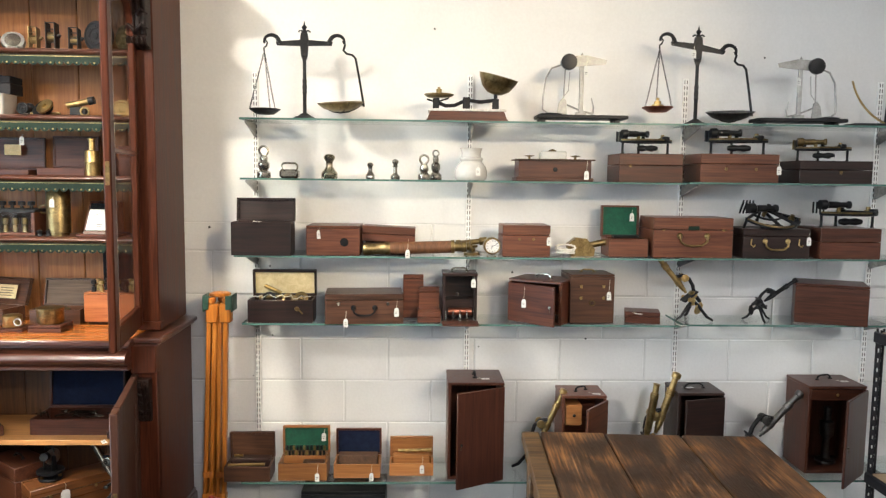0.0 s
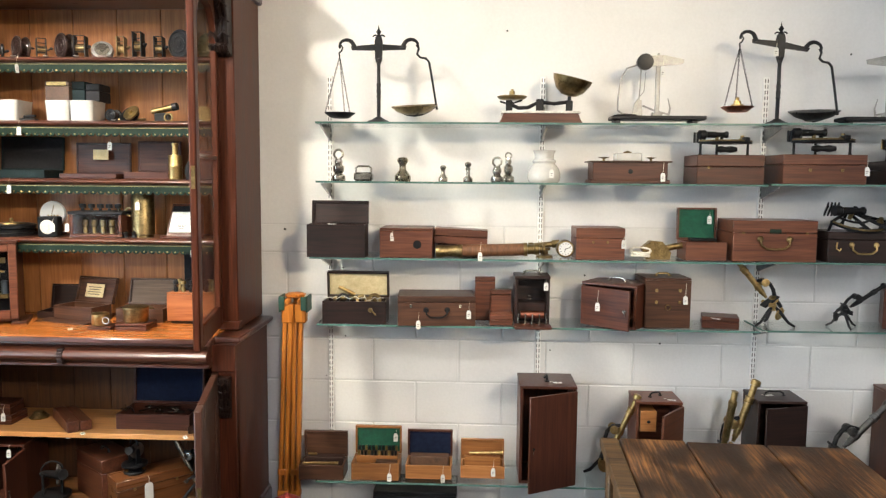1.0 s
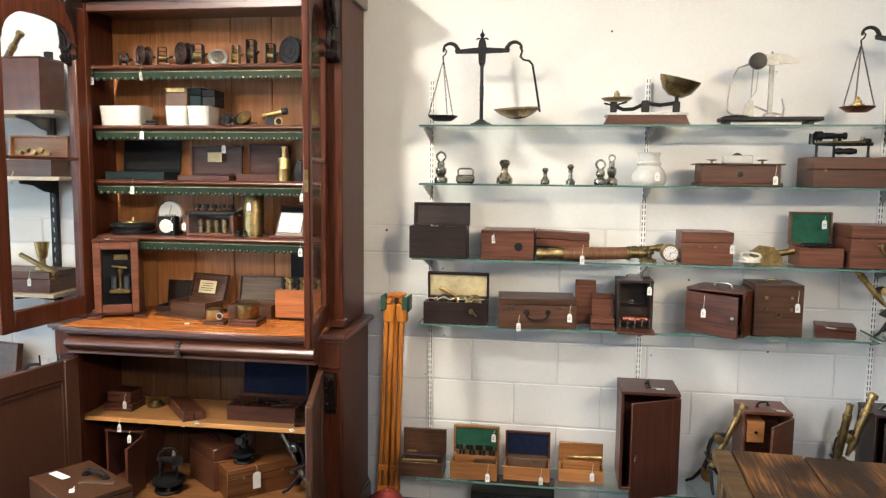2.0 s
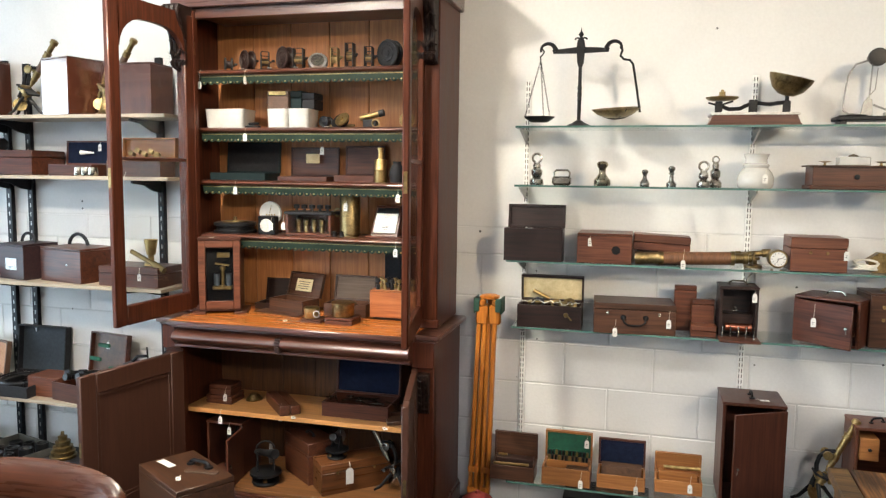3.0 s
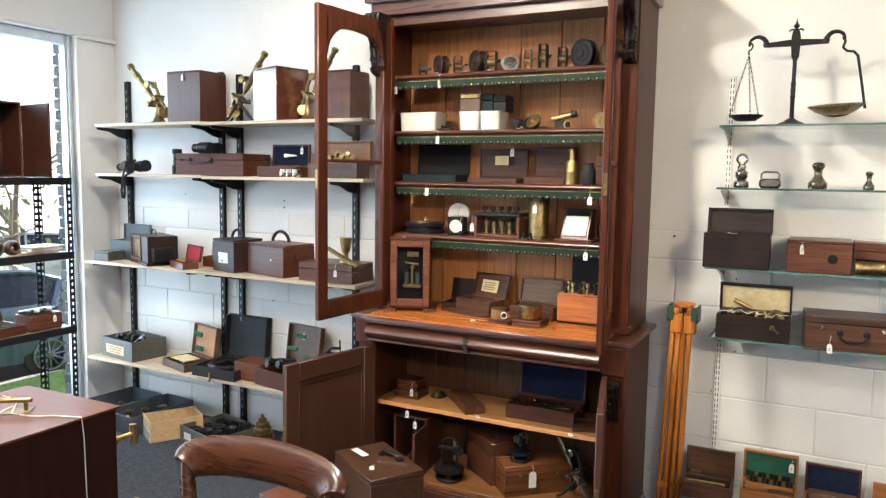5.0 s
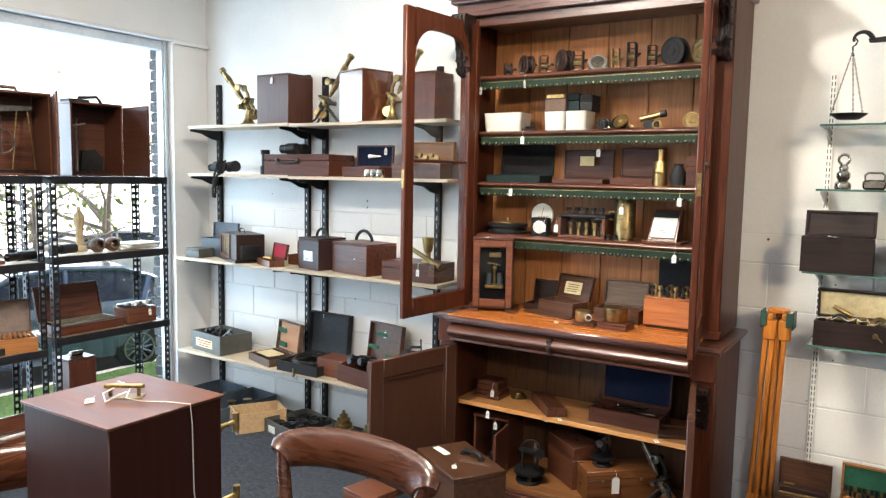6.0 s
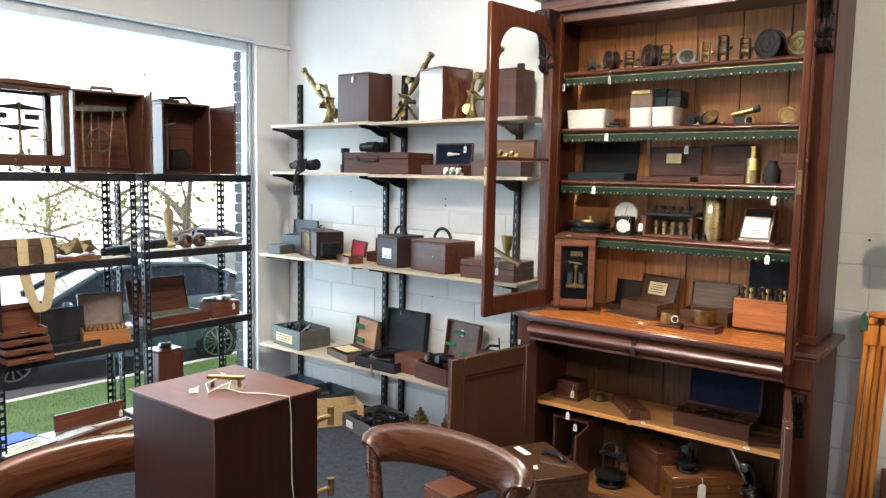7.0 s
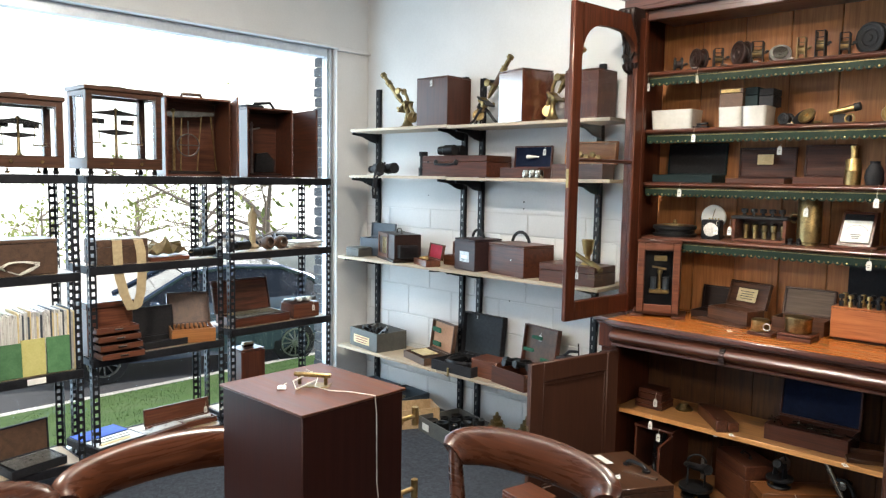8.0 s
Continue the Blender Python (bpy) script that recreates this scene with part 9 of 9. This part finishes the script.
# glazed balance case
def balance_case(y, w, h, d, label, mat, xf=-3.885, rz=0.0):
    th = thing("balance_case", label, "case", xf - d / 2, y, RT, 90 + rz)
    b = B()
    zf = 0.03
    box(b, -w / 2, w / 2, -d / 2, d / 2, zf, zf + 0.055, 0.003)
    box(b, -w / 2 - 0.008, w / 2 + 0.008, -d / 2 - 0.008, d / 2 + 0.008, h - 0.022, h, 0.004)
    t = 0.032
    for sx in (-1, 1):
        for sy in (-1, 1):
            box(b, sx * w / 2, sx * (w / 2 - t), sy * d / 2, sy * (d / 2 - t), zf + 0.055, h - 0.022, 0.002)
    for sy in (-1, 1):
        box(b, -w / 2 + t, w / 2 - t, sy * d / 2, sy * (d / 2 - 0.016), h - 0.047, h - 0.022, 0.002)
    for sx in (-1, 1):
        box(b, sx * w / 2, sx * (w / 2 - 0.016), -d / 2 + t, d / 2 - t, h - 0.047, h - 0.022, 0.002)
    part("frame", b, mat, th)
    for sy in (-1, 1):
        b = B()
        v = [b.verts.new(p) for p in ((-w / 2 + t, sy * (d / 2 - 0.008), zf + 0.055), (w / 2 - t, sy * (d / 2 - 0.008), zf + 0.055), (w / 2 - t, sy * (d / 2 - 0.008), h - 0.047), (-w / 2 + t, sy * (d / 2 - 0.008), h - 0.047))]
        b.faces.new(v)
        part("pane", b, GLASS, th, "clear glass pane").visible_shadow = False
    for sx in (-1, 1):
        b = B()
        v = [b.verts.new(p) for p in ((sx * (w / 2 - 0.008), -d / 2 + t, zf + 0.055), (sx * (w / 2 - 0.008), d / 2 - t, zf + 0.055), (sx * (w / 2 - 0.008), d / 2 - t, h - 0.047), (sx * (w / 2 - 0.008), -d / 2 + t, h - 0.047))]
        b.faces.new(v)
        part("pane", b, GLASS, th, "clear glass pane").visible_shadow = False
    for sx in (-1, 1):
        for sy in (-1, 1):
            b = B()
            lathe(b, [(0, 0), (0.01, 0), (0.014, 0.012), (0.008, 0.03), (0, 0.03)], 12, T(sx * (w / 2 - 0.03), sy * (d / 2 - 0.03), 0))
            part("foot", b, IRON, th)
    b = B()
    lathe(b, [(0, zf + 0.055), (0.02, zf + 0.055), (0.008, zf + 0.07), (0.006, h - 0.11), (0.012, h - 0.1), (0, h - 0.09)], 12)
    part("pillar", b, OLDBRASS, th)
    b = B()
    plate(b, [(-w * 0.3, h - 0.125), (0, h - 0.13), (w * 0.3, h - 0.125), (w * 0.3, h - 0.118), (0, h - 0.1), (-w * 0.3, h - 0.118)], -0.004, 0.004)
    part("balance_beam", b, IRON, th)
    b = B()
    plate(b, [(-w * 0.24, h * 0.5), (-0.02, h * 0.47), (0.02, h * 0.47), (w * 0.24, h * 0.5), (w * 0.24, h * 0.515), (0, h * 0.535), (-w * 0.24, h * 0.515)], -0.005, 0.005)
    part("arrest_beam", b, IRON, th)
    for sx in (-1, 1):
        b = B()
        lathe(b, [(0, 0), (0.03, 0.002), (0.032, 0.008), (0.028, 0.006), (0, 0.005)], 18, T(sx * w * 0.28, 0, h * 0.36))
        tube(b, [(sx * w * 0.28 - 0.028, 0, h * 0.36 + 0.006), (sx * w * 0.28 - 0.02, 0, h * 0.6), (sx * w * 0.28, 0, h - 0.12), (sx * w * 0.28 + 0.02, 0, h * 0.6), (sx * w * 0.28 + 0.028, 0, h * 0.36 + 0.006)], 0.002, 5)
        part("stirrup_pan", b, OLDBRASS, th, "hanging brass pan")
        b = B()
        box(b, sx * w * 0.2 - 0.035, sx * w * 0.2 + 0.035, 0.03, 0.036, h * 0.6, h * 0.66, 0.001)
        part("mirror_plate", b, IRON, th)
        b = B()
        lathe(b, [(0, 0.004), (0.008, 0.004), (0.012, 0.012), (0.004, 0.016), (0.004, 0.028), (0, 0.028)], 12, T(sx * w * 0.2, -d / 2 + 0.05, 0))
        part("levelling_screw", b, OLDBRASS, th)
    b = B()
    box(b, -w * 0.18, w * 0.1, -0.035, 0.035, h, h + 0.012, 0.002)
    part("top_block", b, mat, th)
    for sx in (-0.2, 0.2):
        b = B()
        lathe(b, [(0, 0), (0.006, 0), (0.008, 0.006), (0, 0.009)], 10, T(sx * w, -d / 2, zf + 0.028, 90))
        part("drawer_knob", b, OLDBRASS, th)
    return th


balance_case(1.50, 0.33, 0.36, 0.2, "old glazed mahogany chemical balance case", BROWNW)
balance_case(1.95, 0.39, 0.43, 0.2, "glazed mahogany balance case on black feet", BROWNW, rz=4)
q = door_case("balance_case", "reddish case with door wide open showing brass balance", -0.18, 0.18, 0, RT, 0.42, 0.22, REDW, door=72, side=1)
q.matrix_basis = pose(-4.0, 2.37, RT, 0, 0, 90 - 8)
b = B()
lathe(b, [(0, 0.014), (0.016, 0.014), (0.016, 0.022), (0.008, 0.03), (0.007, 0.34), (0.011, 0.345), (0.011, 0.36), (0, 0.365)], 14, T(-0.1, 0, 0))
part("pillar", b, OLDBRASS, q, "brass pillar inside")
b = B()
plate(b, [(-0.14, 0.325), (-0.1, 0.315), (0.12, 0.335), (0.13, 0.35), (0.12, 0.355), (-0.1, 0.35), (-0.14, 0.34)], -0.005, 0.005)
part("balance_beam", b, DULLSTEEL, q)
b = B()
tube(b, arc(-0.02, 0.17, 0.06, 0, 360, 24), 0.004, 7)
tube(b, [(-0.02, 0, 0.11), (-0.02, 0, 0.3)], 0.003, 6)
tube(b, [(-0.08, 0, 0.17), (0.04, 0, 0.17)], 0.003, 6)
part("ring_dial", b, DULLSTEEL, q)
for xa, xb in ((0.11, 0.14), (0.06, 0.03), (-0.05, -0.06)):
    b = B()
    tube(b, [(xa, 0.01, 0.335), ((xa + xb) / 2, 0.012, 0.2), (xb, 0.01, 0.02)], 0.004, 7)
    part("rod", b, OLDBRASS, q)
b = B()
box(b, -0.14, 0.14, -0.05, 0.06, 0.012, 0.03, 0.003)
part("instrument_base", b, DARKW, q)
b = B()
tube(b, [(-0.06, 0, 0.42), (-0.05, 0, 0.445), (0.05, 0, 0.445), (0.06, 0, 0.42)], 0.009, 8)
part("handle", b, LEATHER, q)
q = door_case("balance_case", "dark case with door open and steel instrument", -0.145, 0.145, 0, RT, 0.4, 0.2, MAHO, door=88, side=1)
q.matrix_basis = pose(-4.0, 2.82, RT, 0, 0, 90 - 6)
b = B()
lathe(b, [(0, 0.012), (0.02, 0.012), (0.02, 0.02), (0.008, 0.026), (0.0065, 0.3), (0.01, 0.31), (0, 0.325)], 14, T(-0.07, 0, 0))
tube(b, [(-0.11, 0, 0.27), (-0.02, 0, 0.29)], 0.005, 7)
part("pillar", b, STEEL, q, "steel pillar inside")
b = B()
plate(b, [(-0.06, 0.03), (0.06, 0.03), (0.07, 0.1), (0.02, 0.15), (-0.05, 0.14)], -0.01, 0.01, T(0.02, 0.03, 0))
part("sector_plate", b, IRON, q)
b = B()
box(b, -0.12, 0.1, -0.05, 0.06, 0.012, 0.024, 0.003)
part("instrument_base", b, DARKW, q)
b = B()
box(b, -0.13, -0.02, -0.06, 0.05, 0.402, 0.418, 0.002)
part("top_box", b, BLACKCARD, q, "flat black box on top")
b = B()
tube(b, [(-0.06, 0, 0.4), (-0.05, 0, 0.43), (0.05, 0, 0.44), (0.08, 0, 0.4)], 0.009, 8)
part("handle", b, BLACKCARD, q)

# second level
z1, z2, z3 = 1.097, 1.077, 1.057
rcase("cardboard_box", "brown paper-covered box with tangled string", 1.28, 1.62, z3 - 0.001, 0.165, 0.2, LEATHER, lf=0.1)
q = thing("string_tangle", "loose tangle of pale string", "string", -3.885, 1.45, z3)
b = B()
r = random.Random(6)
tube(b, [(r.uniform(-0.02, 0.03), 0.1 * math.sin(k * 0.7) * r.uniform(0.5, 1), 0.004 + 0.06 * abs(math.sin(k * 0.35))) for k in range(40)], 0.003, 5)
part("cord", b, CORD, q)
q = rcase("leather_case", "battered brown leather case with canvas strap", 1.80, 2.06, z2, 0.125, 0.16, LEATHER, lf=0.3)
b = B()
for pts in ([(0.07, -0.07, 0.127), (0.075, -0.088, 0.12), (0.082, -0.104, 0.06), (0.085, -0.106, -0.05), (0.075, -0.106, -0.15), (0.055, -0.106, -0.22), (0.03, -0.104, -0.235)], [(-0.03, -0.07, 0.127), (-0.032, -0.088, 0.12), (-0.035, -0.1, 0.04), (-0.03, -0.103, -0.06), (-0.005, -0.103, -0.16), (0.03, -0.102, -0.235)]):
    for dy in (0.0, 0.0035):
        rr_ = [[b.verts.new((p[0] + s_ * 0.024, p[1] + dy, p[2])) for s_ in (-1, 1)] for p in pts]
        for p_, q_ in zip(rr_, rr_[1:]):
            b.faces.new([p_[0], p_[1], q_[1], q_[0]])
part("strap", b, CANVAS, q, "hanging khaki canvas strap")
q = thing("wrapped_instrument", "brass instrument in crumpled brown wrapping paper", "instrument", -3.99, 2.19, z2, 90)
b = B()
r = random.Random(12)
vs_ = [[b.verts.new((-0.13 + 0.26 * i / 9, -0.08 + 0.16 * j / 6, 0.02 + r.uniform(0, 0.07) * (0.4 + math.sin(math.pi * i / 9)))) for j in range(7)] for i in range(10)]
for i in range(9):
    for j in range(6):
        b.faces.new([vs_[i][j], vs_[i + 1][j], vs_[i + 1][j + 1], vs_[i][j + 1]])
bmesh.ops.solidify(b, geom=b.faces[:], thickness=0.004)
part("wrapping", b, CANVAS, q, "crumpled tan wrapping")
b = B()
box(b, -0.12, 0.1, -0.1, 0.05, 0.0, 0.02, 0.003)
part("wooden_base", b, REDW, q)
b = B()
tube(b, [(-0.08, -0.02, 0.06), (0.09, 0.0, 0.075)], 0.022, 10)
part("brass_tube", b, OLDBRASS, q)
for y0, y1, lab in ((2.34, 2.45, "short black telescope lying on its side"), (2.54, 2.7, "black telescope lying on its side")):
    q = thing("telescope", lab, "telescope", -3.95, (y0 + y1) / 2, (z2 if y1 < 2.5 else z1) + 0.028, 90)
    b = B()
    lathe(b, [(0, -0.08), (0.022, -0.08), (0.022, -0.02), (0.027, -0.018), (0.027, 0.08), (0, 0.08)], 18, T(0, 0, 0, 0, 90, 15))
    part("tube", b, BLACK, q)
q = thing("sculpted_finial", "tall pale turned ornament", "ornament", -4.04, 2.77, z1)
b = B()
lathe(b, [(0, 0), (0.04, 0), (0.042, 0.012), (0.018, 0.03), (0.02, 0.12), (0.03, 0.16), (0.028, 0.2), (0.012, 0.225), (0.01, 0.25), (0, 0.255)], 20)
part("body", b, CANVAS, q)
q = thing("leather_goggles", "dark leather goggles with metal rims", "goggles", -3.96, 2.86, z1, 90)
for s_ in (-1, 1):
    b = B()
    lathe(b, [(0.02, 0), (0.04, 0.004), (0.042, 0.03), (0.03, 0.05), (0.02, 0.05)], 18, T(s_ * 0.045, 0, 0.035, 80))
    part("eyecup", b, LEATHER, q)
b = B()
tube(b, [(-0.09, 0, 0.03), (-0.05, 0.05, 0.015), (0.06, 0.05, 0.015), (0.1, 0, 0.03)], 0.01, 6)
part("strap", b, LEATHER, q)
for k in range(3):
    q = thing("thin_book", "thin grey paper booklet", "book", -3.98 + 0.01 * k, 3.06 + 0.012 * k, z1 + 0.0125 * k, 6 * k - 6, "booklets")
    b = B()
    box(b, -0.08, 0.08, -0.11, 0.1, 0, 0.012, 0.001)
    part("page_block", b, PAPER if k == 1 else MARBLE, q)

# third level
t1, t2, t3 = 0.662, 0.617, 0.582
r = random.Random(21)
y = 1.02
while y < 1.69:
    w = r.uniform(0.004, 0.009)
    q = thing("journal", "thin paper journal standing upright in a row", "book", -3.98, y + w / 2, t3, 0, "row of journals")
    b = B()
    hh = r.uniform(0.27, 0.305)
    box(b, -0.09, 0.085, -w / 2, w / 2, 0, hh, 0.0008)
    part("page_block", b, r.choice((PAPER, MARBLE, PAPER, MARBLE, OLDPAPER, SLATE)), q)
    y += w + 0.0012
for y0, mt, lab in ((1.40, GREENP, "green booklet standing in front of journals"), (1.50, YELLOWP, "yellow booklet standing in front of journals"), (1.61, GREENP, "green booklet standing in front of journals"), (1.28, PAPER, "pale booklet standing in front of journals")):
    q = thing("booklet", lab, "book", -3.885, y0, t3, 0, "front booklets")
    b = B()
    box(b, -0.004, 0.004, -0.052, 0.052, 0, 0.16 + 0.012 * (y0 > 1.45), 0.001, T(0, 0, 0, 0, -3))
    part("cover", b, mt, q)
q = thing("drawer_cabinet", "small reddish cabinet with pulled-out shallow drawers", "box", -3.98, 1.875, t2, 90)
b = B()
box(b, -0.115, 0.115, -0.05, 0.1, 0, 0.24, 0.003)
part("body", b, REDW, q)
b = B()
box(b, -0.12, 0.12, -0.06, 0.105, 0.24, 0.27, 0.003)
part("lid", b, MAHO, q)
for k in range(4):
    b = B()
    tray(b, 0.21, 0.14, 0.028, 0.005, T(0, -0.075 - 0.02 * (3 - k), 0.006 + 0.04 * k))
    part("drawer", b, REDW, q)
    b = B()
    tube(b, [(-0.02, -0.148 - 0.02 * (3 - k), 0.022 + 0.04 * k), (0.02, -0.148 - 0.02 * (3 - k), 0.022 + 0.04 * k)], 0.004, 6)
    part("pull", b, NICKEL, q)
rcase("drawing_set", "black leather case with open lid and steel tools", 2.03, 2.27, t2, 0.035, 0.16, BLACKCARD, lid=96, lining=BLACKCARD, lidh=0.014)
q = rcase("drawing_set", "oak instrument box with open brown lid", 2.22, 2.45, t2, 0.075, 0.18, OAK, xf=-3.88, rz=-20, lid=110, lining=LEATHER, lidh=0.02, lidmat=BROWNW)
b = B()
for k in range(8):
    tube(b, [(-0.09 + 0.024 * k, -0.06, 0.078), (-0.07 + 0.022 * k, 0.06, 0.082)], 0.005, 6)
tagged(part("steel_instrument", b, NICKEL, q, "steel drawing instruments"), kind="stuff")
q = rcase("drawing_set", "large mahogany canteen with open lid and tools", 2.55, 2.93, t1, 0.05, 0.2, MAHO, lid=105, lining=MAHO, lidh=0.02)
b = B()
for k in range(10):
    tube(b, [(-0.16, -0.08 + 0.018 * k, 0.05), (0.15, -0.08 + 0.017 * k, 0.053)], 0.004, 6)
tagged(part("steel_instrument", b, NICKEL, q, "rows of steel instruments"), kind="stuff")
q = rcase("lens_rack", "red box holding rows of glass tubes", 2.96, 3.15, t1, 0.09, 0.14, REDW, lf=0.05)
for k in range(5):
    b = B()
    lathe(b, [(0, -0.06), (0.014, -0.06), (0.014, 0.05), (0.01, 0.055), (0, 0.055)], 14, T(-0.07 + 0.035 * k, 0, 0.104, 80, 8 * k))
    part("glass_tube", b, PLASTIC if k % 2 else STEEL, q)
tag(-3.885, 3.1, t1 + 0.085, 90, 0.01)

b = B()
box(b, 0.0, 0.002, -0.04, 0.04, -0.014, 0.014, 0.0005)
sl = single("shelf_label", b, PLASTIC, "small white label strip on the rack beam", "label", RX + 0.0125, 1.5, t3 - 0.022)
# bottom level
u1, u2, u3 = 0.152, 0.132, 0.122
q = rcase("specimen_box", "upright mahogany box with metal clip on top", 2.62, 2.78, u1, 0.36, 0.14, MAHO_Z, xf=-3.93, lf=0.03)
b = B()
tube(b, [(-0.03, 0, 0.375), (0.04, 0, 0.375)], 0.015, 10)
part("clip", b, NICKEL, q)
q = rcase("rule_box", "long flat mahogany box with lid raised", 2.08, 2.46, u2, 0.03, 0.09, REDW, xf=-3.93, lid=96, lining=REDW, lidh=0.014)
b = B()
tube(b, [(-0.17, 0, 0.028), (0.17, 0, 0.028)], 0.01, 8)
part("glass_rod", b, MARBLE, q)
tag(-3.99, 2.42, u2 + 0.1, 90, 0.02)
q = rcase("rule_box", "long open mahogany tray with pale rule", 1.92, 2.26, u2, 0.035, 0.1, REDW, xf=-3.87, rz=12, lid=None, lf=0.02)
b = B()
box(b, -0.15, 0.15, -0.03, 0.03, 0.035, 0.04, 0.001)
part("pale_rule", b, MARBLE, q)
q = rcase("drawing_set", "black case lined in bright blue velvet, laid open", 1.73, 2.0, u2, 0.04, 0.29, BLACKCARD, xf=-3.845, rz=10, lid=None, lf=0.1)
b = B()
box(b, -0.122, 0.122, 0.008, 0.136, 0.04, 0.044, 0.001)
part("blue_lining", b, BLUESILK, q)
b = B()
box(b, -0.122, 0.122, -0.136, -0.008, 0.04, 0.042, 0.001)
part("white_lining", b, PAPER, q)
for k in range(3):
    b = B()
    box(b, -0.1 + 0.02 * k, 0.06 + 0.02 * k, -0.115 + 0.035 * k, -0.1 + 0.035 * k, 0.042, 0.048, 0.001)
    part("instrument", b, NICKEL if k else OLDPAPER, q)
q = rcase("drawing_set", "black instrument case with lid standing open", 1.36, 1.62, u3, 0.04, 0.16, BLACKCARD, xf=-3.86, rz=10, lid=92, lining=LEATHER, lidh=0.015)
b = B()
for k in range(9):
    tube(b, [(-0.11, -0.07 + 0.016 * k, 0.042), (0.11, -0.07 + 0.016 * k, 0.044)], 0.003, 5)
tagged(part("steel_instrument", b, STEEL, q, "row of slim steel pens"), kind="stuff")
# string trailing from the large case
q = thing("tied_string", "pale string tied to the case handle", "string", -1.54, 1.365, 1.046)
b = B()
tube(b, [(-0.03, 0.0, 0.034), (-0.01, 0.02, 0.02), (0.03, -0.02, 0.01), (0.06, 0.0, 0.003), (0.1, 0.03, 0.002), (0.157, 0.05, 0.002), (0.16, 0.052, -0.04), (0.159, 0.055, -0.2), (0.158, 0.07, -0.3)], 0.0013, 6)
tube(b, [(-0.02, 0.01, 0.03), (-0.04, -0.03, 0.01), (0.0, -0.05, 0.003), (0.02, -0.01, 0.02)], 0.002, 5)
part("cord", b, CORD, q)
tag(-1.6, 1.33, 1.047, 20, flat=True)


# ---- concrete blocks of the north wall ----
def block_mesh(w, h=0.2):
    b = B()
    box(b, 0.003, w - 0.003, 0.0, 0.03, 0.003, h - 0.003, 0.003)
    me = bpy.data.meshes.new("block")
    b.to_mesh(me)
    b.free()
    me.materials.append(WALLP)
    return me


courses = {}
for row in range(7):
    x = (-4.4 if row % 2 == 0 else -4.6) + 0.0
    while x < 3.4:
        x0, x1 = max(x, WX), x + 0.4
        if x1 - x0 > 0.02:
            w = round(x1 - x0, 3)
            h = 0.2 if row < 6 else 0.13
            if (w, h) not in courses:
                courses[(w, h)] = block_mesh(w, h)
            me = courses[(w, h)]
            o = new("block", me)
            o.parent = wall_north
            o.matrix_basis = T(x0, WY, row * 0.2)
        x += 0.4
b = B()
box(b, WX, 3.4, WY + 0.0005, WY + 0.03, 1.332, CEIL, 0.0)
box(b, 3.4, FLOOR_E, WY + 0.0005, WY + 0.03, 0, CEIL, 0.0)
part("smooth_render", b, WALLP, wall_north, "smooth painted upper wall")
# old plug holes left in the paint
for x, z, r in ((-0.61, 1.305, 0.006), (0.4, 2.2, 0.005), (-0.33, 0.81, 0.004), (-0.34, 1.13, 0.004), (0.77, 1.11, 0.005), (0.62, 0.76, 0.004), (1.12, 0.8, 0.005), (-2.93, 0.93, 0.006), (-2.89, 0.93, 0.006), (-2.92, 0.8, 0.005), (-2.83, 1.36, 0.006), (-2.83, 1.4, 0.006), (-4.1, 0.98, 0.005), (1.9, 2.1, 0.005), (-3.62, 1.42, 0.004), (-0.42, 0.62, 0.003)):
    b = B()
    lathe(b, [(0, -0.0012), (r * 0.7, -0.0012), (r, 0.0)], 9, T(x, WY - 0.0004, z, -90))
    part("plug_hole", b, DULLSTEEL, wall_north, "dark plug hole in the paint")
